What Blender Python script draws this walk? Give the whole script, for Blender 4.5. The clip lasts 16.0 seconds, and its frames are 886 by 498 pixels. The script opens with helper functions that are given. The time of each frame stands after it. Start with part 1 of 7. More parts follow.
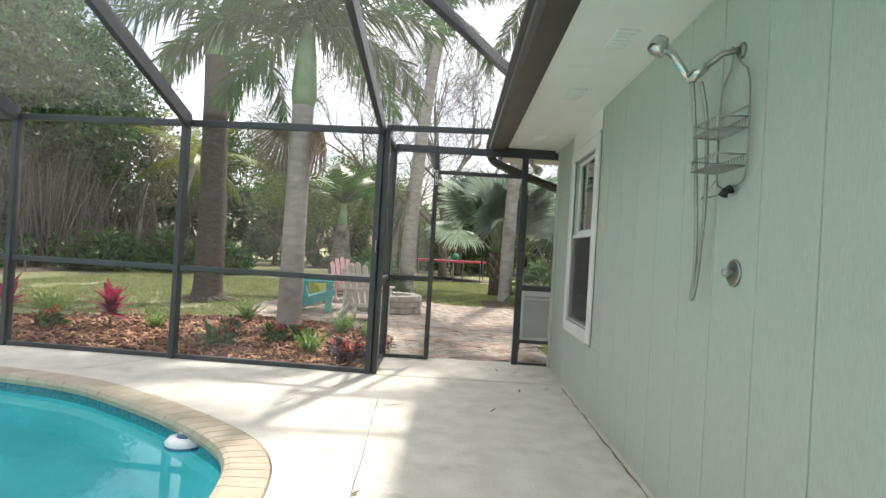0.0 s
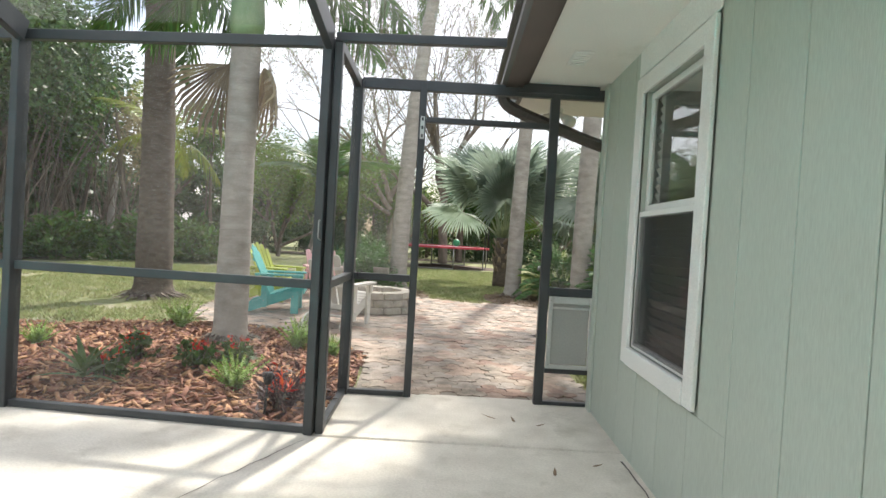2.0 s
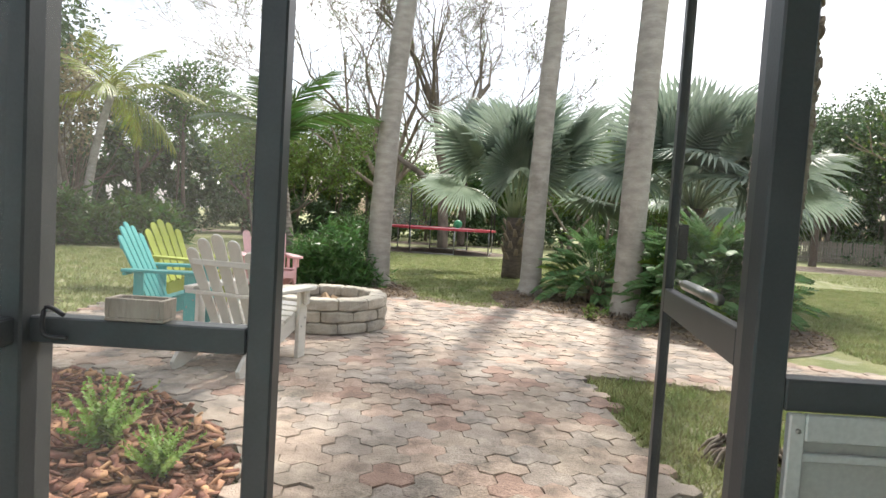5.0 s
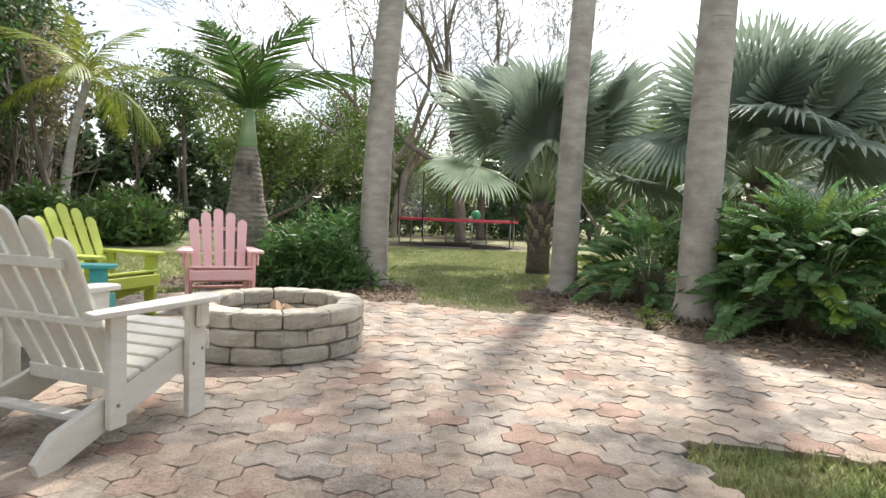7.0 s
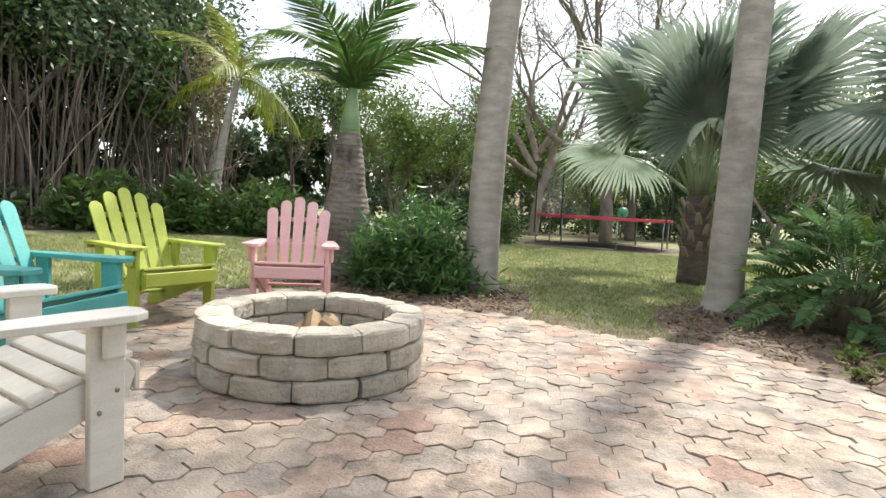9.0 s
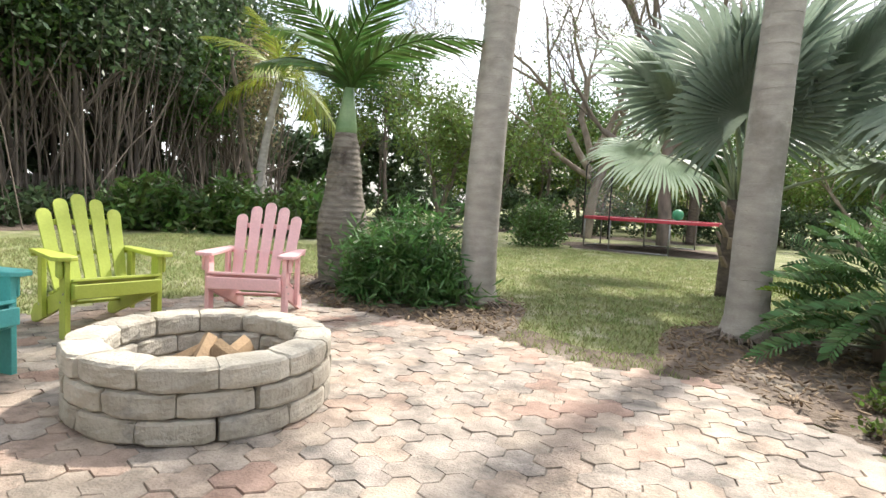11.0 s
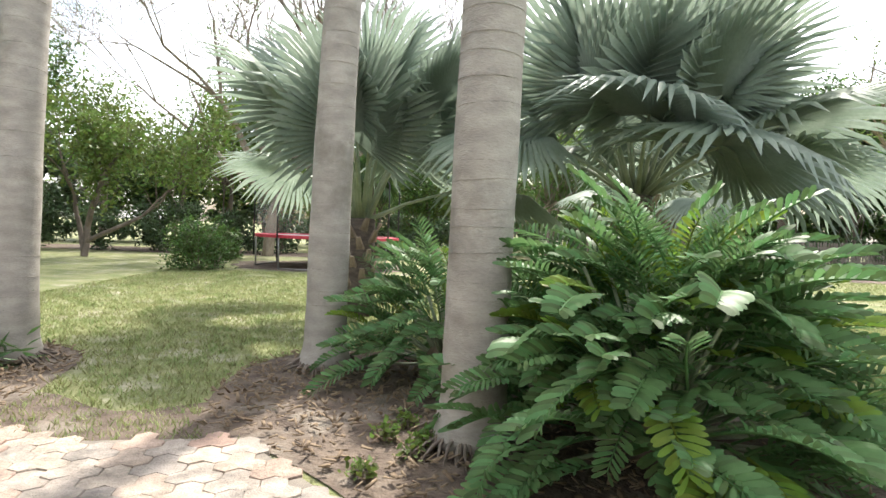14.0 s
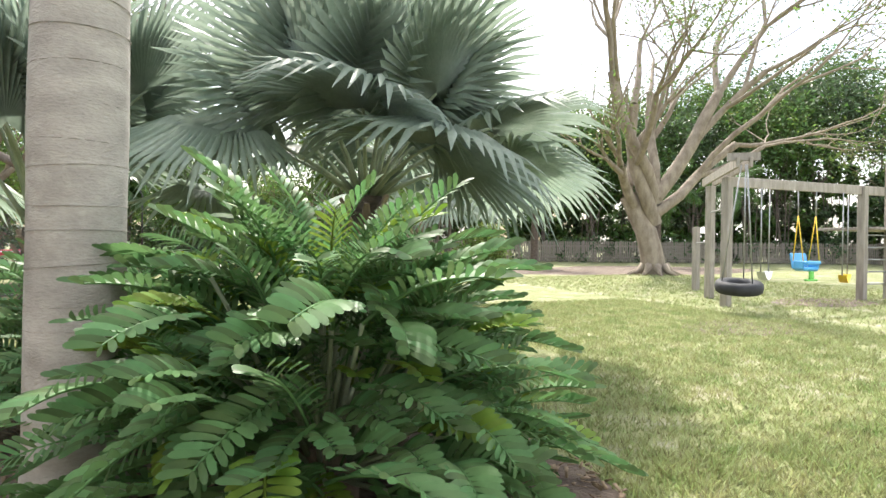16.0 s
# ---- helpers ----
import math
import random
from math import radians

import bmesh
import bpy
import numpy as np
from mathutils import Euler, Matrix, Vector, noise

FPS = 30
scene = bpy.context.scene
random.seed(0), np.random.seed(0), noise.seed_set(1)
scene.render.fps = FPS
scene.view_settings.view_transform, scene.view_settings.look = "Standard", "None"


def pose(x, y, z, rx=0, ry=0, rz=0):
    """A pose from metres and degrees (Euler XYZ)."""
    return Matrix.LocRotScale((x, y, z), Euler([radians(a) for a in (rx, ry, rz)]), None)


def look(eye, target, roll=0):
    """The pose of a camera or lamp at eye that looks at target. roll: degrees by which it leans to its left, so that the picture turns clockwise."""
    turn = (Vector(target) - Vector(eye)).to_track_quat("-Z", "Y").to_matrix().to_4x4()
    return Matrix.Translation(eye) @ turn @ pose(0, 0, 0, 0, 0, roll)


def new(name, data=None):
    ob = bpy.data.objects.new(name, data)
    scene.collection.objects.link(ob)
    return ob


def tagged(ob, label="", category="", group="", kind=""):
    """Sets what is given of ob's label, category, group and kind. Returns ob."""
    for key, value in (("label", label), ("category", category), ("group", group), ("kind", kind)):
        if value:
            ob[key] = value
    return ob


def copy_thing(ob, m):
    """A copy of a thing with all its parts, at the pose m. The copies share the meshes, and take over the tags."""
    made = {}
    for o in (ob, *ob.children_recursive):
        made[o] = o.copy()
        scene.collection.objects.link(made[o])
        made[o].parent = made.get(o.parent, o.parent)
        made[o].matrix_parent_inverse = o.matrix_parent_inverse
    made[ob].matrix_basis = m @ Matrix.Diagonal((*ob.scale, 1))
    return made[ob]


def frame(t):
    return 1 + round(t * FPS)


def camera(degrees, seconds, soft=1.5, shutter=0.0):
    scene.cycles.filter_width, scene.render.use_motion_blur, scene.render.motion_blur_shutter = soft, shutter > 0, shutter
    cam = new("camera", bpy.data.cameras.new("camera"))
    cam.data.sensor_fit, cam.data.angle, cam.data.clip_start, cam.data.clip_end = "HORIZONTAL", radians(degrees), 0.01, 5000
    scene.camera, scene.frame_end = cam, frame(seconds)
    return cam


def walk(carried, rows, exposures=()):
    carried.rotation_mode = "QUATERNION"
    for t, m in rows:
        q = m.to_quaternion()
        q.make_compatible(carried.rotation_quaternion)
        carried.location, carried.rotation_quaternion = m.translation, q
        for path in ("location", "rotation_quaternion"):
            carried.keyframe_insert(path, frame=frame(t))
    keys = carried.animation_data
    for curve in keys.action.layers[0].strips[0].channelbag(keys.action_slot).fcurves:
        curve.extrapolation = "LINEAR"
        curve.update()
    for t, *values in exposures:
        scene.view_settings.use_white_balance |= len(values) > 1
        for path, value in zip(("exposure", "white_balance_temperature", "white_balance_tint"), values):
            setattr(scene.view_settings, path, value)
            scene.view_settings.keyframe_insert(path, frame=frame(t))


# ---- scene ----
cam = camera(76.4, 16.0)
# seconds, x, y, z, yaw, pitch, roll
ROWS = [
    (0.0, -0.0000, -0.0000, 1.1403, -0.129, 0.412, -3.365),
    (0.5, 0.0230, 0.4676, 1.1654, -0.230, -0.112, -3.442),
    (1.0, 0.0504, 0.9479, 1.1720, -0.120, -0.502, -3.379),
    (1.5, 0.0920, 1.4513, 1.1655, -0.015, -0.813, -3.313),
    (2.0, 0.0966, 1.9598, 1.1609, 0.081, -1.113, -3.310),
    (2.5, 0.1258, 2.4714, 1.1502, 0.187, -1.399, -3.363),
    (3.0, 0.1428, 2.9859, 1.1423, 0.302, -1.861, -3.375),
    (3.5, 0.1584, 3.5002, 1.1634, 0.223, -2.403, -3.452),
    (4.0, 0.1928, 4.0077, 1.1582, 0.303, -2.718, -3.520),
    (4.5, 0.2086, 4.4775, 1.1397, 0.361, -2.844, -3.545),
    (7.0, 0.3760, 6.7400, 0.9420, 2.550, -3.400, -2.180),
    (7.5, 0.4240, 7.0300, 0.9360, 5.490, -3.680, -2.360),
    (8.0, 0.4840, 7.3500, 0.9280, 9.290, -3.940, -2.560),
    (8.5, 0.5350, 7.6650, 0.9070, 13.760, -4.150, -2.830),
    (11.0, 1.2227, 8.5897, 1.0190, 24.802, -4.837, -3.186),
    (11.5, 1.3663, 8.7970, 1.0574, 23.954, -4.604, -3.207),
    (12.0, 1.5493, 8.9354, 1.0881, 20.556, -4.227, -2.871),
    (12.5, 1.7289, 9.0539, 1.1098, 15.566, -3.683, -2.772),
    (13.0, 1.8748, 9.1817, 1.1273, 9.372, -3.239, -2.746),
    (13.5, 2.0435, 9.2818, 1.1411, 2.394, -2.559, -2.565),
    (14.0, 2.2643, 9.3687, 1.1465, -3.626, -1.988, -2.262),
    (14.5, 2.4708, 9.4606, 1.1457, -9.140, -1.590, -1.958),
    (15.0, 2.6721, 9.5723, 1.1511, -14.945, -1.243, -1.480),
    (15.5, 2.8763, 9.6604, 1.1470, -20.217, -0.962, -0.968),
    (16.0, 3.0686, 9.7362, 1.1361, -24.357, -0.730, -0.522),
]
walk(cam, [(t, pose(x, y, z, 90 + pitch, roll, yaw)) for t, x, y, z, yaw, pitch, roll in ROWS],
     [(0.0, 0.42), (3.0, 0.62), (4.5, 0.54), (7.0, 0.52), (11.0, 0.74), (14.0, 0.98), (16.0, 1.15)])

# ---- light ----
SUN_EL = radians(52)
SUN_AZ = math.atan2(0.31, 0.95)          # from +y towards +x
world = bpy.data.worlds.new("sky")
scene.world = world
world.use_nodes = True
wn = world.node_tree
sky = wn.nodes.new("ShaderNodeTexSky")
sky.sky_type = "NISHITA"
sky.sun_disc = False
sky.sun_elevation = SUN_EL
sky.sun_rotation = SUN_AZ
sky.air_density, sky.dust_density, sky.ozone_density = 1.0, 3.5, 1.0
cloud = wn.nodes.new("ShaderNodeTexNoise")
cloud.inputs["Scale"].default_value = 2.2
cloud.inputs["Detail"].default_value = 6
coord = wn.nodes.new("ShaderNodeTexCoord")
wn.links.new(coord.outputs["Generated"], cloud.inputs["Vector"])
cramp = wn.nodes.new("ShaderNodeValToRGB")
cramp.color_ramp.elements[0].position, cramp.color_ramp.elements[1].position = 0.43, 0.68
wn.links.new(cloud.outputs["Fac"], cramp.inputs["Fac"])
cmix = wn.nodes.new("ShaderNodeMix")
cmix.data_type = "RGBA"
cmix.inputs[7].default_value = (14.0, 14.1, 14.3, 1)
wn.links.new(cramp.outputs["Color"], cmix.inputs[0])
wn.links.new(sky.outputs["Color"], cmix.inputs[6])
bg = wn.nodes["Background"]
bg.inputs["Strength"].default_value = 0.15
wn.links.new(cmix.outputs[2], bg.inputs["Color"])
sun = new("sun", bpy.data.lights.new("sun", "SUN"))
sun.data.energy, sun.data.angle, sun.data.color = 4.2, radians(2.5), (1.0, 0.95, 0.86)
sun.matrix_world = look((0, 0, 0), (-math.sin(SUN_AZ) * math.cos(SUN_EL), -math.cos(SUN_AZ) * math.cos(SUN_EL), -math.sin(SUN_EL)))


# ---- materials ----
def mat(name, a, b, rough=0.7, scale=8.0, fine=60.0, bump=0.2, metal=0.0, vary=0.0, spec=0.5, stretch=(1, 1, 1), through_light=0.0, dist=0.01, stain=None, stain_at=0.62, stain_scale=1.3, island=False, huevary=0.0, world_space=False):
    """Two-scale noise between the colours a and b, fine grain, bump; vary: brightness by object or island."""
    m = bpy.data.materials.new(name)
    m.use_nodes = True
    n, l = m.node_tree.nodes, m.node_tree.links
    p = n["Principled BSDF"]
    tc = n.new("ShaderNodeTexCoord")
    mp = n.new("ShaderNodeMapping")
    mp.inputs["Scale"].default_value = stretch
    place = n.new("ShaderNodeNewGeometry").outputs["Position"] if world_space else tc.outputs["Object"]
    l.new(place, mp.inputs["Vector"])
    n1 = n.new("ShaderNodeTexNoise")
    n1.inputs["Scale"].default_value = scale
    n1.inputs["Detail"].default_value = 5
    l.new(mp.outputs["Vector"], n1.inputs["Vector"])
    r1 = n.new("ShaderNodeValToRGB")
    r1.color_ramp.elements[0].position, r1.color_ramp.elements[1].position = 0.32, 0.68
    r1.color_ramp.elements[0].color, r1.color_ramp.elements[1].color = (*a, 1), (*b, 1)
    l.new(n1.outputs["Fac"], r1.inputs["Fac"])
    n2 = n.new("ShaderNodeTexNoise")
    n2.inputs["Scale"].default_value = fine
    n2.inputs["Detail"].default_value = 3
    l.new(mp.outputs["Vector"], n2.inputs["Vector"])
    r2 = n.new("ShaderNodeMapRange")
    r2.inputs[3].default_value, r2.inputs[4].default_value = 0.82, 1.18
    l.new(n2.outputs["Fac"], r2.inputs[0])
    val = r2.outputs[0]
    if vary:
        src = n.new("ShaderNodeNewGeometry") if island else n.new("ShaderNodeObjectInfo")
        rv = n.new("ShaderNodeMapRange")
        rv.inputs[3].default_value, rv.inputs[4].default_value = 1 - vary, 1 + vary
        l.new(src.outputs["Random Per Island" if island else "Random"], rv.inputs[0])
        mu = n.new("ShaderNodeMath")
        mu.operation = "MULTIPLY"
        l.new(val, mu.inputs[0])
        l.new(rv.outputs[0], mu.inputs[1])
        val = mu.outputs[0]
    vm = n.new("ShaderNodeVectorMath")
    vm.operation = "SCALE"
    l.new(r1.outputs["Color"], vm.inputs[0])
    l.new(val, vm.inputs["Scale"])
    col = vm.outputs[0]
    if huevary:
        src = n.new("ShaderNodeNewGeometry") if island else n.new("ShaderNodeObjectInfo")
        hv = n.new("ShaderNodeMapRange")
        hv.inputs[3].default_value, hv.inputs[4].default_value = 0.5 - huevary, 0.5 + huevary
        l.new(src.outputs["Random Per Island" if island else "Random"], hv.inputs[0])
        hs = n.new("ShaderNodeHueSaturation")
        l.new(hv.outputs[0], hs.inputs["Hue"])
        l.new(col, hs.inputs["Color"])
        col = hs.outputs["Color"]
    if stain:
        n3 = n.new("ShaderNodeTexNoise")
        n3.inputs["Scale"].default_value = stain_scale
        n3.inputs["Detail"].default_value = 7
        n3.inputs["Roughness"].default_value = 0.65
        l.new(place, n3.inputs["Vector"])
        r3 = n.new("ShaderNodeValToRGB")
        r3.color_ramp.elements[0].position, r3.color_ramp.elements[1].position = stain_at - 0.08, stain_at + 0.1
        l.new(n3.outputs["Fac"], r3.inputs["Fac"])
        mx = n.new("ShaderNodeMix")
        mx.data_type = "RGBA"
        mx.inputs[7].default_value = (*stain, 1)
        l.new(r3.outputs["Color"], mx.inputs[0])
        l.new(col, mx.inputs[6])
        col = mx.outputs[2]
    l.new(col, p.inputs["Base Color"])
    p.inputs["Roughness"].default_value = rough
    p.inputs["Metallic"].default_value = metal
    p.inputs["Specular IOR Level"].default_value = spec
    if bump:
        bn = n.new("ShaderNodeBump")
        bn.inputs["Strength"].default_value = bump
        bn.inputs["Distance"].default_value = dist
        l.new(n2.outputs["Fac"], bn.inputs["Height"])
        l.new(bn.outputs["Normal"], p.inputs["Normal"])
    if through_light:
        out = n["Material Output"]
        tr = n.new("ShaderNodeBsdfTranslucent")
        l.new(col, tr.inputs["Color"])
        mixs = n.new("ShaderNodeMixShader")
        mixs.inputs[0].default_value = through_light
        l.new(p.outputs[0], mixs.inputs[1])
        l.new(tr.outputs[0], mixs.inputs[2])
        l.new(mixs.outputs[0], out.inputs["Surface"])
    return m


def leafy(name, a, b, rough=0.45, thin=0.35, vary=0.35, huevary=0.02):
    return mat(name, a, b, rough, 3.0, 25.0, 0.0, vary=vary, through_light=thin, island=True, huevary=huevary)


M_siding = mat("painted_siding", (0.455, 0.505, 0.44), (0.485, 0.535, 0.47), 0.55, 1.2, 220, 0.12, stretch=(1, 1, 0.12))
M_white = mat("white_paint", (0.74, 0.74, 0.71), (0.80, 0.80, 0.77), 0.5, 3, 120, 0.06)
M_soffit = mat("soffit_paint", (0.76, 0.75, 0.70), (0.82, 0.81, 0.76), 0.7, 1.5, 140, 0.15, stain=(0.62, 0.60, 0.52), stain_at=0.68)
M_bronze = mat("dark_aluminium", (0.038, 0.043, 0.047), (0.055, 0.06, 0.064), 0.42, 4, 150, 0.05, spec=0.5)
M_gutter = mat("brown_gutter", (0.05, 0.042, 0.038), (0.07, 0.06, 0.054), 0.4, 3, 120, 0.05)
M_concrete = mat("deck_concrete", (0.59, 0.55, 0.475), (0.71, 0.67, 0.59), 0.88, 5.0, 75, 0.6, dist=0.005, stain=(0.47, 0.43, 0.36), stain_at=0.64, stain_scale=2.6)
M_coping = mat("coping_stone", (0.44, 0.37, 0.27), (0.53, 0.46, 0.35), 0.75, 6, 120, 0.3, dist=0.004, vary=0.06)
M_plaster = mat("pool_plaster", (0.10, 0.50, 0.54), (0.16, 0.60, 0.63), 0.6, 1.5, 30, 0.05)
M_tile = mat("pool_tile", (0.03, 0.16, 0.20), (0.10, 0.30, 0.34), 0.25, 40, 90, 0.1)
M_grout = mat("joint_sand", (0.19, 0.165, 0.135), (0.30, 0.26, 0.215), 0.95, 9, 140, 0.5)
M_chip = mat("bark_chip", (0.19, 0.08, 0.05), (0.42, 0.22, 0.13), 0.85, 6, 50, 0.4, vary=0.5, island=True, huevary=0.02)
M_mulch = mat("mulch_soil", (0.06, 0.028, 0.018), (0.16, 0.07, 0.04), 0.95, 14, 60, 0.9, dist=0.03)
M_soil = mat("leaf_litter", (0.085, 0.06, 0.045), (0.19, 0.145, 0.11), 0.95, 6, 45, 0.9, dist=0.02, stain=(0.30, 0.26, 0.21), stain_at=0.62, stain_scale=1.6)
M_chrome = mat("chrome", (0.55, 0.55, 0.53), (0.66, 0.66, 0.64), 0.18, 5, 80, 0.0, metal=1.0)
M_dullmetal = mat("dull_steel", (0.30, 0.30, 0.28), (0.42, 0.42, 0.40), 0.35, 5, 80, 0.05, metal=0.9)
M_rubber = mat("black_rubber", (0.018, 0.018, 0.02), (0.03, 0.03, 0.033), 0.7, 10, 90, 0.3)
M_flap = mat("grey_flap", (0.33, 0.33, 0.31), (0.38, 0.38, 0.36), 0.45, 3, 90, 0.05)
M_alu = mat("pale_aluminium", (0.50, 0.51, 0.50), (0.58, 0.59, 0.58), 0.4, 4, 90, 0.05, metal=0.3)
M_blind = mat("grey_blind", (0.40, 0.385, 0.33), (0.47, 0.45, 0.39), 0.6, 3, 60, 0.05)
M_room = mat("room_dark", (0.05, 0.05, 0.05), (0.07, 0.07, 0.07), 0.8, 3, 60, 0.0)
M_trunk_grey = mat("grey_palm_bark", (0.30, 0.272, 0.24), (0.43, 0.395, 0.35), 0.9, 5, 50, 0.5, stretch=(1, 1, 2.5), stain=(0.22, 0.197, 0.168), stain_at=0.63, stain_scale=2.2)
M_trunk_dark = mat("dark_palm_bark", (0.085, 0.066, 0.052), (0.16, 0.125, 0.10), 0.95, 8, 50, 0.8, dist=0.03, stretch=(1, 1, 3))
M_ring = mat("trunk_ring_scar", (0.22, 0.195, 0.168), (0.38, 0.345, 0.305), 0.95, 8, 60, 0.4)
M_shaft = mat("green_crownshaft", (0.16, 0.27, 0.12), (0.28, 0.38, 0.20), 0.45, 4, 40, 0.1)
M_boot = mat("palm_boot", (0.17, 0.125, 0.09), (0.33, 0.26, 0.20), 0.9, 6, 45, 0.6, vary=0.2, stretch=(3, 3, 1))
M_root = mat("palm_root", (0.13, 0.10, 0.08), (0.24, 0.20, 0.165), 0.95, 10, 60, 0.7, vary=0.2, island=True)
M_bark = mat("tree_bark", (0.17, 0.135, 0.10), (0.31, 0.26, 0.20), 0.92, 5, 40, 0.8, dist=0.02, stretch=(1, 1, 0.4))
# darker copy of tree_bark: dark bark, and shade put into thicket and shrub stems
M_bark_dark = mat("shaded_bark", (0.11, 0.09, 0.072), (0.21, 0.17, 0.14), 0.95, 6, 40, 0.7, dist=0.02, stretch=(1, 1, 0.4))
M_frond_green = leafy("feather_frond", (0.045, 0.10, 0.022), (0.09, 0.17, 0.04), 0.4, 0.35)
M_frond_dark = leafy("dark_frond", (0.035, 0.085, 0.022), (0.075, 0.14, 0.04), 0.4, 0.3)
M_frond_yellow = leafy("yellow_frond", (0.16, 0.22, 0.03), (0.28, 0.30, 0.05), 0.45, 0.4)
M_frond_silver = mat("silver_fan", (0.20, 0.265, 0.20), (0.31, 0.37, 0.30), 0.45, 3, 30, 0.0, vary=0.22, through_light=0.42)
M_frond_dry = leafy("dry_frond", (0.20, 0.15, 0.09), (0.32, 0.26, 0.17), 0.8, 0.25)
M_petiole = mat("pale_petiole", (0.22, 0.27, 0.17), (0.34, 0.38, 0.26), 0.5, 5, 50, 0.1)
M_cycad = leafy("cardboard_leaf", (0.085, 0.17, 0.065), (0.15, 0.255, 0.095), 0.46, 0.36, 0.42, 0.025)
M_cycad_new = leafy("young_cardboard_leaf", (0.13, 0.22, 0.03), (0.21, 0.30, 0.05), 0.52, 0.3, 0.25)
for m_ in (M_cycad, M_cycad_new):
    m_.node_tree.nodes["Principled BSDF"].inputs["Specular IOR Level"].default_value = 0.22
M_leaf = leafy("tree_leaf", (0.05, 0.10, 0.022), (0.11, 0.18, 0.045), 0.42, 0.42, 0.5, 0.03)
M_leaf_light = leafy("light_tree_leaf", (0.09, 0.15, 0.03), (0.19, 0.25, 0.06), 0.5, 0.45, 0.4, 0.03)
M_leaf_dark = leafy("dark_tree_leaf", (0.05, 0.09, 0.04), (0.105, 0.15, 0.07), 0.4, 0.42, 0.5, 0.02)
M_leaf_brown = leafy("tan_leaf", (0.16, 0.14, 0.075), (0.33, 0.28, 0.17), 0.6, 0.4, 0.4, 0.02)
M_shrub = leafy("narrow_shrub_leaf", (0.05, 0.12, 0.03), (0.11, 0.22, 0.06), 0.4, 0.35, 0.4)
M_foxtail = leafy("foxtail_fern", (0.19, 0.33, 0.05), (0.32, 0.46, 0.10), 0.5, 0.4, 0.3)
M_crimson = leafy("crimson_leaf", (0.26, 0.018, 0.05), (0.42, 0.04, 0.10), 0.4, 0.4, 0.3)
M_redflower = leafy("red_petal", (0.55, 0.03, 0.02), (0.75, 0.12, 0.04), 0.5, 0.4, 0.3)
M_purple = leafy("dark_purple_leaf", (0.05, 0.03, 0.035), (0.12, 0.06, 0.06), 0.45, 0.25, 0.4)
M_grassblade = leafy("grass_blade", (0.195, 0.25, 0.085), (0.37, 0.37, 0.175), 0.6, 0.4, 0.4, 0.03)
M_block = mat("pit_block", (0.36, 0.325, 0.265), (0.50, 0.46, 0.39), 0.9, 7, 70, 0.8, dist=0.008, vary=0.13, stain=(0.20, 0.19, 0.17), stain_at=0.63, stain_scale=5, world_space=True)
M_ash = mat("ash", (0.16, 0.15, 0.14), (0.30, 0.285, 0.27), 0.95, 8, 70, 0.6)
M_log = mat("split_firewood", (0.22, 0.145, 0.085), (0.38, 0.26, 0.15), 0.85, 8, 60, 0.4)
M_logbark = mat("firewood_bark", (0.10, 0.075, 0.055), (0.18, 0.14, 0.11), 0.9, 8, 60, 0.7)
M_cwhite = mat("white_chair_paint", (0.66, 0.635, 0.57), (0.74, 0.715, 0.65), 0.5, 5, 80, 0.12, stretch=(6, 1, 6))
M_cpink = mat("pink_chair_paint", (0.74, 0.43, 0.43), (0.80, 0.50, 0.50), 0.5, 5, 80, 0.1)
M_cgreen = mat("lime_chair_paint", (0.36, 0.42, 0.055), (0.43, 0.49, 0.085), 0.5, 5, 80, 0.1)
M_cteal = mat("teal_chair_paint", (0.075, 0.36, 0.34), (0.11, 0.43, 0.41), 0.5, 5, 80, 0.1)
M_redpad = mat("red_vinyl", (0.42, 0.03, 0.055), (0.50, 0.05, 0.08), 0.5, 5, 60, 0.1)
M_mat = mat("trampoline_mat", (0.20, 0.20, 0.21), (0.26, 0.26, 0.27), 0.6, 4, 80, 0.05)
M_ball = mat("green_ball", (0.03, 0.20, 0.09), (0.04, 0.25, 0.11), 0.35, 4, 50, 0.02)
M_wood = mat("weathered_timber", (0.24, 0.21, 0.175), (0.36, 0.325, 0.28), 0.88, 5, 60, 0.5, stretch=(3, 3, 0.5), vary=0.1)
M_picket = mat("grey_picket", (0.19, 0.165, 0.14), (0.29, 0.255, 0.215), 0.9, 6, 60, 0.4, vary=0.15, island=True)
M_blue = mat("blue_plastic", (0.09, 0.36, 0.68), (0.12, 0.42, 0.74), 0.35, 3, 40, 0.02)
M_lime = mat("lime_plastic", (0.16, 0.55, 0.10), (0.2, 0.6, 0.13), 0.35, 3, 40, 0.02)
M_yellow = mat("yellow_plastic", (0.70, 0.48, 0.03), (0.76, 0.54, 0.05), 0.4, 3, 40, 0.02)
M_chain = mat("chain_steel", (0.30, 0.30, 0.29), (0.40, 0.40, 0.39), 0.45, 10, 90, 0.1, metal=0.8)
M_floatw = mat("white_plastic", (0.72, 0.74, 0.76), (0.78, 0.80, 0.82), 0.35, 4, 60, 0.02)
M_floatb = mat("navy_plastic", (0.03, 0.12, 0.25), (0.04, 0.15, 0.29), 0.4, 4, 60, 0.02)
M_dead = mat("dead_leaf", (0.16, 0.11, 0.07), (0.26, 0.19, 0.12), 0.9, 20, 80, 0.3)
M_roof = mat("roof_shingle", (0.16, 0.15, 0.14), (0.22, 0.21, 0.2), 0.9, 8, 60, 0.5)
M_crack = mat("dark_joint", (0.09, 0.08, 0.07), (0.16, 0.14, 0.12), 0.95, 20, 90, 0.3)


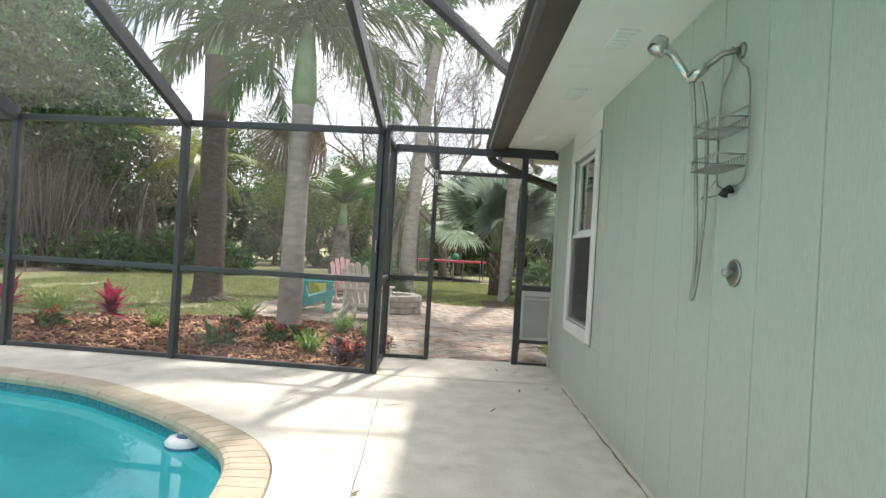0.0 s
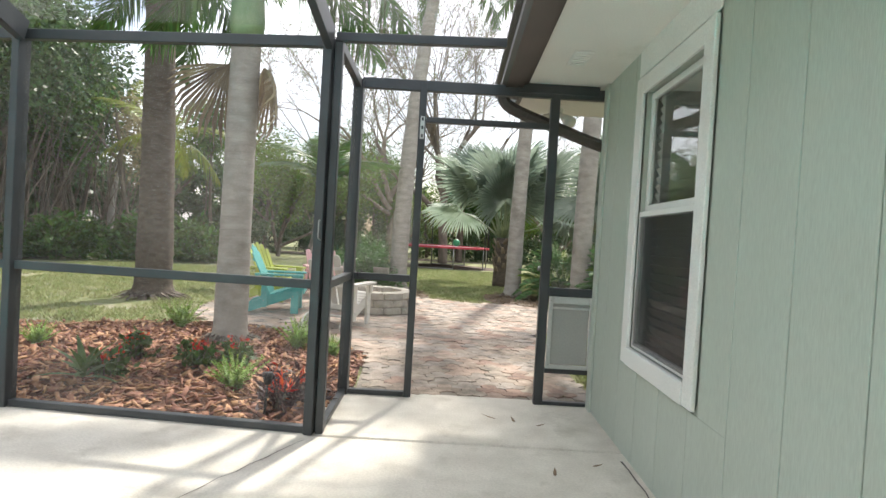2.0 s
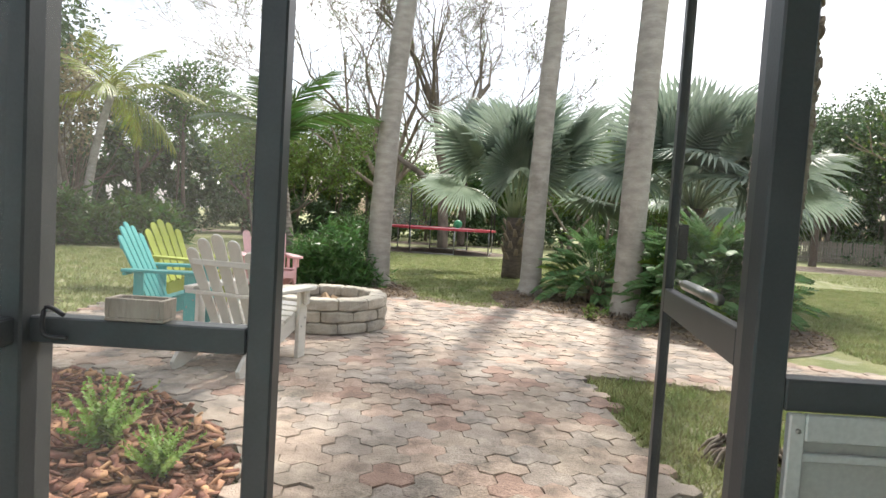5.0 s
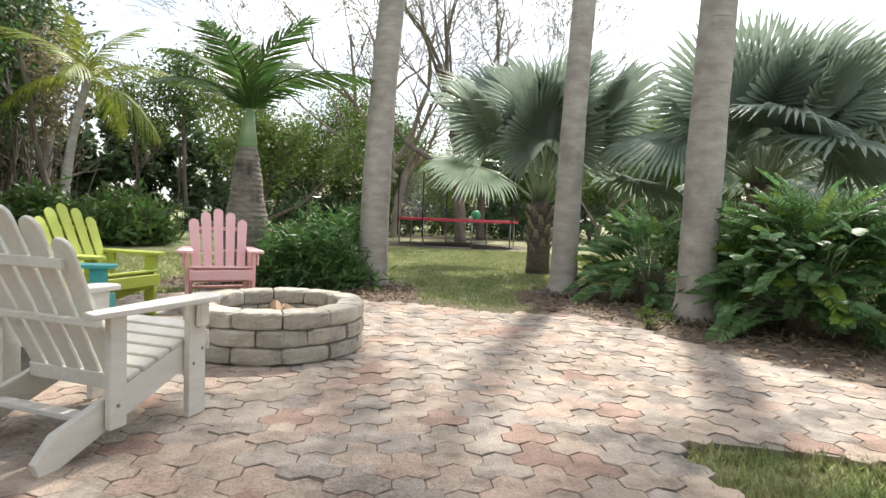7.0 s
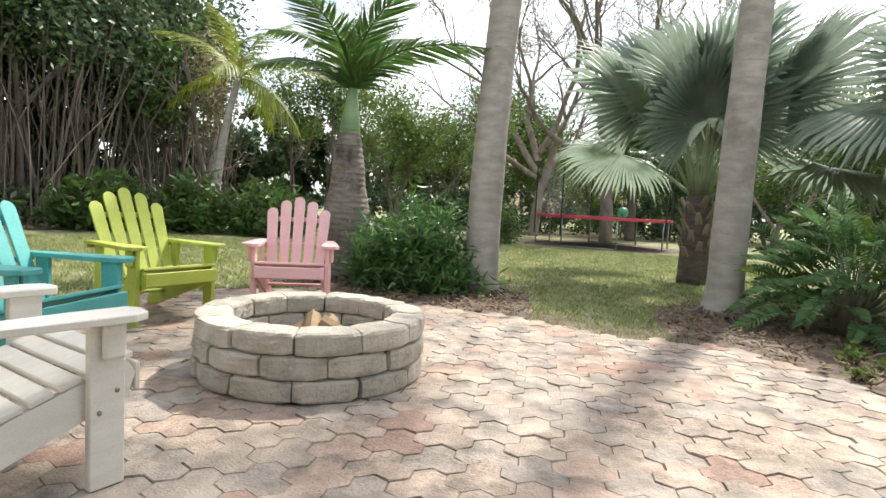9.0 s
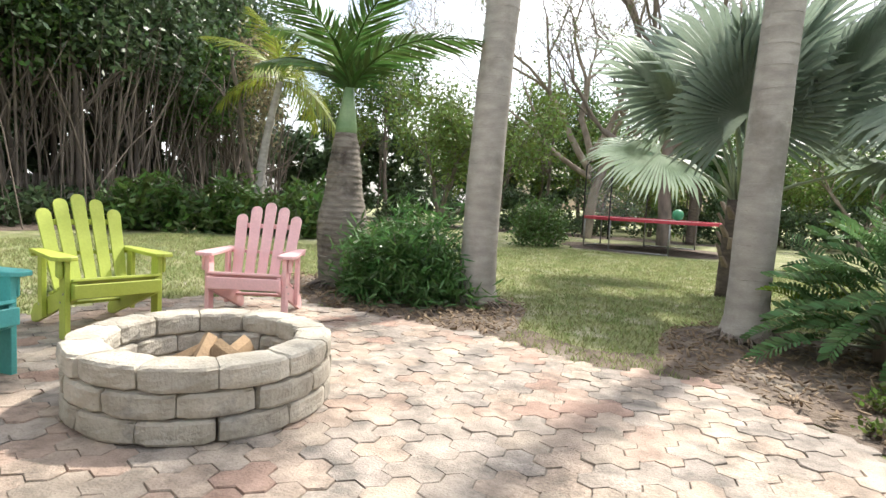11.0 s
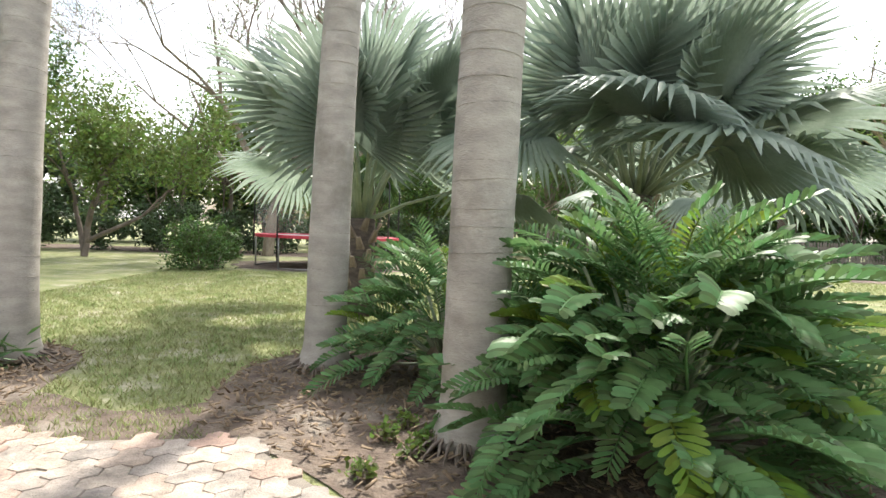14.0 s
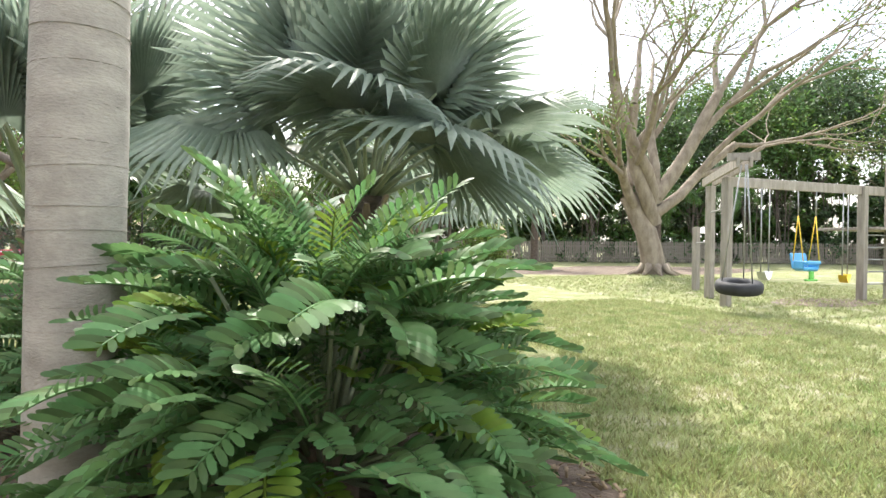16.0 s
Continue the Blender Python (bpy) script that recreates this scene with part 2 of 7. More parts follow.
def paver_material():
    m = mat("concrete_paver", (0.28, 0.238, 0.202), (0.44, 0.38, 0.325), 0.92, 7, 90, 0.9, dist=0.008, stain=(0.17, 0.152, 0.132), stain_at=0.56, stain_scale=4.5, vary=0.16, world_space=True)
    n, l = m.node_tree.nodes, m.node_tree.links
    p = n["Principled BSDF"]
    old = p.inputs["Base Color"].links[0].from_socket
    info = n.new("ShaderNodeObjectInfo")
    geo = n.new("ShaderNodeNewGeometry")
    add = n.new("ShaderNodeMath")
    add.operation = "ADD"
    l.new(info.outputs["Random"], add.inputs[0])
    l.new(geo.outputs["Random Per Island"], add.inputs[1])
    fr = n.new("ShaderNodeMath")
    fr.operation = "FRACT"
    l.new(add.outputs[0], fr.inputs[0])
    ramp = n.new("ShaderNodeValToRGB")
    cr = ramp.color_ramp
    cr.interpolation = "CONSTANT"
    cr.elements[0].color = (1, 1, 1, 1)
    cr.elements[0].position = 0
    for pos_, c in ((0.28, (1.05, 0.98, 0.93, 1)), (0.5, (1.04, 0.91, 0.86, 1)), (0.64, (0.84, 0.85, 0.87, 1)), (0.78, (1.16, 1.13, 1.08, 1)), (0.94, (1.0, 0.8, 0.75, 1))):
        e = cr.elements.new(pos_)
        e.color = c
    l.new(fr.outputs[0], ramp.inputs["Fac"])
    mu = n.new("ShaderNodeVectorMath")
    mu.operation = "MULTIPLY"
    l.new(old, mu.inputs[0])
    l.new(ramp.outputs["Color"], mu.inputs[1])
    # pitted, lichen-speckled faces in broad patches
    pit_noise = n.new("ShaderNodeTexNoise")
    pit_noise.inputs["Scale"].default_value = 55
    pit_noise.inputs["Detail"].default_value = 8
    pit_noise.inputs["Roughness"].default_value = 0.75
    l.new(geo.outputs["Position"], pit_noise.inputs["Vector"])
    patch = n.new("ShaderNodeTexNoise")
    patch.inputs["Scale"].default_value = 1.1
    patch.inputs["Detail"].default_value = 4
    l.new(geo.outputs["Position"], patch.inputs["Vector"])
    both = n.new("ShaderNodeMath")
    both.operation = "ADD"
    l.new(pit_noise.outputs["Fac"], both.inputs[0])
    l.new(patch.outputs["Fac"], both.inputs[1])
    speck = n.new("ShaderNodeValToRGB")
    speck.color_ramp.elements[0].position, speck.color_ramp.elements[1].position = 0.52, 0.62
    speck.color_ramp.elements[0].color, speck.color_ramp.elements[1].color = (1.06, 1.05, 1.04, 1), (0.62, 0.60, 0.58, 1)
    half_ = n.new("ShaderNodeMath")
    half_.operation = "MULTIPLY"
    half_.inputs[1].default_value = 0.5
    l.new(both.outputs[0], half_.inputs[0])
    l.new(half_.outputs[0], speck.inputs["Fac"])
    mu2 = n.new("ShaderNodeVectorMath")
    mu2.operation = "MULTIPLY"
    l.new(mu.outputs[0], mu2.inputs[0])
    l.new(speck.outputs["Color"], mu2.inputs[1])
    l.new(mu2.outputs[0], p.inputs["Base Color"])
    return m


M_paver = paver_material()


def lawn_material():
    m = mat("lawn", (0.175, 0.205, 0.075), (0.28, 0.28, 0.13), 0.95, 2.6, 70, 0.9, dist=0.03, stain=(0.44, 0.40, 0.31), stain_at=0.60, stain_scale=1.5)
    return m


M_lawn = lawn_material()


def screen_material():
    m = bpy.data.materials.new("insect_screen")
    m.use_nodes = True
    n, l = m.node_tree.nodes, m.node_tree.links
    p = n["Principled BSDF"]
    p.inputs["Base Color"].default_value = (0.16, 0.16, 0.16, 1)
    p.inputs["Roughness"].default_value = 0.6
    t = n.new("ShaderNodeBsdfTransparent")
    tl = n.new("ShaderNodeBsdfTranslucent")
    tl.inputs["Color"].default_value = (0.5, 0.5, 0.48, 1)
    m1 = n.new("ShaderNodeMixShader")
    m1.inputs[0].default_value = 0.5
    l.new(p.outputs[0], m1.inputs[1])
    l.new(tl.outputs[0], m1.inputs[2])
    m2 = n.new("ShaderNodeMixShader")
    m2.inputs[0].default_value = 0.14
    l.new(t.outputs[0], m2.inputs[1])
    l.new(m1.outputs[0], m2.inputs[2])
    l.new(m2.outputs[0], n["Material Output"].inputs["Surface"])
    return m


M_screen = screen_material()


def dark_screen_material():
    m = bpy.data.materials.new("window_insect_screen")
    m.use_nodes = True
    n, l = m.node_tree.nodes, m.node_tree.links
    p = n["Principled BSDF"]
    p.inputs["Base Color"].default_value = (0.03, 0.03, 0.032, 1)
    p.inputs["Roughness"].default_value = 0.7
    t = n.new("ShaderNodeBsdfTransparent")
    mix = n.new("ShaderNodeMixShader")
    mix.inputs[0].default_value = 0.3
    l.new(t.outputs[0], mix.inputs[1])
    l.new(p.outputs[0], mix.inputs[2])
    l.new(mix.outputs[0], n["Material Output"].inputs["Surface"])
    return m


M_wscreen = dark_screen_material()


def glass_material(name, ior, tint):
    m = bpy.data.materials.new(name)
    m.use_nodes = True
    p = m.node_tree.nodes["Principled BSDF"]
    p.inputs["Base Color"].default_value = (*tint, 1)
    p.inputs["Roughness"].default_value = 0.02
    p.inputs["IOR"].default_value = ior
    p.inputs["Transmission Weight"].default_value = 1.0
    return m


M_glass = glass_material("window_glass", 1.5, (0.9, 0.93, 0.92))


def water_material():
    m = glass_material("pool_water", 1.33, (0.75, 0.97, 1.0))
    n, l = m.node_tree.nodes, m.node_tree.links
    w = n.new("ShaderNodeTexNoise")
    w.inputs["Scale"].default_value = 4.0
    b = n.new("ShaderNodeBump")
    b.inputs["Strength"].default_value = 0.12
    b.inputs["Distance"].default_value = 0.02
    l.new(w.outputs["Fac"], b.inputs["Height"])
    l.new(b.outputs["Normal"], n["Principled BSDF"].inputs["Normal"])
    return m


M_water = water_material()


# ---- building helpers ----
def link_mesh(name, me, material, parent=None, label=""):
    if material and not me.materials:
        me.materials.append(material)
    ob = new(name, me)
    ob.parent = parent
    if label:
        ob["label"] = label
    return ob


def part(name, bm, material, parent=None, label="", smooth=False):
    me = bpy.data.meshes.new(name)
    bm.normal_update()
    bm.to_mesh(me)
    bm.free()
    if smooth:
        me.shade_smooth()
    return link_mesh(name, me, material, parent, label)


def raw(name, verts, faces, smooth=False):
    me = bpy.data.meshes.new(name)
    me.from_pydata([tuple(v) for v in verts], [], [tuple(f) for f in faces])
    me.update()
    if smooth:
        me.shade_smooth()
    return me


def thing(name, m, label, category, group="", kind=""):
    ob = new(name)
    ob.empty_display_size = 0.1
    ob.matrix_basis = m
    return tagged(ob, label, category, group, kind)


def box(bm, a, b, bevel=0.0, m=None):
    """A box between the corners a and b."""
    r = bmesh.ops.create_cube(bm, size=1)
    vs = r["verts"]
    s = [abs(b[i] - a[i]) for i in range(3)]
    c = [(b[i] + a[i]) / 2 for i in range(3)]
    for v in vs:
        v.co = Vector((v.co.x * s[0] + c[0], v.co.y * s[1] + c[1], v.co.z * s[2] + c[2]))
    if bevel:
        es = list({e for v in vs for e in v.link_edges})
        r = bmesh.ops.bevel(bm, geom=es, offset=bevel, segments=1, affect="EDGES", clamp_overlap=True)
        vs = list({v for f in r["faces"] for v in f.verts})
    if m is not None:
        bmesh.ops.transform(bm, matrix=m, verts=vs)
    return vs


def boxed(name, a, b, material, parent=None, bevel=0.004, m=None, label=""):
    bm = bmesh.new()
    box(bm, a, b, bevel, m)
    return part(name, bm, material, parent, label)


def bar(bm, p, q, w, h, bevel=0.003, up=(0, 0, 1)):
    """A rectangular bar from p to q, w across and h along up."""
    p, q = Vector(p), Vector(q)
    d = q - p
    y = d.normalized()
    u = Vector(up)
    if abs(u.dot(y)) > 0.95:
        u = Vector((1, 0, 0))
    x = y.cross(u).normalized()
    z = x.cross(y)
    m = Matrix(((x.x, y.x, z.x, p.x), (x.y, y.y, z.y, p.y), (x.z, y.z, z.z, p.z), (0, 0, 0, 1)))
    return box(bm, (-w / 2, 0, -h / 2), (w / 2, d.length, h / 2), bevel, m)


def barred(name, p, q, w, h, material, parent=None, up=(0, 0, 1), bevel=0.003, label=""):
    bm = bmesh.new()
    bar(bm, p, q, w, h, bevel, up)
    return part(name, bm, material, parent, label)


def tube_data(points, radii, sides=8, cap=True):
    """Vertices and faces of a tube along points."""
    verts, faces = [], []
    n = len(points)
    pts = [Vector(p) for p in points]
    ref = Vector((0.31, 0.17, 0.93)).normalized()
    for i, p in enumerate(pts):
        d = (pts[min(i + 1, n - 1)] - pts[max(i - 1, 0)]).normalized()
        x = d.cross(ref)
        if x.length < 0.05:
            x = d.cross(Vector((1, 0, 0)))
        x.normalize()
        y = d.cross(x)
        for k in range(sides):
            a = 2 * math.pi * k / sides
            verts.append(p + (x * math.cos(a) + y * math.sin(a)) * radii[i])
    for i in range(n - 1):
        for k in range(sides):
            k2 = (k + 1) % sides
            faces.append((i * sides + k, i * sides + k2, (i + 1) * sides + k2, (i + 1) * sides + k))
    if cap:
        faces.append(tuple(range(sides - 1, -1, -1)))
        faces.append(tuple((n - 1) * sides + k for k in range(sides)))
    return verts, faces


def tube(name, points, radii, material, parent=None, sides=8, label="", smooth=True):
    if not isinstance(radii, (list, tuple)):
        radii = [radii] * len(points)
    v, f = tube_data(points, radii, sides)
    return link_mesh(name, raw(name, v, f, smooth), material, parent, label)


def sheet(name, pts, z, material, thick=0.0, parent=None):
    """A flat polygon, with a skirt down by thick."""
    n = len(pts)
    v = [(x, y, z) for x, y in pts]
    f = [tuple(range(n))]
    if thick:
        v += [(x, y, z - thick) for x, y in pts]
        f += [(i, (i + 1) % n, n + (i + 1) % n, n + i) for i in range(n)]
        f.append(tuple(range(2 * n - 1, n - 1, -1)))
    me = raw(name, v, f)
    bm = bmesh.new()
    bm.from_mesh(me)
    bmesh.ops.recalc_face_normals(bm, faces=bm.faces)
    bm.to_mesh(me)
    bm.free()
    return link_mesh(name, me, material, parent)


def inside(x, y, poly):
    hit = False
    for (x1, y1), (x2, y2) in zip(poly, poly[1:] + poly[:1]):
        if (y1 > y) != (y2 > y) and x < (x2 - x1) * (y - y1) / (y2 - y1) + x1:
            hit = not hit
    return hit


def spline(pts, per=8, closed=True):
    out = []
    n = len(pts)
    for i in range(n if closed else n - 1):
        p = [Vector(pts[(i + k) % n] if closed else pts[min(max(i + k, 0), n - 1)]) for k in (-1, 0, 1, 2)]
        for s in range(per):
            t = s / per
            out.append(0.5 * (2 * p[1] + (p[2] - p[0]) * t + (2 * p[0] - 5 * p[1] + 4 * p[2] - p[3]) * t * t + (3 * p[1] - p[0] - 3 * p[2] + p[3]) * t ** 3))
    if not closed:
        out.append(Vector(pts[-1]))
    return out


# ---- ground ----
POOL = [tuple(p) for p in spline([(-0.92, 2.45), (-1.07, 3.0), (-1.46, 3.42), (-2.13, 3.9), (-2.9, 4.28), (-4.2, 4.45), (-6.2, 4.1), (-7.4, 2.4), (-7.2, 0.0), (-6.0, -2.0), (-3.8, -2.9), (-1.9, -2.2), (-1.0, -0.6), (-0.82, 1.2)], 6)][::-1]


def offset(poly, d):
    out = []
    n = len(poly)
    for i in range(n):
        a, b = Vector(poly[i - 1]), Vector(poly[(i + 1) % n])
        t = (b - a).normalized()
        out.append((poly[i][0] - t.y * d, poly[i][1] + t.x * d))
    return out


COPE_OUT = offset(POOL, 0.2)

def ring_mesh(name, inner, outer, z0, z1, material):
    n = len(inner)
    v = [(x, y, z1) for x, y in inner] + [(x, y, z1) for x, y in outer] + [(x, y, z0) for x, y in inner]
    f = [(i, (i + 1) % n, n + (i + 1) % n, n + i) for i in range(n)] + [((i + 1) % n, i, 2 * n + i, 2 * n + (i + 1) % n) for i in range(n)]
    return link_mesh(name, raw(name, v, f), material)


def ground_with_hole():
    """One sheet of lawn to the horizon, with the pool's basin left open."""
    bm = bmesh.new()
    big = [(-400, -400), (400, -400), (400, 400), (-400, 400)]
    hole = [bm.verts.new((x, y, -0.035)) for x, y in COPE_OUT]
    near = [bm.verts.new((x, y, -0.035)) for x, y in ((-60, -60), (60, -60), (60, 60), (-60, 60))]
    far = [bm.verts.new((x, y, -0.035)) for x, y in big]
    e = []
    for loop in (hole, near):
        for i in range(len(loop)):
            e.append(bm.edges.new((loop[i], loop[(i + 1) % len(loop)])))
    bmesh.ops.triangle_fill(bm, use_beauty=True, edges=e)
    for i in range(4):
        j = (i + 1) % 4
        bm.faces.new((near[i], far[i], far[j], near[j]))
    bmesh.ops.recalc_face_normals(bm, faces=bm.faces)
    return bm


ground = part("ground", ground_with_hole(), M_lawn)
tagged(ground, "patchy green lawn with bare sandy spots reaching the woods", "lawn", kind="structure")

DECK_Y = 6.12


def deck():
    bm = bmesh.new()
    outer = [(-9.5, -5), (1.3, -5), (1.3, 5.12), (-0.62, 5.12), (-0.64, 5.2), (-9.5, 5.98)]
    top = []
    for poly in (outer, COPE_OUT):
        vs = [bm.verts.new((x, y, 0)) for x, y in poly]
        top += [bm.edges.new((vs[i], vs[(i + 1) % len(vs)])) for i in range(len(vs))]
    bmesh.ops.triangle_fill(bm, use_beauty=True, edges=top)
    ext = bmesh.ops.extrude_face_region(bm, geom=bm.faces[:])
    bmesh.ops.translate(bm, vec=(0, 0, -0.12), verts=[g for g in ext["geom"] if isinstance(g, bmesh.types.BMVert)])
    bmesh.ops.recalc_face_normals(bm, faces=bm.faces)
    return bm


tagged(part("floor_deck", deck(), M_concrete), "pale cream concrete pool deck, lightly stained", "pool deck", kind="structure")
landing = boxed("floor_landing", (-0.63, 5.146, -0.12), (1.3, DECK_Y, 0.0), M_concrete, bevel=0.008)
tagged(landing, "pale concrete landing slab before the screen door", "landing", kind="structure")
sheet("floor_joint", [(-0.62, 5.1), (1.3, 5.1), (1.3, 5.15), (-0.62, 5.15)], -0.012, M_crack)
tagged(bpy.data.objects["floor_joint"], "dark open joint between the slabs", "joint", kind="structure")


def crack(name, pts, w):
    v, f = [], []
    for i, (x, y) in enumerate(pts):
        a, b = Vector(pts[max(i - 1, 0)]), Vector(pts[min(i + 1, len(pts) - 1)])
        t = (b - a).normalized()
        ww = w * (0.4 + random.random())
        v += [(x - t.y * ww, y + t.x * ww, 0.003), (x + t.y * ww, y - t.x * ww, 0.003)]
        if i:
            f.append((2 * i - 2, 2 * i - 1, 2 * i + 1, 2 * i))
    tagged(link_mesh(name, raw(name, v, f), M_crack), "thin dark crack or edge gap in the concrete deck", "crack", kind="structure")


def wander(p, q, n, amp):
    return [(p[0] + (q[0] - p[0]) * i / n + random.uniform(-amp, amp), p[1] + (q[1] - p[1]) * i / n + random.uniform(-amp, amp)) for i in range(n + 1)]


crack("crack", wander((-0.62, 5.05), (-1.12, 3.98), 12, 0.012), 0.0022)
crack("crack", wander((-2.6, 5.3), (-2.95, 4.72), 8, 0.008), 0.003)
crack("crack", wander((-0.42, 4.3), (-0.3, 1.2), 16, 0.006), 0.0022)
# the thin, dark-stained gap between slab and house wall
crack("crack", wander((1.135, 5.0), (0.99, -1.0), 50, 0.005), 0.005)

# pool
tagged(ring_mesh("pool_wall_tile", POOL, offset(POOL, 0.02), -0.22, -0.035, M_tile), "dark blue mosaic waterline tile of the pool", "pool tile", kind="structure")


def basin():
    n = len(POOL)
    inn = offset(POOL, -0.5)
    v = [(x, y, -0.22) for x, y in POOL] + [(x, y, -1.1) for x, y in POOL] + [(x, y, -1.35) for x, y in inn]
    f = [(i, (i + 1) % n, n + (i + 1) % n, n + i) for i in range(n)] + [(n + i, n + (i + 1) % n, 2 * n + (i + 1) % n, 2 * n + i) for i in range(n)] + [tuple(range(2 * n, 3 * n))]
    return raw("pool_basin", v, f)


tagged(link_mesh("pool_basin", basin(), M_plaster), "turquoise plastered pool basin with curved sides", "pool", kind="structure")
water = sheet("water", POOL, -0.10, M_water)
water.visible_shadow = False
tagged(water, "clear turquoise pool water with faint ripples", "water", kind="structure")


def coping():
    """Bull-nosed coping stones, one by one, round the pool's edge."""
    ring = thing("pool_coping", pose(0, 0, 0), "tan bull-nosed coping stones round the pool edge", "coping", kind="structure")
    pts = [Vector((*p, 0)) for p in POOL]
    n = len(pts)
    for i in range(n):
        a, b = pts[i], pts[(i + 1) % n]
        seg = b - a
        k = max(1, round(seg.length / 0.2))
        for j in range(k):
            p, q = a + seg * (j / k), a + seg * ((j + 1) / k)
            t = seg.normalized()
            nrm = Vector((-t.y, t.x, 0))
            t0 = (b - pts[i - 1]).normalized()
            t1 = (pts[(i + 2) % n] - a).normalized()
            n0 = Vector((-t0.y, t0.x, 0)).lerp(Vector((-t1.y, t1.x, 0)), j / k).normalized()
            n1 = Vector((-t0.y, t0.x, 0)).lerp(Vector((-t1.y, t1.x, 0)), (j + 1) / k).normalized()
            g = 0.003
            p, q = p + t * g, q - t * g
            prof = ((-0.035, -0.05), (-0.045, -0.015), (-0.03, 0.012), (0.0, 0.02), (0.188, 0.006), (0.2, -0.03))
            v = [p + n0 * o + Vector((0, 0, z)) for o, z in prof] + [q + n1 * o + Vector((0, 0, z)) for o, z in prof]
            m = len(prof)
            f = [(c, c + 1, m + c + 1, m + c) for c in range(m - 1)] + [tuple(range(m - 1, -1, -1)), tuple(range(m, 2 * m))]
            link_mesh("coping_stone", raw("coping_stone", v, f), M_coping, ring)


coping()

# planting bed and bare soil
BED = [(-0.66, 5.24), (-0.53, 6.2), (-0.57, 6.8), (-0.59, 7.3), (-0.76, 7.6), (-1.16, 8.0), (-1.72, 8.42), (-2.5, 8.62), (-3.3, 8.5), (-4.6, 7.85), (-6.5, 7.5), (-9.5, 7.9), (-9.5, 5.95), (-2.5, 5.42)]
tagged(sheet("ground_bed", [tuple(p) for p in spline(BED, 3)], -0.012, M_mulch), "planting bed of dark red-brown bark mulch", "mulch bed", kind="structure")
LITTER = [(1.1, 12.62), (1.5, 12.35), (2.1, 11.7), (2.6, 10.75), (3.3, 10.3), (4.6, 11.1), (4.9, 12.4), (3.8, 13.6), (2.4, 14.5), (1.5, 14.6), (1.0, 13.9)]
LITTER_W = [(-3.2, 13.2), (-2.2, 12.95), (-0.9, 12.75), (-0.15, 12.75), (-0.2, 13.5), (-0.45, 14.3), (-1.2, 14.7), (-2.9, 14.7), (-3.5, 14.0)]
tagged(sheet("ground_litter", [tuple(p) for p in spline(LITTER_W, 4)], -0.0265, M_soil), "bare brown soil with fallen leaves round the shrub", "bare soil", kind="structure")
tagged(sheet("ground_litter", [tuple(p) for p in spline(LITTER, 4)], -0.026, M_soil), "bare brown soil with fallen leaves under the palms", "bare soil", kind="structure")
tagged(sheet("ground_straw", [tuple(p) for p in spline([(-0.3, 12.7), (0.5, 12.36), (1.3, 12.42), (1.2, 13.1), (0.55, 12.85), (-0.1, 13.2)], 4)], -0.0275, M_soil), "thin dry soil and straw at the edge of the pavers", "bare soil", kind="structure")
for k, (cx, cy, rx, ry) in enumerate(((0, 25.6, 2.6, 2.3), (10.2, 15.2, 1.0, 0.7), (15.0, 17.0, 1.3, 0.8), (20.5, 29, 7, 3.5), (-12.5, 17.5, 1.6, 9.0), (-6, 31, 9, 1.8))):
    pts = [(cx + rx * math.cos(a) * (0.85 + 0.25 * random.random()), cy + ry * math.sin(a) * (0.85 + 0.25 * random.random())) for a in [i * math.pi / 12 for i in range(24)]]
    tagged(sheet("ground_bare", pts, -0.03 + 0.001 * k, M_soil), "worn bare sandy soil in the lawn", "bare soil", kind="structure")

# ---- house ----
WX = 1.15            # outer face of the wall
SOFFIT = 2.30
EAVE = 0.48
WIN_Y0, WIN_Y1, WIN_Z0, WIN_Z1 = 4.31, 5.12, 0.60, 2.04


def house_wall():
    """The side wall, 0.15 m thick, with the window's opening through it."""
    bm = bmesh.new()
    for a, b in (((WX, -5, -0.1), (WX + 0.15, WIN_Y0, SOFFIT)), ((WX, WIN_Y1, -0.1), (WX + 0.15, 5.98, SOFFIT)),
                 ((WX, WIN_Y0, -0.1), (WX + 0.15, WIN_Y1, WIN_Z0)), ((WX, WIN_Y0, WIN_Z1), (WX + 0.15, WIN_Y1, SOFFIT))):
        box(bm, a, b)
    return bm


wall = tagged(part("wall_house", house_wall(), M_siding), "pale sage-green grooved plywood siding of the house", "wall", kind="structure")
# siding boards between the grooves
y = -4.74
k = 0
edges_y = []
while y < 5.98:
    edges_y.append(y)
    y += 0.335
    k += 1
edges_y.append(5.98)
for y0, y1 in zip(edges_y, edges_y[1:]):
    spans = [(-0.06, SOFFIT - 0.002)]
    if y1 > WIN_Y0 - 0.09 and y0 < WIN_Y1 + 0.09:
        spans = [(-0.06, WIN_Z0 - 0.1)]
    for z0, z1 in spans:
        boxed("siding_board", (WX - 0.012, y0 + 0.003, z0), (WX - 0.001, y1 - 0.003, z1), M_siding, wall, 0.002)
    if spans[0][1] < 1:
        if y0 < WIN_Y0 - 0.1:
            boxed("siding_board", (WX - 0.012, y0 + 0.003, WIN_Z0 - 0.1), (WX - 0.001, WIN_Y0 - 0.1, SOFFIT - 0.002), M_siding, wall, 0.002)
        if y1 > WIN_Y1 + 0.1:
            boxed("siding_board", (WX - 0.012, WIN_Y1 + 0.1, WIN_Z0 - 0.1), (WX - 0.001, y1 - 0.003, SOFFIT - 0.002), M_siding, wall, 0.002)
boxed("corner_board", (WX - 0.03, 5.885, -0.04), (WX - 0.0125, 5.978, SOFFIT - 0.003), M_siding, wall, 0.003)
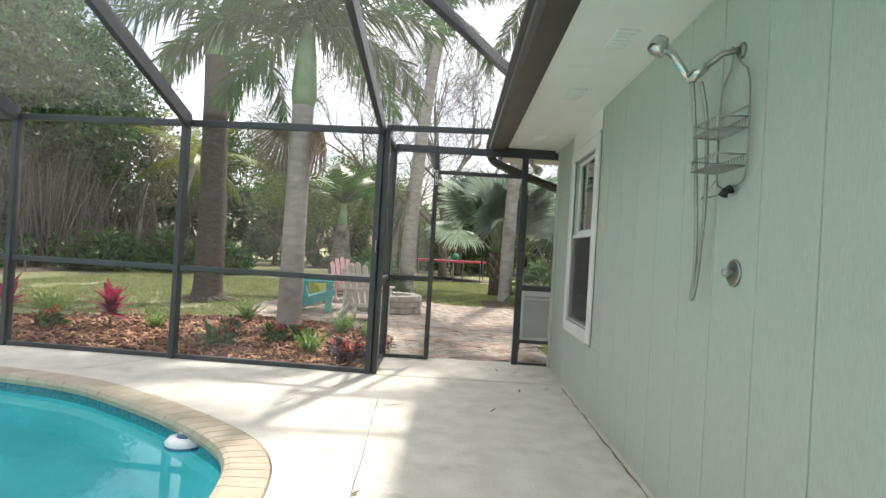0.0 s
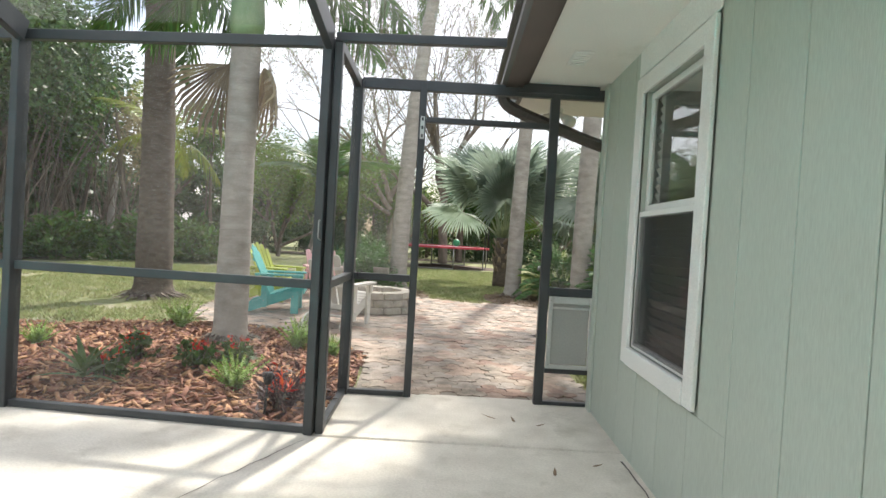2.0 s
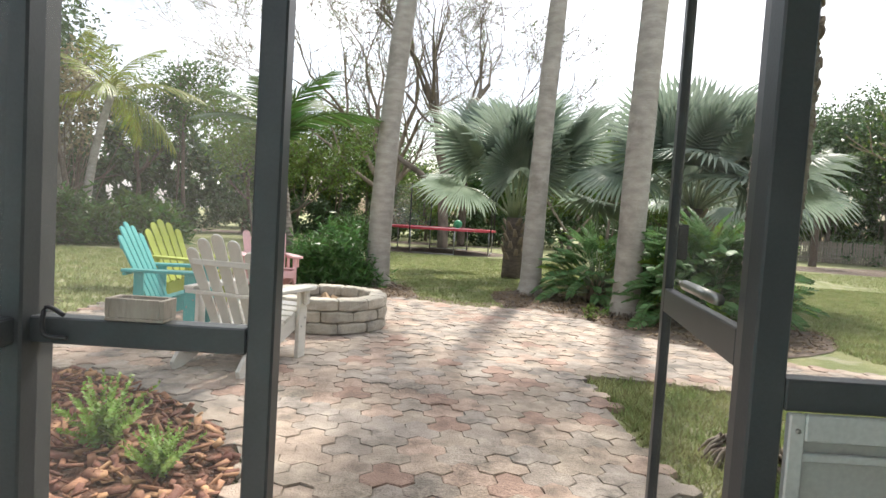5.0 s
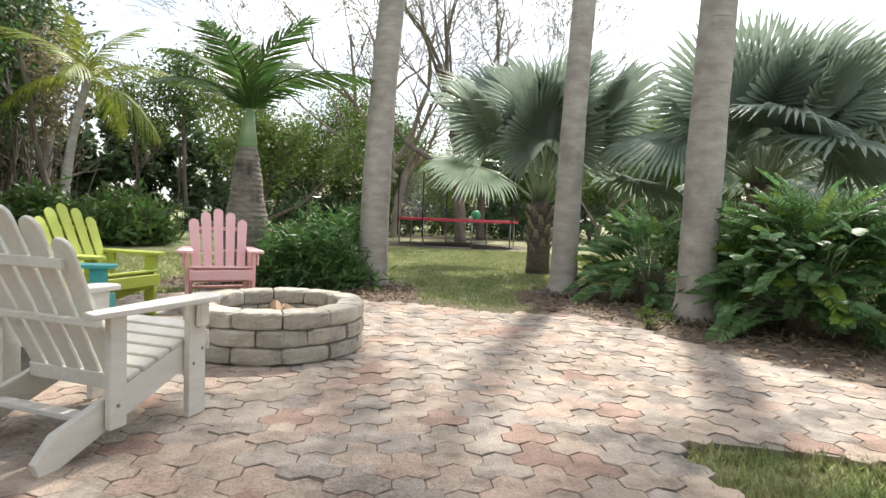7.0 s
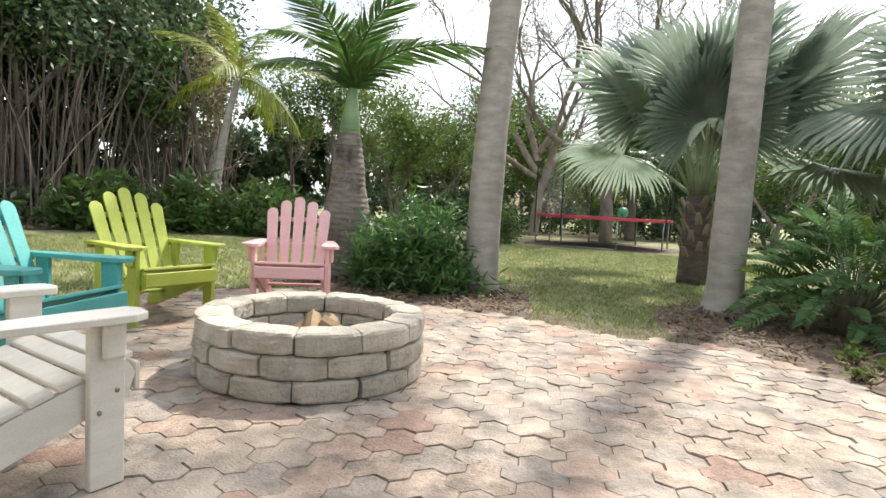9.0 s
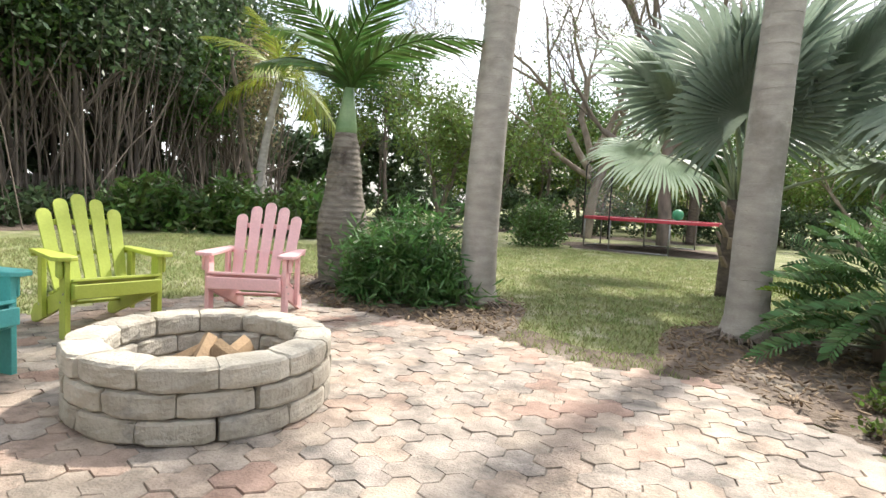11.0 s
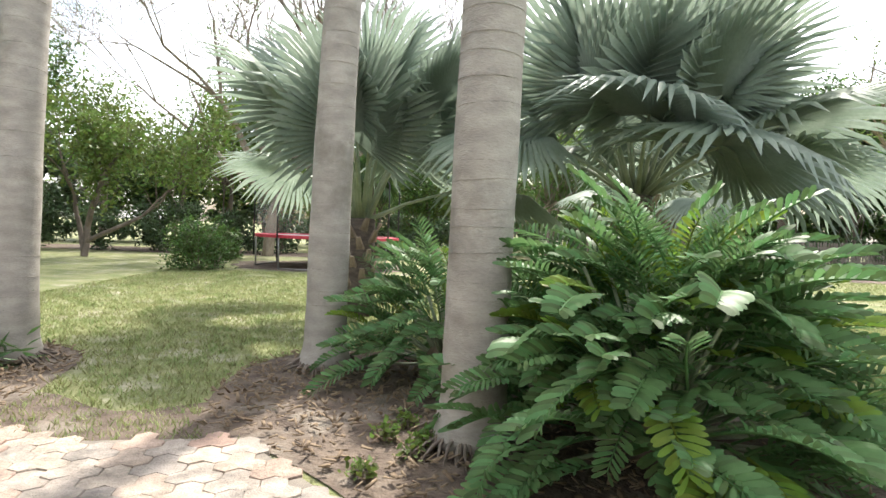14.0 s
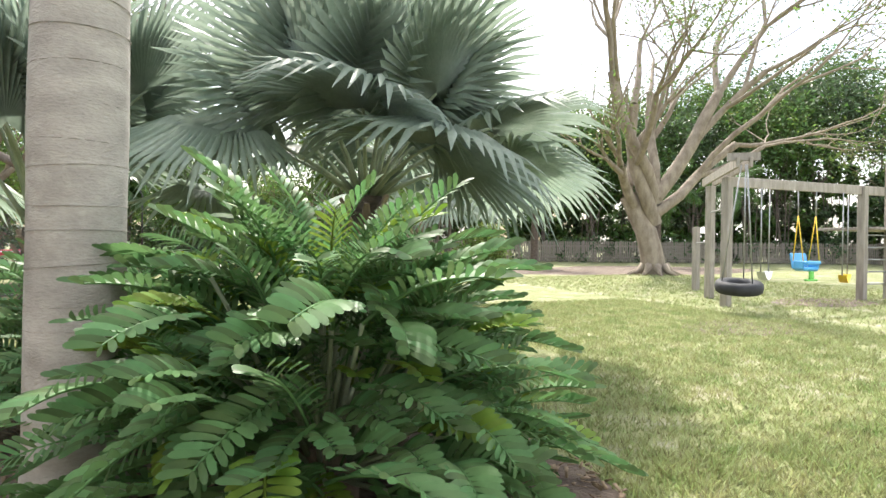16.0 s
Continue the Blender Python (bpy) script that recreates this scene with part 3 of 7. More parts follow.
tagged(boxed("wall_gable", (WX + 0.13, 5.981, -0.1), (9.0, 6.13, SOFFIT), M_siding), "sage-green end wall of the house", "wall", kind="structure")
tagged(boxed("wall_back", (-9.6, -5.15, -0.1), (WX + 0.15, -5.0, SOFFIT + 1.2), M_siding), "sage-green wall of the house behind the pool", "wall", kind="structure")
tagged(boxed("wall_inner", (WX + 1.6, -5, -0.1), (WX + 1.7, 5.97, SOFFIT), M_room), "dark inner wall of a room", "wall", kind="structure")
tagged(boxed("floor_room", (WX + 0.16, -5, -0.05), (WX + 1.6, 5.97, 0.05), M_room), "dark room floor", "floor", kind="structure")
tagged(boxed("ceiling_soffit", (EAVE + 0.10, -5, SOFFIT), (9.0, 6.95, SOFFIT + 0.03), M_soffit, bevel=0), "off-white painted soffit under the eave", "soffit", kind="structure")
bm = bmesh.new()
vs = [bm.verts.new(v) for v in ((EAVE + 0.06, -5, SOFFIT + 0.16), (EAVE + 0.06, 7.0, SOFFIT + 0.16), (5.0, 7.0, SOFFIT + 1.9), (5.0, -5, SOFFIT + 1.9), (9.5, 7.0, SOFFIT + 0.16), (9.5, -5, SOFFIT + 0.16))]
bm.faces.new((vs[0], vs[1], vs[2], vs[3]))
bm.faces.new((vs[3], vs[2], vs[4], vs[5]))
bm.faces.new((vs[1], vs[4], vs[2]))
tagged(part("roof", bm, M_roof), "grey shingle roof of the house", "roof", kind="structure")
tagged(boxed("trim_frieze", (WX - 0.02, WIN_Y0 - 0.1, WIN_Z1 + 0.1), (WX - 0.0125, WIN_Y1 + 0.1, SOFFIT - 0.001), M_white, bevel=0.002), "white board between window and soffit", "trim", kind="structure")
tagged(boxed("trim_fascia", (EAVE + 0.061, -5, SOFFIT - 0.01), (EAVE + 0.099, 6.96, SOFFIT + 0.155), M_gutter, bevel=0.002), "dark brown fascia board", "trim", kind="structure")

# window
win = thing("window_1", pose(0, 0, 0), "white-framed single-hung window with a closed grey blind", "window", kind="structure")
T = 0.085
for n_, a, b in (("casing", (WX - 0.035, WIN_Y0 - T, WIN_Z0 - T), (WX - 0.013, WIN_Y0 + 0.012, WIN_Z1 + T)),
                 ("casing", (WX - 0.035, WIN_Y1 - 0.012, WIN_Z0 - T), (WX - 0.013, WIN_Y1 + T, WIN_Z1 + T)),
                 ("casing", (WX - 0.033, WIN_Y0 + 0.0125, WIN_Z1 - 0.012), (WX - 0.013, WIN_Y1 - 0.0125, WIN_Z1 + T)),
                 ("sill", (WX - 0.042, WIN_Y0 + 0.0125, WIN_Z0 - T), (WX - 0.013, WIN_Y1 - 0.0125, WIN_Z0 + 0.012))):
    boxed(n_, a, b, M_white, win, 0.004)
ZM = 1.37
for z0, z1, x in ((WIN_Z0 + 0.013, ZM, WX - 0.008), (ZM + 0.001, WIN_Z1 - 0.013, WX + 0.02)):
    fr = thing("sash", pose(0, 0, 0), "", "")
    fr.parent = win
    for a, b in (((x, WIN_Y0 + 0.013, z0), (x + 0.028, WIN_Y0 + 0.045, z1)), ((x, WIN_Y1 - 0.045, z0), (x + 0.028, WIN_Y1 - 0.013, z1)),
                 ((x, WIN_Y0 + 0.0455, z0), (x + 0.028, WIN_Y1 - 0.0455, z0 + 0.035)), ((x, WIN_Y0 + 0.0455, z1 - 0.035), (x + 0.028, WIN_Y1 - 0.0455, z1))):
        boxed("sash_rail", a, b, M_white, fr, 0.003)
    boxed("pane", (x + 0.012, WIN_Y0 + 0.046, z0 + 0.036), (x + 0.016, WIN_Y1 - 0.046, z1 - 0.036), M_glass, fr, 0.0)
blind = thing("window_blind", pose(0, 0, 0), "grey horizontal slat blind hanging behind the window glass", "blind")
z = WIN_Z0 + 0.03
while z < WIN_Z1 - 0.02:
    boxed("slat", (-0.003, WIN_Y0 + 0.02, -0.028), (0.0, WIN_Y1 - 0.02, 0.028), M_blind, blind, 0, pose(WX + 0.085, 0, z, 0, -38, 0))
    z += 0.048
boxed("head_rail", (WX + 0.06, WIN_Y0 + 0.015, WIN_Z1 - 0.05), (WX + 0.11, WIN_Y1 - 0.015, WIN_Z1 - 0.005), M_blind, blind)
lower_screen = boxed("window_screen", (WX - 0.012, WIN_Y0 + 0.04, WIN_Z0 + 0.03), (WX - 0.0105, WIN_Y1 - 0.04, ZM - 0.03), M_wscreen, None, 0.0)
tagged(lower_screen, "fine dark insect screen over the lower sash", "screen")


# gutter and downspout
def gutter():
    g = thing("gutter", pose(0, 0, 0), "dark brown metal rain gutter along the eave", "gutter", kind="structure")
    prof = [(EAVE + 0.06, 2.40), (EAVE + 0.06, 2.262), (EAVE - 0.06, 2.262), (EAVE - 0.085, 2.30), (EAVE - 0.085, 2.355), (EAVE - 0.115, 2.385), (EAVE - 0.115, 2.405), (EAVE - 0.108, 2.405), (EAVE - 0.075, 2.36), (EAVE - 0.075, 2.305), (EAVE - 0.055, 2.275), (EAVE + 0.05, 2.275), (EAVE + 0.05, 2.40)]
    n = len(prof)
    v = [(x, -5, z) for x, z in prof] + [(x, 6.3, z) for x, z in prof]
    f = [(i, (i + 1) % n, n + (i + 1) % n, n + i) for i in range(n)] + [tuple(range(n - 1, -1, -1)), tuple(range(n, 2 * n))]
    link_mesh("trough", raw("trough", v, f), M_gutter, g)
    boxed("end_cap", (EAVE - 0.118, 6.301, 2.258), (EAVE + 0.062, 6.31, 2.41), M_gutter, g)
    d = thing("downspout", pose(0, 0, 0), "dark brown downspout bending from gutter to wall", "downspout", kind="structure")
    pts = spline([(EAVE, 6.2, 2.262), (EAVE + 0.02, 6.2, 2.2), (EAVE + 0.14, 6.2, 2.13), (1.1, 6.2, 1.96), (1.33, 6.2, 1.88), (1.4, 6.2, 1.78)], 5, False)
    tube("elbow", pts, 0.048, M_gutter, d, 8, smooth=False)
    boxed("pipe", (1.355, 6.16, 0.1), (1.445, 6.24, 1.8), M_gutter, d)


gutter()

# the house stands a little askew to the deck
SKEW = Matrix.Translation((1.17, 4.4, 0)) @ pose(0, 0, 0, 0, 0, -1.4) @ Matrix.Translation((-1.15, -4.4, 0))
for o in list(scene.objects):
    if o.parent is None and o.name in ("wall_house", "wall_gable", "wall_inner", "floor_room", "ceiling_soffit", "roof", "trim_frieze", "trim_fascia", "window_1", "window_blind", "window_screen", "gutter"):
        o.matrix_basis = SKEW @ o.matrix_basis

# ---- screen enclosure ----
PC, PL = (-0.61, 5.17), (-0.57, 6.02)


def front(x):
    return 5.17 - 0.093 * (x + 0.61)


cage = thing("screen_enclosure", pose(0, 0, 0), "dark bronze aluminium pool enclosure frame with insect screens", "enclosure", kind="structure")
ZT = 2.26


def post(x, y, z0=0.0, z1=ZT, w=0.05, d=0.05, name="post", ang=0):
    return boxed(name, (-w / 2, -d / 2, z0), (w / 2, d / 2, z1), M_bronze, cage, 0.004, pose(x, y, 0, 0, 0, ang))


def panel(p, q, z0, z1, name="screen_panel"):
    v = [(p[0], p[1], z0), (q[0], q[1], z0), (q[0], q[1], z1), (p[0], p[1], z1)]
    return link_mesh(name, raw(name, v, [(0, 1, 2, 3)]), M_screen, cage)


xs = [-0.61, -2.49, -4.2, -5.9, -7.6, -9.3]
for i, x in enumerate(xs):
    post(x, front(x), w=0.052, d=0.09, ang=-5.3)
    if i:
        x0 = xs[i - 1]
        for zc, h, dp in ((0.022, 0.04, 0.05), (0.855, 0.05, 0.045), (ZT - 0.03, 0.06, 0.05)):
            barred("rail", (x0 - 0.03, front(x0 - 0.03), zc), (x + 0.03, front(x + 0.03), zc), dp, h, M_bronze, cage)
        panel((x0, front(x0)), (x, front(x)), 0.05, ZT - 0.05)
# doubled corner post, return wall and door wall
post(PC[0] + 0.055, PC[1] + 0.01, w=0.045, d=0.05)
post(PL[0], PL[1], w=0.07, d=0.09)
for zc, h in ((0.022, 0.04), (0.855, 0.05), (ZT - 0.03, 0.06)):
    barred("rail", (PC[0] + 0.05, PC[1] + 0.04, zc), (PL[0], PL[1] - 0.035, zc), 0.045, h, M_bronze, cage)
panel((PC[0] + 0.05, PC[1]), PL, 0.05, ZT - 0.05)
DY = 6.02
DL, DR = -0.105, 0.84
post(DL, DY, w=0.05, d=0.05)
post(DR, DY, w=0.065, d=0.05)
post(1.219, DY, z0=0.0, w=0.028, d=0.045)
for x0, x1, zc, h in ((PL[0] + 0.027, 1.205, ZT - 0.02, 0.075), (DL + 0.027, DR - 0.035, 2.0, 0.04), (PL[0] + 0.027, DL - 0.027, 0.855, 0.05), (PL[0] + 0.027, DL - 0.027, 0.02, 0.035),
                      (DR + 0.035, 1.205, 0.82, 0.06), (DR + 0.035, 1.205, 0.25, 0.035), (DR + 0.035, 1.205, 0.015, 0.025)):
    barred("rail", (x0, DY, zc), (x1, DY, zc), 0.045, h, M_bronze, cage)
panel((PL[0], DY), (DL, DY), 0.03, ZT - 0.05)
panel((DL, DY), (DR, DY), 2.02, ZT - 0.05)
panel((DR, DY), (1.205, DY), 0.85, ZT - 0.05)
panel((DR, DY), (1.205, DY), 0.03, 0.23)
boxed("rail_plate", (EAVE + 0.08, DY - 0.03, SOFFIT - 0.07), (WX - 0.0, DY + 0.03, SOFFIT - 0.001), M_bronze, cage)
# roof members
for x, slope, w in ((-2.45, 0.32, 0.05), (-0.6, 0.17, 0.045), (-4.2, 0.32, 0.05), (-5.9, 0.32, 0.05), (-7.6, 0.32, 0.05)):
    y0 = front(x) - 0.04
    ym = 1.5
    barred("roof_beam", (x, y0, ZT - 0.02), (x, ym, ZT - 0.02 + slope * (y0 - ym)), w, 0.13, M_bronze, cage)
    barred("roof_beam", (x, ym, ZT - 0.02 + slope * (y0 - ym)), (x, -4.9, ZT - 0.02 + slope * (y0 - ym)), w, 0.13, M_bronze, cage)
barred("roof_purlin", (PC[0] + 0.04, PC[1], ZT), (EAVE - 0.09, PC[1], ZT + 0.02), 0.045, 0.05, M_bronze, cage)
barred("roof_purlin", (EAVE - 0.09, 3.9, 2.43), (-0.57, 2.6, 2.69), 0.05, 0.07, M_bronze, cage)
for y_ in (3.6, 1.5, -1.0):
    zb = ZT + 0.32 * (5.3 - max(y_, 1.5))
    for xa, xb in ((-2.47, -4.18), (-4.22, -5.88), (-5.92, -7.58)):
        barred("roof_purlin", (xa, y_, zb), (xb, y_, zb), 0.05, 0.05, M_bronze, cage)
zs = ZT + 0.17 * 3.7
link_mesh("roof_screen", raw("roof_screen", [(-0.6, 5.15, ZT + 0.05), (EAVE - 0.07, 5.15, ZT + 0.05), (EAVE - 0.07, -4.9, 2.42), (-0.6, -4.9, zs), (-0.6, 1.5, zs), (-2.45, 5.3, ZT + 0.05), (-2.45, 1.5, 3.45), (-9.0, 5.9, ZT + 0.05), (-9.0, 1.5, 3.45), (-9.0, -4.9, 3.45), (-2.45, -4.9, 3.45)],
          [(0, 1, 2, 3, 4), (0, 4, 6, 5), (5, 6, 8, 7), (6, 10, 9, 8), (4, 3, 10, 6)]), M_screen, cage)
link_mesh("roof_screen", raw("roof_screen", [(-0.56, 5.17, ZT + 0.03), (EAVE - 0.08, 5.17, ZT + 0.03), (EAVE - 0.08, DY, ZT + 0.02), (-0.52, DY, ZT + 0.02)], [(0, 1, 2, 3)]), M_screen, cage)
# latch plate and hinge plate on the door posts
boxed("strike_plate", (DL - 0.012, DY - 0.031, 1.86), (DL + 0.018, DY - 0.0255, 2.02), M_alu, cage, 0.001)
for zz in (1.88, 1.94, 2.0):
    boxed("slot", (DL - 0.004, DY - 0.034, zz - 0.012), (DL + 0.01, DY - 0.0315, zz + 0.012), M_bronze, cage, 0.0)
tube("hook", [(-0.60, 5.105, 1.22), (-0.60, 5.08, 1.22), (-0.60, 5.08, 1.12), (-0.59, 5.1, 1.11)], 0.004, M_dullmetal, cage, 6)

# dog door in the side panel
dog = thing("pet_door", pose(0, 0, 0), "pet door with grey flap and pale aluminium frame, set in the screen panel", "pet door")
a0, a1, b0, b1 = DR + 0.036, 1.2, 0.27, 0.79
for a, b in (((a0, b0), (a0 + 0.03, b1)), ((a1 - 0.03, b0), (a1, b1)), ((a0 + 0.0305, b0), (a1 - 0.0305, b0 + 0.03)), ((a0 + 0.0305, b1 - 0.05), (a1 - 0.0305, b1))):
    boxed("frame", (a[0], DY - 0.04, a[1]), (b[0], DY - 0.0235, b[1]), M_alu, dog, 0.003)
boxed("flap", (a0 + 0.0305, DY - 0.02, b0 + 0.0305), (a1 - 0.0305, DY - 0.012, b1 - 0.0505), M_flap, dog, 0.002)
boxed("flap_rail", (a0 + 0.032, DY - 0.032, b1 - 0.09), (a1 - 0.032, DY - 0.0205, b1 - 0.075), M_alu, dog, 0.002)
for x_, z_ in ((a0 + 0.015, b1 - 0.03), (a1 - 0.015, b1 - 0.03), (a0 + 0.015, b0 + 0.03), (a1 - 0.015, b0 + 0.03)):
    tube("screw", [(x_, DY - 0.0405, z_), (x_, DY - 0.044, z_)], 0.005, M_dullmetal, dog, 6)

# screen door, swung open outwards
sd = thing("door_1", pose(0.84, DY + 0.045, 0.02, 0, 0, 79), "open dark aluminium screen door swung outwards", "screen door", kind="structure")
W, H = 0.88, 1.95
for a, b in (((0, 0), (0.05, H)), ((W - 0.05, 0), (W, H)), ((0.0505, 0), (W - 0.0505, 0.06)), ((0.0505, H - 0.06), (W - 0.0505, H)), ((0.0505, 0.82), (W - 0.0505, 0.9))):
    boxed("door_rail", (a[0], -0.015, a[1]), (b[0], 0.015, b[1]), M_bronze, sd, 0.003)
link_mesh("door_screen", raw("door_screen", [(0.05, 0, 0.06), (W - 0.05, 0, 0.06), (W - 0.05, 0, H - 0.06), (0.05, 0, H - 0.06)], [(0, 1, 2, 3)]), M_screen, sd)
for z_ in (0.25, 1.0, 1.7):
    boxed("hinge", (-0.02, -0.022, z_), (0.03, -0.0155, z_ + 0.08), M_dullmetal, sd, 0.001)
tube("closer", [(0.1, 0.04, 0.95), (0.42, 0.04, 0.95)], 0.014, M_dullmetal, sd, 8)
tube("closer_rod", [(0.42, 0.04, 0.95), (0.58, 0.03, 0.95)], 0.005, M_chrome, sd, 6)
boxed("handle", (W - 0.04, -0.05, 1.0), (W - 0.015, -0.0155, 1.12), M_rubber, sd, 0.004)

# small box and cord on the rail
wb = thing("wooden_box", pose(-0.34, DY, 0.881), "small grey wooden box standing on the screen rail", "box")
for a_, c_ in (((-0.055, -0.025, 0), (0.055, 0.025, 0.006)), ((-0.055, -0.025, 0.0065), (-0.047, 0.025, 0.042)), ((0.047, -0.025, 0.0065), (0.055, 0.025, 0.042)), ((-0.0465, -0.025, 0.0065), (0.0465, -0.018, 0.042)), ((-0.0465, 0.018, 0.0065), (0.0465, 0.025, 0.042))):
    boxed("board", a_, c_, M_wood, wb, 0.001)
tube("cord_loop", spline([(-0.47, DY - 0.024, 0.885), (-0.5, DY - 0.03, 0.90), (-0.5, DY - 0.034, 0.85), (-0.46, DY - 0.03, 0.845)], 5, False), 0.0045, M_rubber, cage, 6)

# soffit fittings
vent = thing("soffit_vent", pose(0.86, 3.9, SOFFIT - 0.012), "white round-cornered vent plate on the soffit", "vent", "soffit vents")
boxed("plate", (-0.06, -0.13, 0), (0.06, 0.13, 0.0115), M_white, vent, 0.005)
for i in range(5):
    boxed("slat", (-0.045, -0.1 + i * 0.045, -0.006), (0.045, -0.085 + i * 0.045, -0.0005), M_soffit, vent, 0.001)
for y_ in (2.9, 5.4):
    copy_thing(vent, pose(0.86, y_, SOFFIT - 0.012))
fl = thing("flood_light", pose(0.98, 6.72, SOFFIT - 0.001, 0, 0, 0), "off-white twin flood light under the eave", "flood light")
tube("base", [(0, 0, -0.03), (0, 0, 0)], 0.06, M_white, fl, 12)
for s in (-1, 1):
    tube("lamp_head", [(0.02 * s, 0, -0.03), (0.06 * s, -0.02, -0.07), (0.09 * s, -0.05, -0.1), (0.11 * s, -0.08, -0.13)], [0.015, 0.03, 0.05, 0.055], M_white, fl, 10)

# ---- pavers' field ----
PATIO = [(-0.5, 6.14), (-0.54, 6.8), (-0.56, 7.3), (-0.73, 7.62), (-1.14, 8.03), (-1.7, 8.46), (-2.6, 8.72), (-3.2, 9.3), (-3.35, 10.6), (-3.3, 12.0), (-2.7, 12.75), (-1.6, 12.85), (-0.35, 12.68), (0.55, 12.32), (1.42, 12.4), (1.98, 11.75), (2.42, 10.87), (3.0, 10.14), (5.2, 9.55), (5.2, 8.55), (2.26, 9.08), (1.3, 9.24), (1.3, 6.14)]
tagged(sheet("pavement_bed", PATIO, -0.009, M_grout, 0.05), "dark sandy joints under the paved patio", "paving bed", kind="structure")

# ---- plants: shared builders ----
rng = np.random.default_rng(7)


def leaf_cloud(centres, spread, count, size, flat=0.0, aspect=0.45, droop=0.2, seed=1):
    """Many small pointed leaves scattered round the centres: vertices and faces as arrays."""
    g = np.random.default_rng(seed)
    c = np.asarray(centres, float)
    idx = g.integers(0, len(c), count)
    s = np.asarray(spread, float)
    p = c[idx] + g.normal(0, 1, (count, 3)) * (s[idx] if s.ndim > 1 else s)
    d = g.normal(0, 1, (count, 3))
    d[:, 2] = d[:, 2] * (1 - flat) - droop
    d /= np.linalg.norm(d, axis=1)[:, None]
    r = g.normal(0, 1, (count, 3))
    w = np.cross(d, r)
    w /= np.linalg.norm(w, axis=1)[:, None]
    n = np.cross(d, w)
    L = size * (0.6 + 0.8 * g.random(count))[:, None]
    W = L * aspect * 0.5
    v = np.stack([p, p + d * L * 0.45 + w * W + n * L * 0.06, p + d * L, p + d * L * 0.45 - w * W + n * L * 0.06], 1).reshape(-1, 3)
    f = np.arange(count * 4).reshape(-1, 4)
    return v, f


def fast_mesh(name, v, f, material=None):
    v, f = np.asarray(v, np.float32), np.asarray(f, np.int32)
    me = bpy.data.meshes.new(name)
    k = f.shape[1]
    me.vertices.add(len(v))
    me.vertices.foreach_set("co", v.ravel())
    me.loops.add(f.size)
    me.loops.foreach_set("vertex_index", f.ravel())
    me.polygons.add(len(f))
    me.polygons.foreach_set("loop_start", np.arange(0, f.size, k, dtype=np.int32))
    me.update(calc_edges=True)
    if material:
        me.materials.append(material)
    return me


def merge(list_vf):
    vs, fs, o = [], [], 0
    for v, f in list_vf:
        vs.append(np.asarray(v, float).reshape(-1, 3))
        fs.append(np.asarray(f, int) + o)
        o += len(vs[-1])
    return np.concatenate(vs), np.concatenate(fs)


def crown_centres(n, rx, ry, rz, seed, shell=0.55):
    g = np.random.default_rng(seed)
    d = g.normal(0, 1, (n, 3))
    d /= np.linalg.norm(d, axis=1)[:, None]
    r = shell + (1 - shell) * g.random(n)
    lump = 0.8 + 0.35 * g.random(n)
    return d * (r * lump)[:, None] * np.array([rx, ry, rz])


def strip_leaf(base, d, w, L, W, bend, segs=3, tip=0.25):
    """A leaflet: a strip from base along d, across w, bending down; quads."""
    v, f = [], []
    for i in range(segs + 1):
        t = i / segs
        wid = W * (math.sin(math.pi * min(1, 0.18 + 0.82 * t)) if tip else 1) * 0.5
        wid = max(wid, W * 0.08)
        p = base + d * (L * t) + Vector((0, 0, -bend * L * t * t))
        v += [p - w * wid, p + w * wid]
        if i:
            f.append((2 * i - 2, 2 * i - 1, 2 * i + 1, 2 * i))
    return v, f


def pinnate(name, L, leaflet, n, width, arch, bushy=0.0, droop=0.35, seed=0, angle=55, material=None):
    """A feather frond along +x from the origin, arching down, with its midrib."""
    g = random.Random(seed)
    parts_ = []
    spine = []
    for i in range(n + 1):
        t = i / n
        spine.append(Vector((L * (t - 0.12 * arch * t * t), 0, L * (0.25 * t - arch * t * t * 0.75))))
    for i in range(2, n + 1):
        t = i / n
        T = (spine[i] - spine[i - 1]).normalized()
        side = Vector((0, 1, 0))
        up = T.cross(side) * -1
        l = leaflet * (math.sin(math.pi * (0.12 + 0.82 * t)) ** 0.7) * g.uniform(0.85, 1.1)
        for s in (-1, 1):
            for b in range(2 if bushy else 1):
                a = radians(angle * (1 - 0.45 * t) + g.uniform(-8, 8))
                lift = g.uniform(-bushy, bushy) + 0.12
                d = (T * math.cos(a) + side * (s * math.sin(a)) + up * lift).normalized()
                w = T.cross(d).cross(d).normalized() if g.random() < 0.0 else (T - d * T.dot(d)).normalized()
                parts_.append(strip_leaf(spine[i], d, w, l, width, droop * g.uniform(0.5, 1.4), 3))
    v, f = merge(parts_)
    sv, sf = tube_data(spine, [0.016 * (1 - 0.8 * i / n) + 0.003 for i in range(n + 1)], 4, False)
    v, f = merge([(v, f), ([tuple(p) for p in sv], sf)])
    return fast_mesh(name, v, f, material)


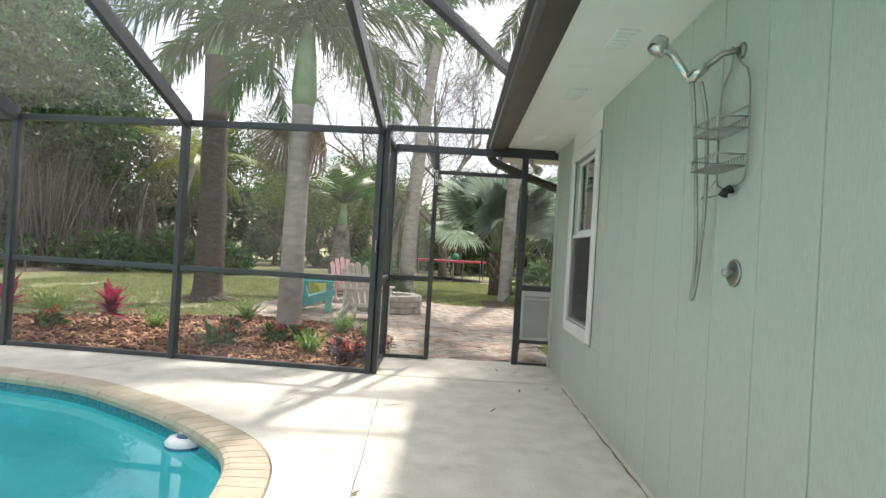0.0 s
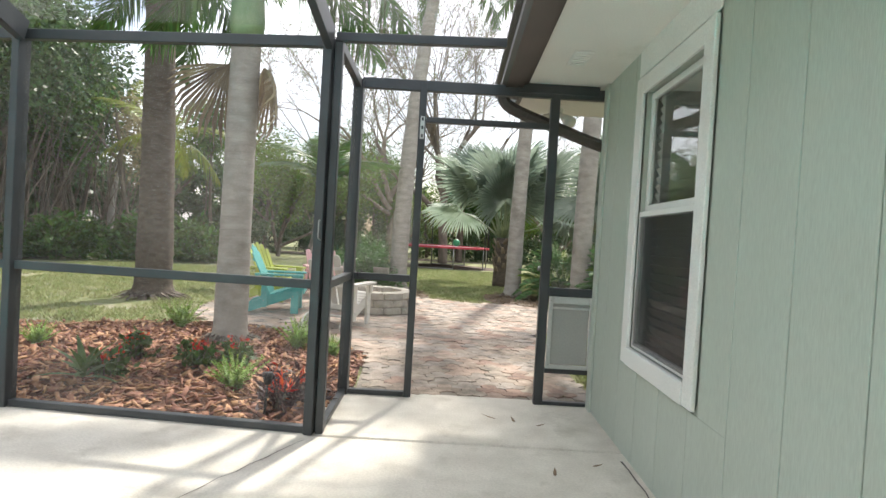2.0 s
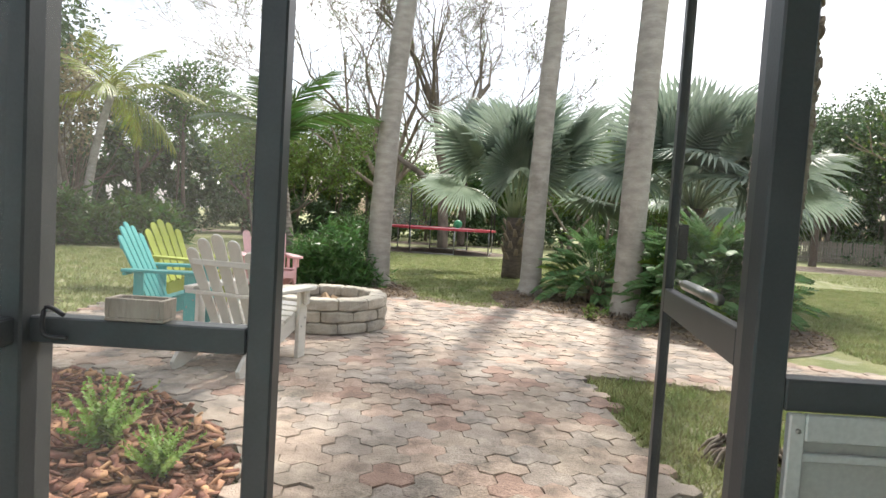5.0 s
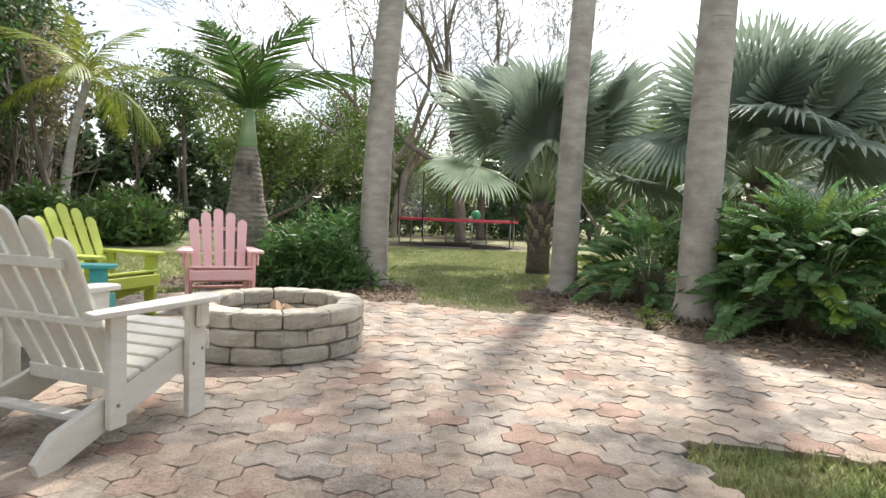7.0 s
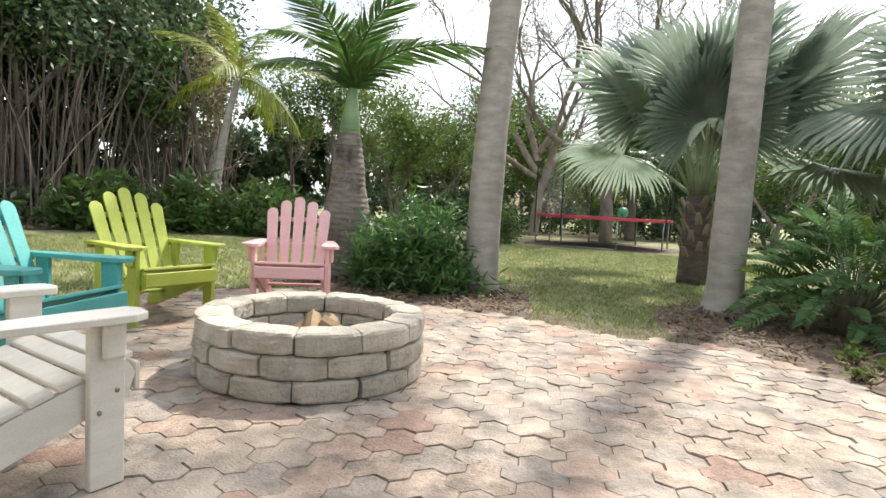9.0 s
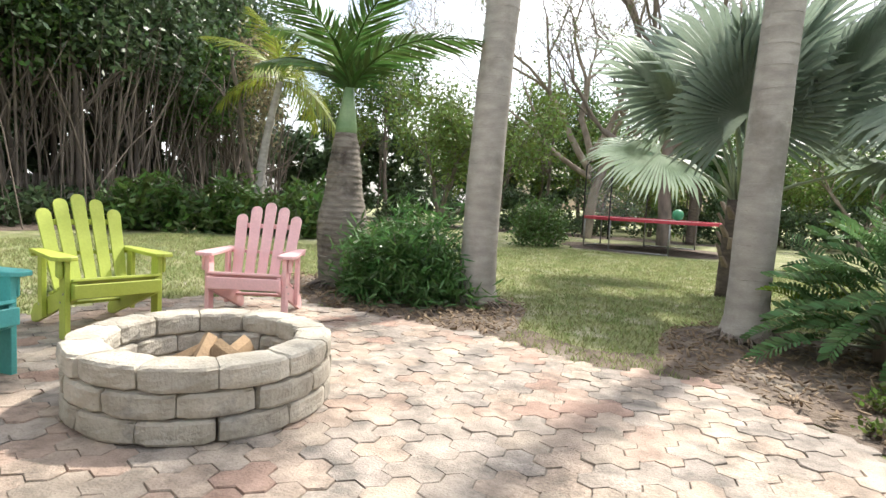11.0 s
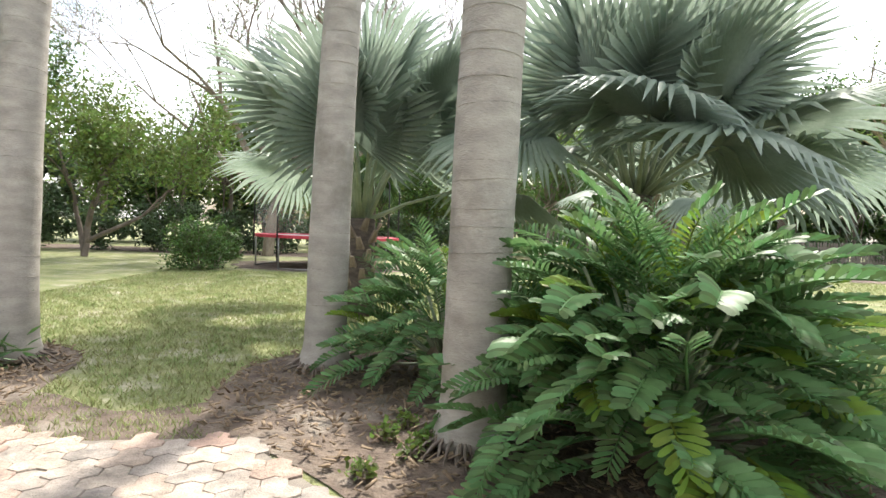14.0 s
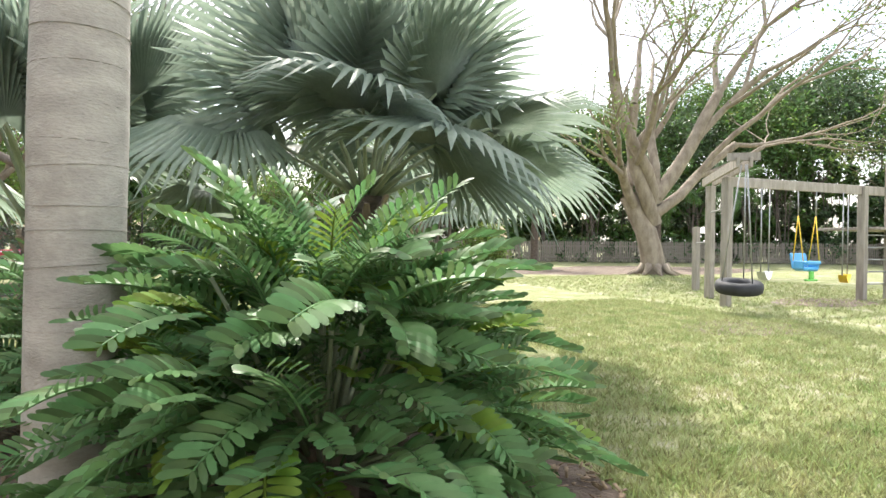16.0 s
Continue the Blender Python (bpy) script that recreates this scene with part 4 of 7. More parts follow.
def fan_leaf(name, R, segs, spread, pet, seed, material, fold=0.10, cup=0.25, split=0.55, droop=0.12):
    """A pleated fan leaf: a petiole along +x, then a fan split into pointed fingers at its rim."""
    g = random.Random(seed)
    v, f = [], []
    hub = Vector((pet, 0, 0))
    for i in range(segs):
        a0 = radians(-spread / 2 + spread * i / segs)
        a1 = radians(-spread / 2 + spread * (i + 1) / segs)
        am = (a0 + a1) / 2
        rr = R * (1.0 - 0.22 * abs(am / radians(spread / 2)) ** 2) * g.uniform(0.93, 1.04)

        def at(a, r, zz):
            x, y_ = math.cos(a) * r, math.sin(a) * r
            q = r / R
            return hub + Vector((x, y_, zz - cup * abs(math.sin(a)) * r * 0.5 - droop * R * q * q * q))
        k = len(v)
        rs = rr * split
        bend = g.uniform(0.02, 0.24) * R
        v += [hub, at(a0, rs, 0), at(am, rs, fold * rs * 0.35), at(a1, rs, 0), at(a0 * 0.75 + am * 0.25, rr * 0.8, -bend * 0.25), at(am, rr * 0.8, fold * 0.02 - bend * 0.2), at(a1 * 0.75 + am * 0.25, rr * 0.8, -bend * 0.25), at(am, rr, -bend)]
        f += [(k, k + 1, k + 2), (k, k + 2, k + 3), (k + 1, k + 4, k + 5), (k + 1, k + 5, k + 2), (k + 2, k + 5, k + 6), (k + 2, k + 6, k + 3), (k + 4, k + 7, k + 5), (k + 5, k + 7, k + 6)]
    return fast_mesh(name, [tuple(p) for p in v], f, material)


def trunk_tube(name, x, y, h, prof, material, parent, ring=0.0, lean=(0, 0), sides=20, step=0.06):
    """A palm trunk; prof: heights (0..1) and radii; ring: spacing of the leaf scars."""
    pts, rad = [], []
    n = int(h / step)
    for i in range(n + 1):
        t = i / n
        z = h * t
        for (t0, r0), (t1, r1) in zip(prof, prof[1:]):
            if t0 <= t <= t1:
                u = (t - t0) / max(t1 - t0, 1e-6)
                r = r0 + (r1 - r0) * u * u * (3 - 2 * u)
        if ring:
            ph = (z / ring) % 1
            r += 0.006 * (1 if ph < 0.12 else 0) - 0.003 * ph
        r *= 1 + 0.012 * math.sin(7 * z + x)
        pts.append((x + lean[0] * t * t, y + lean[1] * t * t, z))
        rad.append(r)
    return tube(name, pts, rad, material, parent, sides)


def scar_rings(x, y, zs, radius, parent, lean=(0, 0), h=6.0):
    for z in zs:
        t = z / h
        cx, cy = x + lean[0] * t * t, y + lean[1] * t * t
        r = radius(t)
        tilt = random.uniform(-0.012, 0.012)
        n = 20
        pts = [(cx + (r + 0.002) * math.cos(2 * math.pi * k / n), cy + (r + 0.002) * math.sin(2 * math.pi * k / n), z + tilt * math.cos(2 * math.pi * k / n + z * 9)) for k in range(n + 1)]
        tube("ring_scar", pts, [0.0012 + 0.0022 * abs(noise.noise((k * 0.6, z * 5, x))) for k in range(n + 1)], M_ring, parent, 4)


def root_skirt(x, y, r, parent, n=70):
    vf = []
    for i in range(n):
        a = random.uniform(0, 2 * math.pi)
        r0, r1 = r * random.uniform(0.85, 0.95), r * random.uniform(1.1, 1.8)
        h = random.uniform(0.015, 0.07)
        p = [(x + r0 * math.cos(a), y + r0 * math.sin(a), h), (x + (r0 + r1) / 2 * math.cos(a + 0.05), y + (r0 + r1) / 2 * math.sin(a + 0.05), h * 0.55), (x + r1 * math.cos(a + 0.1), y + r1 * math.sin(a + 0.1), -0.03)]
        v, f = tube_data(p, [0.011, 0.010, 0.006], 4, False)
        vf.append(([tuple(q) for q in v], f))
    v, f = merge(vf)
    link_mesh("root_skirt", fast_mesh("root_skirt", v, f), M_root, parent, "matted grey palm roots")


FOX = [pinnate("feather_frond", 2.3, 0.55, 46, 0.035, 0.75, 0.7, 0.45, s, 50, M_frond_green) for s in range(3)]
ROYAL = [pinnate("frond", 1.35, 0.50, 40, 0.036, 1.0, 0.25, 0.30, s + 5, 52, M_frond_dark) for s in range(3)]
COCO = [pinnate("frond", 2.4, 0.6, 40, 0.04, 0.9, 0.0, 0.6, s + 9, 55, M_frond_yellow) for s in range(2)]


def crown(parent, meshes, centre, count, lo, hi, seed, scale=1.0, twist=25, name="frond"):
    """Fronds round a centre, from lo to hi degrees of elevation at their base."""
    g = random.Random(seed)
    for i in range(count):
        az = 360 * i / count * 2.4 + g.uniform(-15, 15)
        el = lo + (hi - lo) * (i + 0.5) / count
        s = scale * g.uniform(0.85, 1.1)
        m = pose(*centre) @ pose(0, 0, 0, 0, 0, az) @ pose(0, 0, 0, 0, -el, 0) @ pose(0, 0, 0, g.uniform(-twist, twist), 0, 0) @ Matrix.Diagonal((s, s, s, 1))
        o = link_mesh(name, meshes[i % len(meshes)], None, parent)
        o.matrix_basis = m


def tall_palm(x, y, h, r_base, r_mid, r_top, shaft, label, seed, mesh=FOX, fronds=11, material=M_trunk_grey, ring=0.0, lean=(0, 0), scars=(), scale=1.0, lo=-35, hi=70):
    p = thing("palm_tree", pose(0, 0, 0), label, "palm", "tall palms round the patio")
    trunk_tube("trunk", x, y, h, ((0, r_base * 1.28), (0.03, r_base * 1.05), (0.09, r_base), (0.5, r_mid), (1.0, r_top)), material, p, ring, lean)
    if scars:
        def radius(t):
            return r_base + (r_mid - r_base) * min(1, max(0, (t - 0.09) / 0.41)) if t < 0.5 else r_mid + (r_top - r_mid) * (t - 0.5) / 0.5
        scar_rings(x, y, scars, radius, p, lean, h)
    root_skirt(x, y, r_base * 1.25, p)
    tx, ty = x + lean[0], y + lean[1]
    tube("crownshaft", [(tx, ty, h - 0.02), (tx, ty, h + shaft * 0.15), (tx, ty, h + shaft * 0.6), (tx, ty, h + shaft)], [r_top * 1.02, r_top * 1.2, r_top * 0.95, r_top * 0.45], M_shaft, p, 16, "smooth green crownshaft")
    crown(p, mesh, (tx, ty, h + shaft * 0.95), fronds, lo, hi, seed, scale)
    return p


def scars(h, z0, step, top):
    out, z = [], z0
    while z < top:
        out.append(z)
        z += step * random.uniform(0.75, 1.25)
    return out


tall_palm(-0.84, 14.0, 6.3, 0.185, 0.165, 0.13, 0.9, "tall palm with a smooth pale grey ringed trunk beside the shrub", 1, fronds=8, scale=0.85, lean=(0.45, 0.0), scars=scars(6, 0.5, 0.16, 5.5))
tall_palm(1.63, 14.0, 6.8, 0.165, 0.145, 0.12, 0.9, "tall slim palm with a smooth grey ringed trunk", 2, fronds=7, scale=0.85, lean=(0.3, 0.0), scars=scars(6, 0.5, 0.15, 5.5))
tall_palm(2.66, 12.4, 8.6, 0.175, 0.165, 0.13, 0.9, "tall palm with a thick grey ringed trunk beside the cardboard palm", 3, fronds=7, scale=0.85, lean=(0.35, 0.0), scars=scars(6, 0.35, 0.13, 5.0))
tall_palm(-2.03, 7.7, 3.05, 0.165, 0.15, 0.145, 1.15, "grey-trunked palm standing in the mulch bed", 4, fronds=14, lean=(0.02, 0.0), scars=scars(3, 0.35, 0.07, 3.0), scale=1.0, lo=-15)
tall_palm(-4.45, 10.85, 4.7, 0.27, 0.24, 0.21, 0.8, "stout palm with a rough dark brown trunk on the lawn", 5, material=M_trunk_dark, ring=0.11, fronds=11, lean=(-0.15, 0.1), lo=-40, hi=60)
M_trunk_brown = mat("brown_palm_bark", (0.17, 0.145, 0.12), (0.31, 0.275, 0.235), 0.95, 6, 45, 0.7, dist=0.02, stretch=(1, 1, 4), stain=(0.075, 0.06, 0.05), stain_at=0.6, stain_scale=3.5)
p4 = thing("palm_tree", pose(0, 0, 0), "palm with a brown bulging trunk close by the house", "palm", "tall palms round the patio")
PX, PY = 1.84, 7.8
trunk_tube("trunk", PX, PY, 2.3, ((0, 0.105), (0.25, 0.095), (0.62, 0.13), (0.8, 0.12), (1.0, 0.088)), M_trunk_brown, p4, 0.075, (0.06, 0.0), 22, 0.015)
root_skirt(PX, PY, 0.15, p4)
for k in range(14):
    z = 1.62 + 0.05 * k
    q = z / 2.3
    r = 0.120 - 0.032 * max(0, q - 0.8) / 0.2 + 0.003
    cx = PX + 0.06 * q * q
    a0 = random.uniform(0, 6.28)
    arc = random.uniform(2.2, 5.2)
    tube("leaf_base", [(cx + r * math.cos(a0 + arc * i / 12), PY + r * math.sin(a0 + arc * i / 12), z + 0.02 * math.sin(2.3 * i + k)) for i in range(13)], [0.004 + 0.012 * math.sin(math.pi * i / 12) for i in range(13)], M_boot, p4, 5)
tube("crownshaft", [(PX + 0.06, PY, 2.27), (PX + 0.06, PY, 2.36), (PX + 0.06, PY, 2.6), (PX + 0.06, PY, 2.9)], [0.09, 0.105, 0.085, 0.045], M_shaft, p4, 16, "smooth green crownshaft")
crown(p4, ROYAL, (PX + 0.06, PY, 2.87), 6, 25, 70, 6, 1.0)

# dry fan frond hanging from the bed's palm
DRY = fan_leaf("dry_frond", 0.75, 22, 130, 0.35, 3, M_frond_dry, 0.3, 0.5, 0.35, 0.4)
for az, el, roll_ in ((160, 55, 30), (20, 62, -20)):
    o = link_mesh("dry_frond", DRY, None, bpy.data.objects["palm_tree.003"], "dry grey-brown hanging frond")
    o.matrix_basis = pose(-2.0, 7.69, 3.1) @ pose(0, 0, 0, 0, 0, az) @ pose(0, 0, 0, 0, el, 0) @ pose(0, 0, 0, roll_, 0, 0)

# bottle palm
bp = thing("bottle_palm", pose(0, 0, 0), "bottle palm with a swollen grey-brown trunk and arching green fronds", "palm")
BX, BY = -2.5, 13.95
trunk_tube("trunk", BX, BY, 1.72, ((0, 0.25), (0.12, 0.265), (0.38, 0.285), (0.72, 0.20), (0.9, 0.155), (1.0, 0.12)), M_trunk_brown, bp, 0.065, (0, 0), 24, 0.013)
root_skirt(BX, BY, 0.27, bp, 50)
for k in range(9):
    z = 1.22 + 0.055 * k
    r = 0.2 - 0.0095 * k
    a0 = random.uniform(0, 6.28)
    arc = random.uniform(1.5, 4.0)
    tube("ring_scar", [(BX + r * math.cos(a0 + arc * i / 10), BY + r * math.sin(a0 + arc * i / 10), z + 0.012 * math.sin(2 * i + k)) for i in range(11)], [0.003 + 0.008 * math.sin(math.pi * i / 10) for i in range(11)], M_boot, bp, 4)
tube("crownshaft", [(BX, BY, 1.69), (BX, BY, 1.78), (BX + 0.01, BY, 2.0), (BX + 0.02, BY, 2.22)], [0.115, 0.12, 0.085, 0.05], M_shaft, bp, 14, "smooth green crownshaft")
BOTTLE = [pinnate("frond", 1.35, 0.46, 46, 0.032, a_, 0.0, 0.22, s_ + 30, 62, M_frond_green) for s_, a_ in enumerate((1.15, 1.0, 0.85))]
for k, (az, el, tw, s_) in enumerate(((-95, 66, 8, 1.0), (165, 62, 12, 1.12), (185, 38, -10, 1.05), (5, 50, -14, 1.15), (60, 68, 20, 1.05), (120, 75, -10, 1.1), (-40, 82, 15, 1.0))):
    o = link_mesh("frond", BOTTLE[k % 3], None, bp)
    o.matrix_basis = pose(BX + 0.02, BY, 2.17) @ pose(0, 0, 0, 0, 0, az) @ pose(0, 0, 0, 0, -el, 0) @ pose(0, 0, 0, tw, 0, 0) @ Matrix.Diagonal((s_, s_, s_, 1))

# ---- silver fan palms ----
SILVER = [fan_leaf("fan_blade", 1.14, 52, sp, 0.0, s, M_frond_silver, 0.5, c, 0.45, d) for s, sp, c, d in ((1, 265, 0.22, 0.08), (2, 245, 0.1, 0.14), (3, 275, 0.35, 0.1))]


def fan_palm(x, y, trunk_h, r, count, pet, size, label, seed, lo=-25, hi=80, zlift=0.0):
    p = thing("fan_palm", pose(x, y, 0), label, "palm", "silver fan palms")
    g = random.Random(seed)
    tube("trunk", [(0, 0, -0.03), (0, 0, 0.1), (0, 0, trunk_h * 0.6), (0, 0, trunk_h)], [r * 1.05, r, r * 0.92, r * 0.8], M_trunk_dark, p, 14)
    n = int(trunk_h / 0.045)
    for i in range(n):
        z = trunk_h * (0.33 + 0.67 * i / n)
        a = i * 2.4
        bm = bmesh.new()
        box(bm, (-0.055, 0, -0.1), (0.055, 0.035, 0.09), 0.01)
        for v in bm.verts:
            if v.co.z > 0:
                v.co.x *= 0.55
                v.co.y += 0.05
        part("boot", bm, M_boot, p).matrix_basis = pose(0, 0, z, 0, 0, math.degrees(a)) @ pose(0, r * 0.82, 0, -14, g.uniform(-12, 12), 0)
    for i in range(count):
        az = 137.5 * i + g.uniform(-12, 12)
        el = lo + (hi - lo) * ((i + 0.5) / count) ** 0.9 if i > 1 else 24 + 8 * i
        pl = pet * g.uniform(0.8, 1.15)
        base = pose(0, 0, trunk_h - 0.02 + zlift) @ pose(0, 0, 0, 0, 0, az) @ pose(0.08, 0, 0, 0, -el, 0)
        leaf = new("frond")
        leaf.parent = p
        leaf.empty_display_size = 0.05
        leaf.matrix_basis = base
        sag = 0.12 * pl
        tube("petiole", [(0, 0, 0), (pl * 0.35, 0, 0.015), (pl * 0.75, 0, -sag * 0.3), (pl, 0, -sag)], [0.035, 0.022, 0.016, 0.013], M_petiole, leaf, 6)
        s = size * g.uniform(0.85, 1.1)
        o = link_mesh("fan_blade", SILVER[i % 3], None, leaf)
        o.matrix_basis = pose(pl, 0, -sag, g.uniform(-24, 24), g.uniform(-20, 6) if el > 44 else g.uniform(16, 40), 0) @ Matrix.Diagonal((s, s, s, 1))
    return p


fan_palm(1.66, 16.9, 1.25, 0.21, 15, 1.5, 1.1, "silver-green fan palm with a short booted trunk on the lawn", 3, 46, 87)
fan_palm(4.75, 15.4, 1.6, 0.21, 22, 1.35, 1.1, "large silver-blue fan palm rising behind the cardboard palm", 8, 18, 84)
fan_palm(7.0, 19.5, 1.5, 0.2, 9, 1.1, 1.0, "silver fan palm half hidden behind its neighbour", 12, 0, 84)

# ---- cardboard palms ----


def cycad_frond(name, L, n, material, seed):
    """A stiff frond along +x: two ranks of rounded, slightly twisted leaflets held in a shallow V."""
    g = random.Random(seed)
    vf = []
    spine = []
    for i in range(n + 1):
        t = i / n
        spine.append(Vector((L * t * (1 - 0.10 * t), 0, L * (0.14 * t - 0.36 * t * t))))
    for i in range(3, n + 1):
        t = i / n
        T = (spine[i] - spine[i - 1]).normalized()
        up = Vector((0, 1, 0)).cross(T) * -1
        l = 0.155 * (0.60 + 0.5 * math.sin(math.pi * (0.08 + 0.8 * t)))
        for s in (-1, 1):
            a = radians(74 - 30 * t + g.uniform(-5, 5))
            d = (T * math.cos(a) + Vector((0, s, 0)) * math.sin(a) + up * (0.30 + g.uniform(-0.1, 0.1))).normalized()
            w = (T - d * T.dot(d)).normalized()
            nrm = d.cross(w)
            tw = s * radians(26 + g.uniform(-9, 9))
            w = (w * math.cos(tw) + nrm * math.sin(tw)).normalized()
            nrm = d.cross(w)
            k = []
            for u, ww in ((0, 0.16), (0.2, 0.34), (0.5, 0.47), (0.78, 0.5), (0.92, 0.36), (1.0, 0.12)):
                q = spine[i] + d * (l * u) - nrm * (s * 0.05 * l * math.sin(u * 3)) + Vector((0, 0, -0.12 * l * u * u))
                k += [q - w * (ww * 0.034), q + w * (ww * 0.034)]
            vf.append(([tuple(q) for q in k], [(2 * j, 2 * j + 1, 2 * j + 3, 2 * j + 2) for j in range(5)]))
    sv, sf = tube_data(spine, [0.009 * (1 - 0.7 * i / n) + 0.002 for i in range(n + 1)], 4, False)
    vf.append(([tuple(q) for q in sv], sf))
    v, f = merge(vf)
    return fast_mesh(name, v, f, material)


CY = [cycad_frond("frond", 0.78, 16, M_cycad, s) for s in range(3)]
CYN = [cycad_frond("frond", 0.64, 14, M_cycad_new, s + 4) for s in range(2)]


def cycad(x, y, count, reach, height, label, seed):
    p = thing("cardboard_palm", pose(x, y, -0.02), label, "cycad", "cardboard palms")
    g = random.Random(seed)
    tube("stem", [(0, 0, 0), (0, 0, 0.2), (0.02, 0, 0.34)], [0.16, 0.17, 0.1], M_boot, p, 12)
    for i in range(count):
        u = (i + 0.5) / count
        az = 137.5 * i + g.uniform(-20, 20)
        rad = reach * 0.68 * math.sqrt(u) * g.uniform(0.5, 1.1)
        hz = height * (1 - u ** 2.4) * g.uniform(0.35, 1.0) * 0.78 + 0.10
        el = 60 - 58 * u + g.uniform(-26, 24)
        base = Vector((rad * math.cos(radians(az)), rad * math.sin(radians(az)), hz))
        s = g.uniform(0.7, 1.08) * (0.45 + 0.21 * reach)
        young = g.random() < 0.16 and u < 0.85
        mesh = (CYN if young else CY)[i % (2 if young else 3)]
        o = link_mesh("frond", mesh, None, p, "yellow-green young frond" if young else "")
        o.matrix_basis = pose(*base) @ pose(0, 0, 0, 0, 0, az + g.uniform(-40, 40)) @ pose(0, 0, 0, 0, -el, 0) @ pose(0, 0, 0, g.uniform(-32, 32), 0, 0) @ Matrix.Diagonal((s, s, s, 1))
        if i % 3 == 0:
            tube("stalk", [(0.06 * math.cos(radians(az)), 0.06 * math.sin(radians(az)), 0.15), tuple(base * 0.55 + Vector((0, 0, 0.05))), tuple(base)], [0.014, 0.011, 0.009], M_petiole, p, 5)


cycad(3.62, 12.22, 520, 1.24, 1.24, "large glossy dark green cardboard palm bush beside a palm trunk", 5)
cycad(2.62, 13.7, 190, 0.95, 0.95, "smaller dark green cardboard palm behind the palm trunk", 6)

# ---- narrow-leaved shrub ----


def mound(name, x, y, rx, ry, rz, count, size, material, label, category, seed, aspect=0.2, clusters=60, spread=0.09, z=0.0, kind="", group=""):
    c = crown_centres(clusters, rx, ry, rz, seed, 0.5)
    c[:, 2] = np.abs(c[:, 2])
    v, f = leaf_cloud(c, spread, count, size, 0.2, aspect, -0.25, seed)
    v[:, 2] = np.maximum(v[:, 2], 0.0)
    o = thing(name, pose(x, y, z), label, category, group, kind)
    link_mesh("foliage", fast_mesh("foliage", v, f, material), None, o)
    for k in range(7):
        a = k * 0.9 + seed
        tube("stem", [(0.05 * math.cos(a), 0.05 * math.sin(a), -0.02), (rx * 0.35 * math.cos(a), ry * 0.35 * math.sin(a), rz * 0.4), (rx * 0.6 * math.cos(a), ry * 0.6 * math.sin(a), rz * 0.75)], [0.012, 0.009, 0.004], M_bark_dark, o, 5)
    return o


mound("shrub", -1.55, 13.8, 0.78, 0.68, 0.9, 9000, 0.13, M_shrub, "dense bright green narrow-leaved shrub beside a palm", "shrub", 3, 0.16, 120, 0.10)
mound("shrub", -2.7, 23.2, 0.75, 0.7, 1.45, 4500, 0.09, M_leaf, "small twiggy grey-green bush near the trampoline", "shrub", 5, 0.4, 80, 0.16)
mound("shrub", 14.6, 31.0, 1.2, 0.9, 2.0, 3500, 0.16, M_leaf_light, "light green leafy bush before the picket fence", "shrub", 6, 0.5, 60, 0.25)
for k, (x_, y_, s_) in enumerate(((-9.2, 19.0, 1.0), (-7.6, 19.8, 0.9), (-10.6, 17.6, 1.1), (-8.4, 21.0, 1.1), (-3.6, 27.2, 0.7))):
    mound("split_leaf_shrub", x_, y_, 0.95 * s_, 0.9 * s_, 1.15 * s_, 2800, 0.24, M_leaf, "low shrub with large split dark green leaves at the wood's edge", "shrub", 20 + k, 0.3, 40, 0.16, group="split-leaf shrubs")

# ---- planting in the mulch bed ----


def foxtail_mesh(seed):
    g = random.Random(seed)
    vf = []
    for i in range(26):
        az = i * 2.4
        el = radians(88 - 48 * (i / 26))
        L = g.uniform(0.2, 0.32)
        d = Vector((math.cos(az) * math.cos(el), math.sin(az) * math.cos(el), math.sin(el)))
        for k in range(64):
            t = k / 64
            b = d * (L * t) + Vector((math.cos(az), math.sin(az), 0)) * 0.05 * t * t
            o = Vector((g.gauss(0, 1), g.gauss(0, 1), g.gauss(0, 1))).normalized()
            o = (o - d * o.dot(d) + d * 0.5).normalized()
            w = d.cross(o).normalized()
            l = 0.045 * (1 - 0.75 * t)
            vf.append(([tuple(b - w * 0.006), tuple(b + w * 0.006), tuple(b + o * l + w * 0.004), tuple(b + o * l - w * 0.004)], [(0, 1, 2, 3)]))
    v, f = merge(vf)
    return fast_mesh("plumes", v, f, M_foxtail)


FT = [foxtail_mesh(s) for s in (1, 2)]
for k, (x_, y_, s_) in enumerate(((-1.33, 5.95, 0.95), (-1.26, 7.45, 1.05), (-2.78, 8.25, 1.1), (-5.1, 7.45, 1.25), (-3.5, 7.0, 0.8), (-0.88, 7.2, 0.75))):
    o = thing("foxtail_fern", pose(x_, y_, -0.01, 0, 0, 50 * k), "bright green foxtail fern with upright plumes in bark mulch", "fern", "foxtail ferns")
    q = link_mesh("plumes", FT[k % 2], None, o)
    q.scale = (s_, s_, s_)
    tube("base", [(0, 0, -0.01), (0, 0, 0.03)], [0.04, 0.02], M_soil, o, 8)


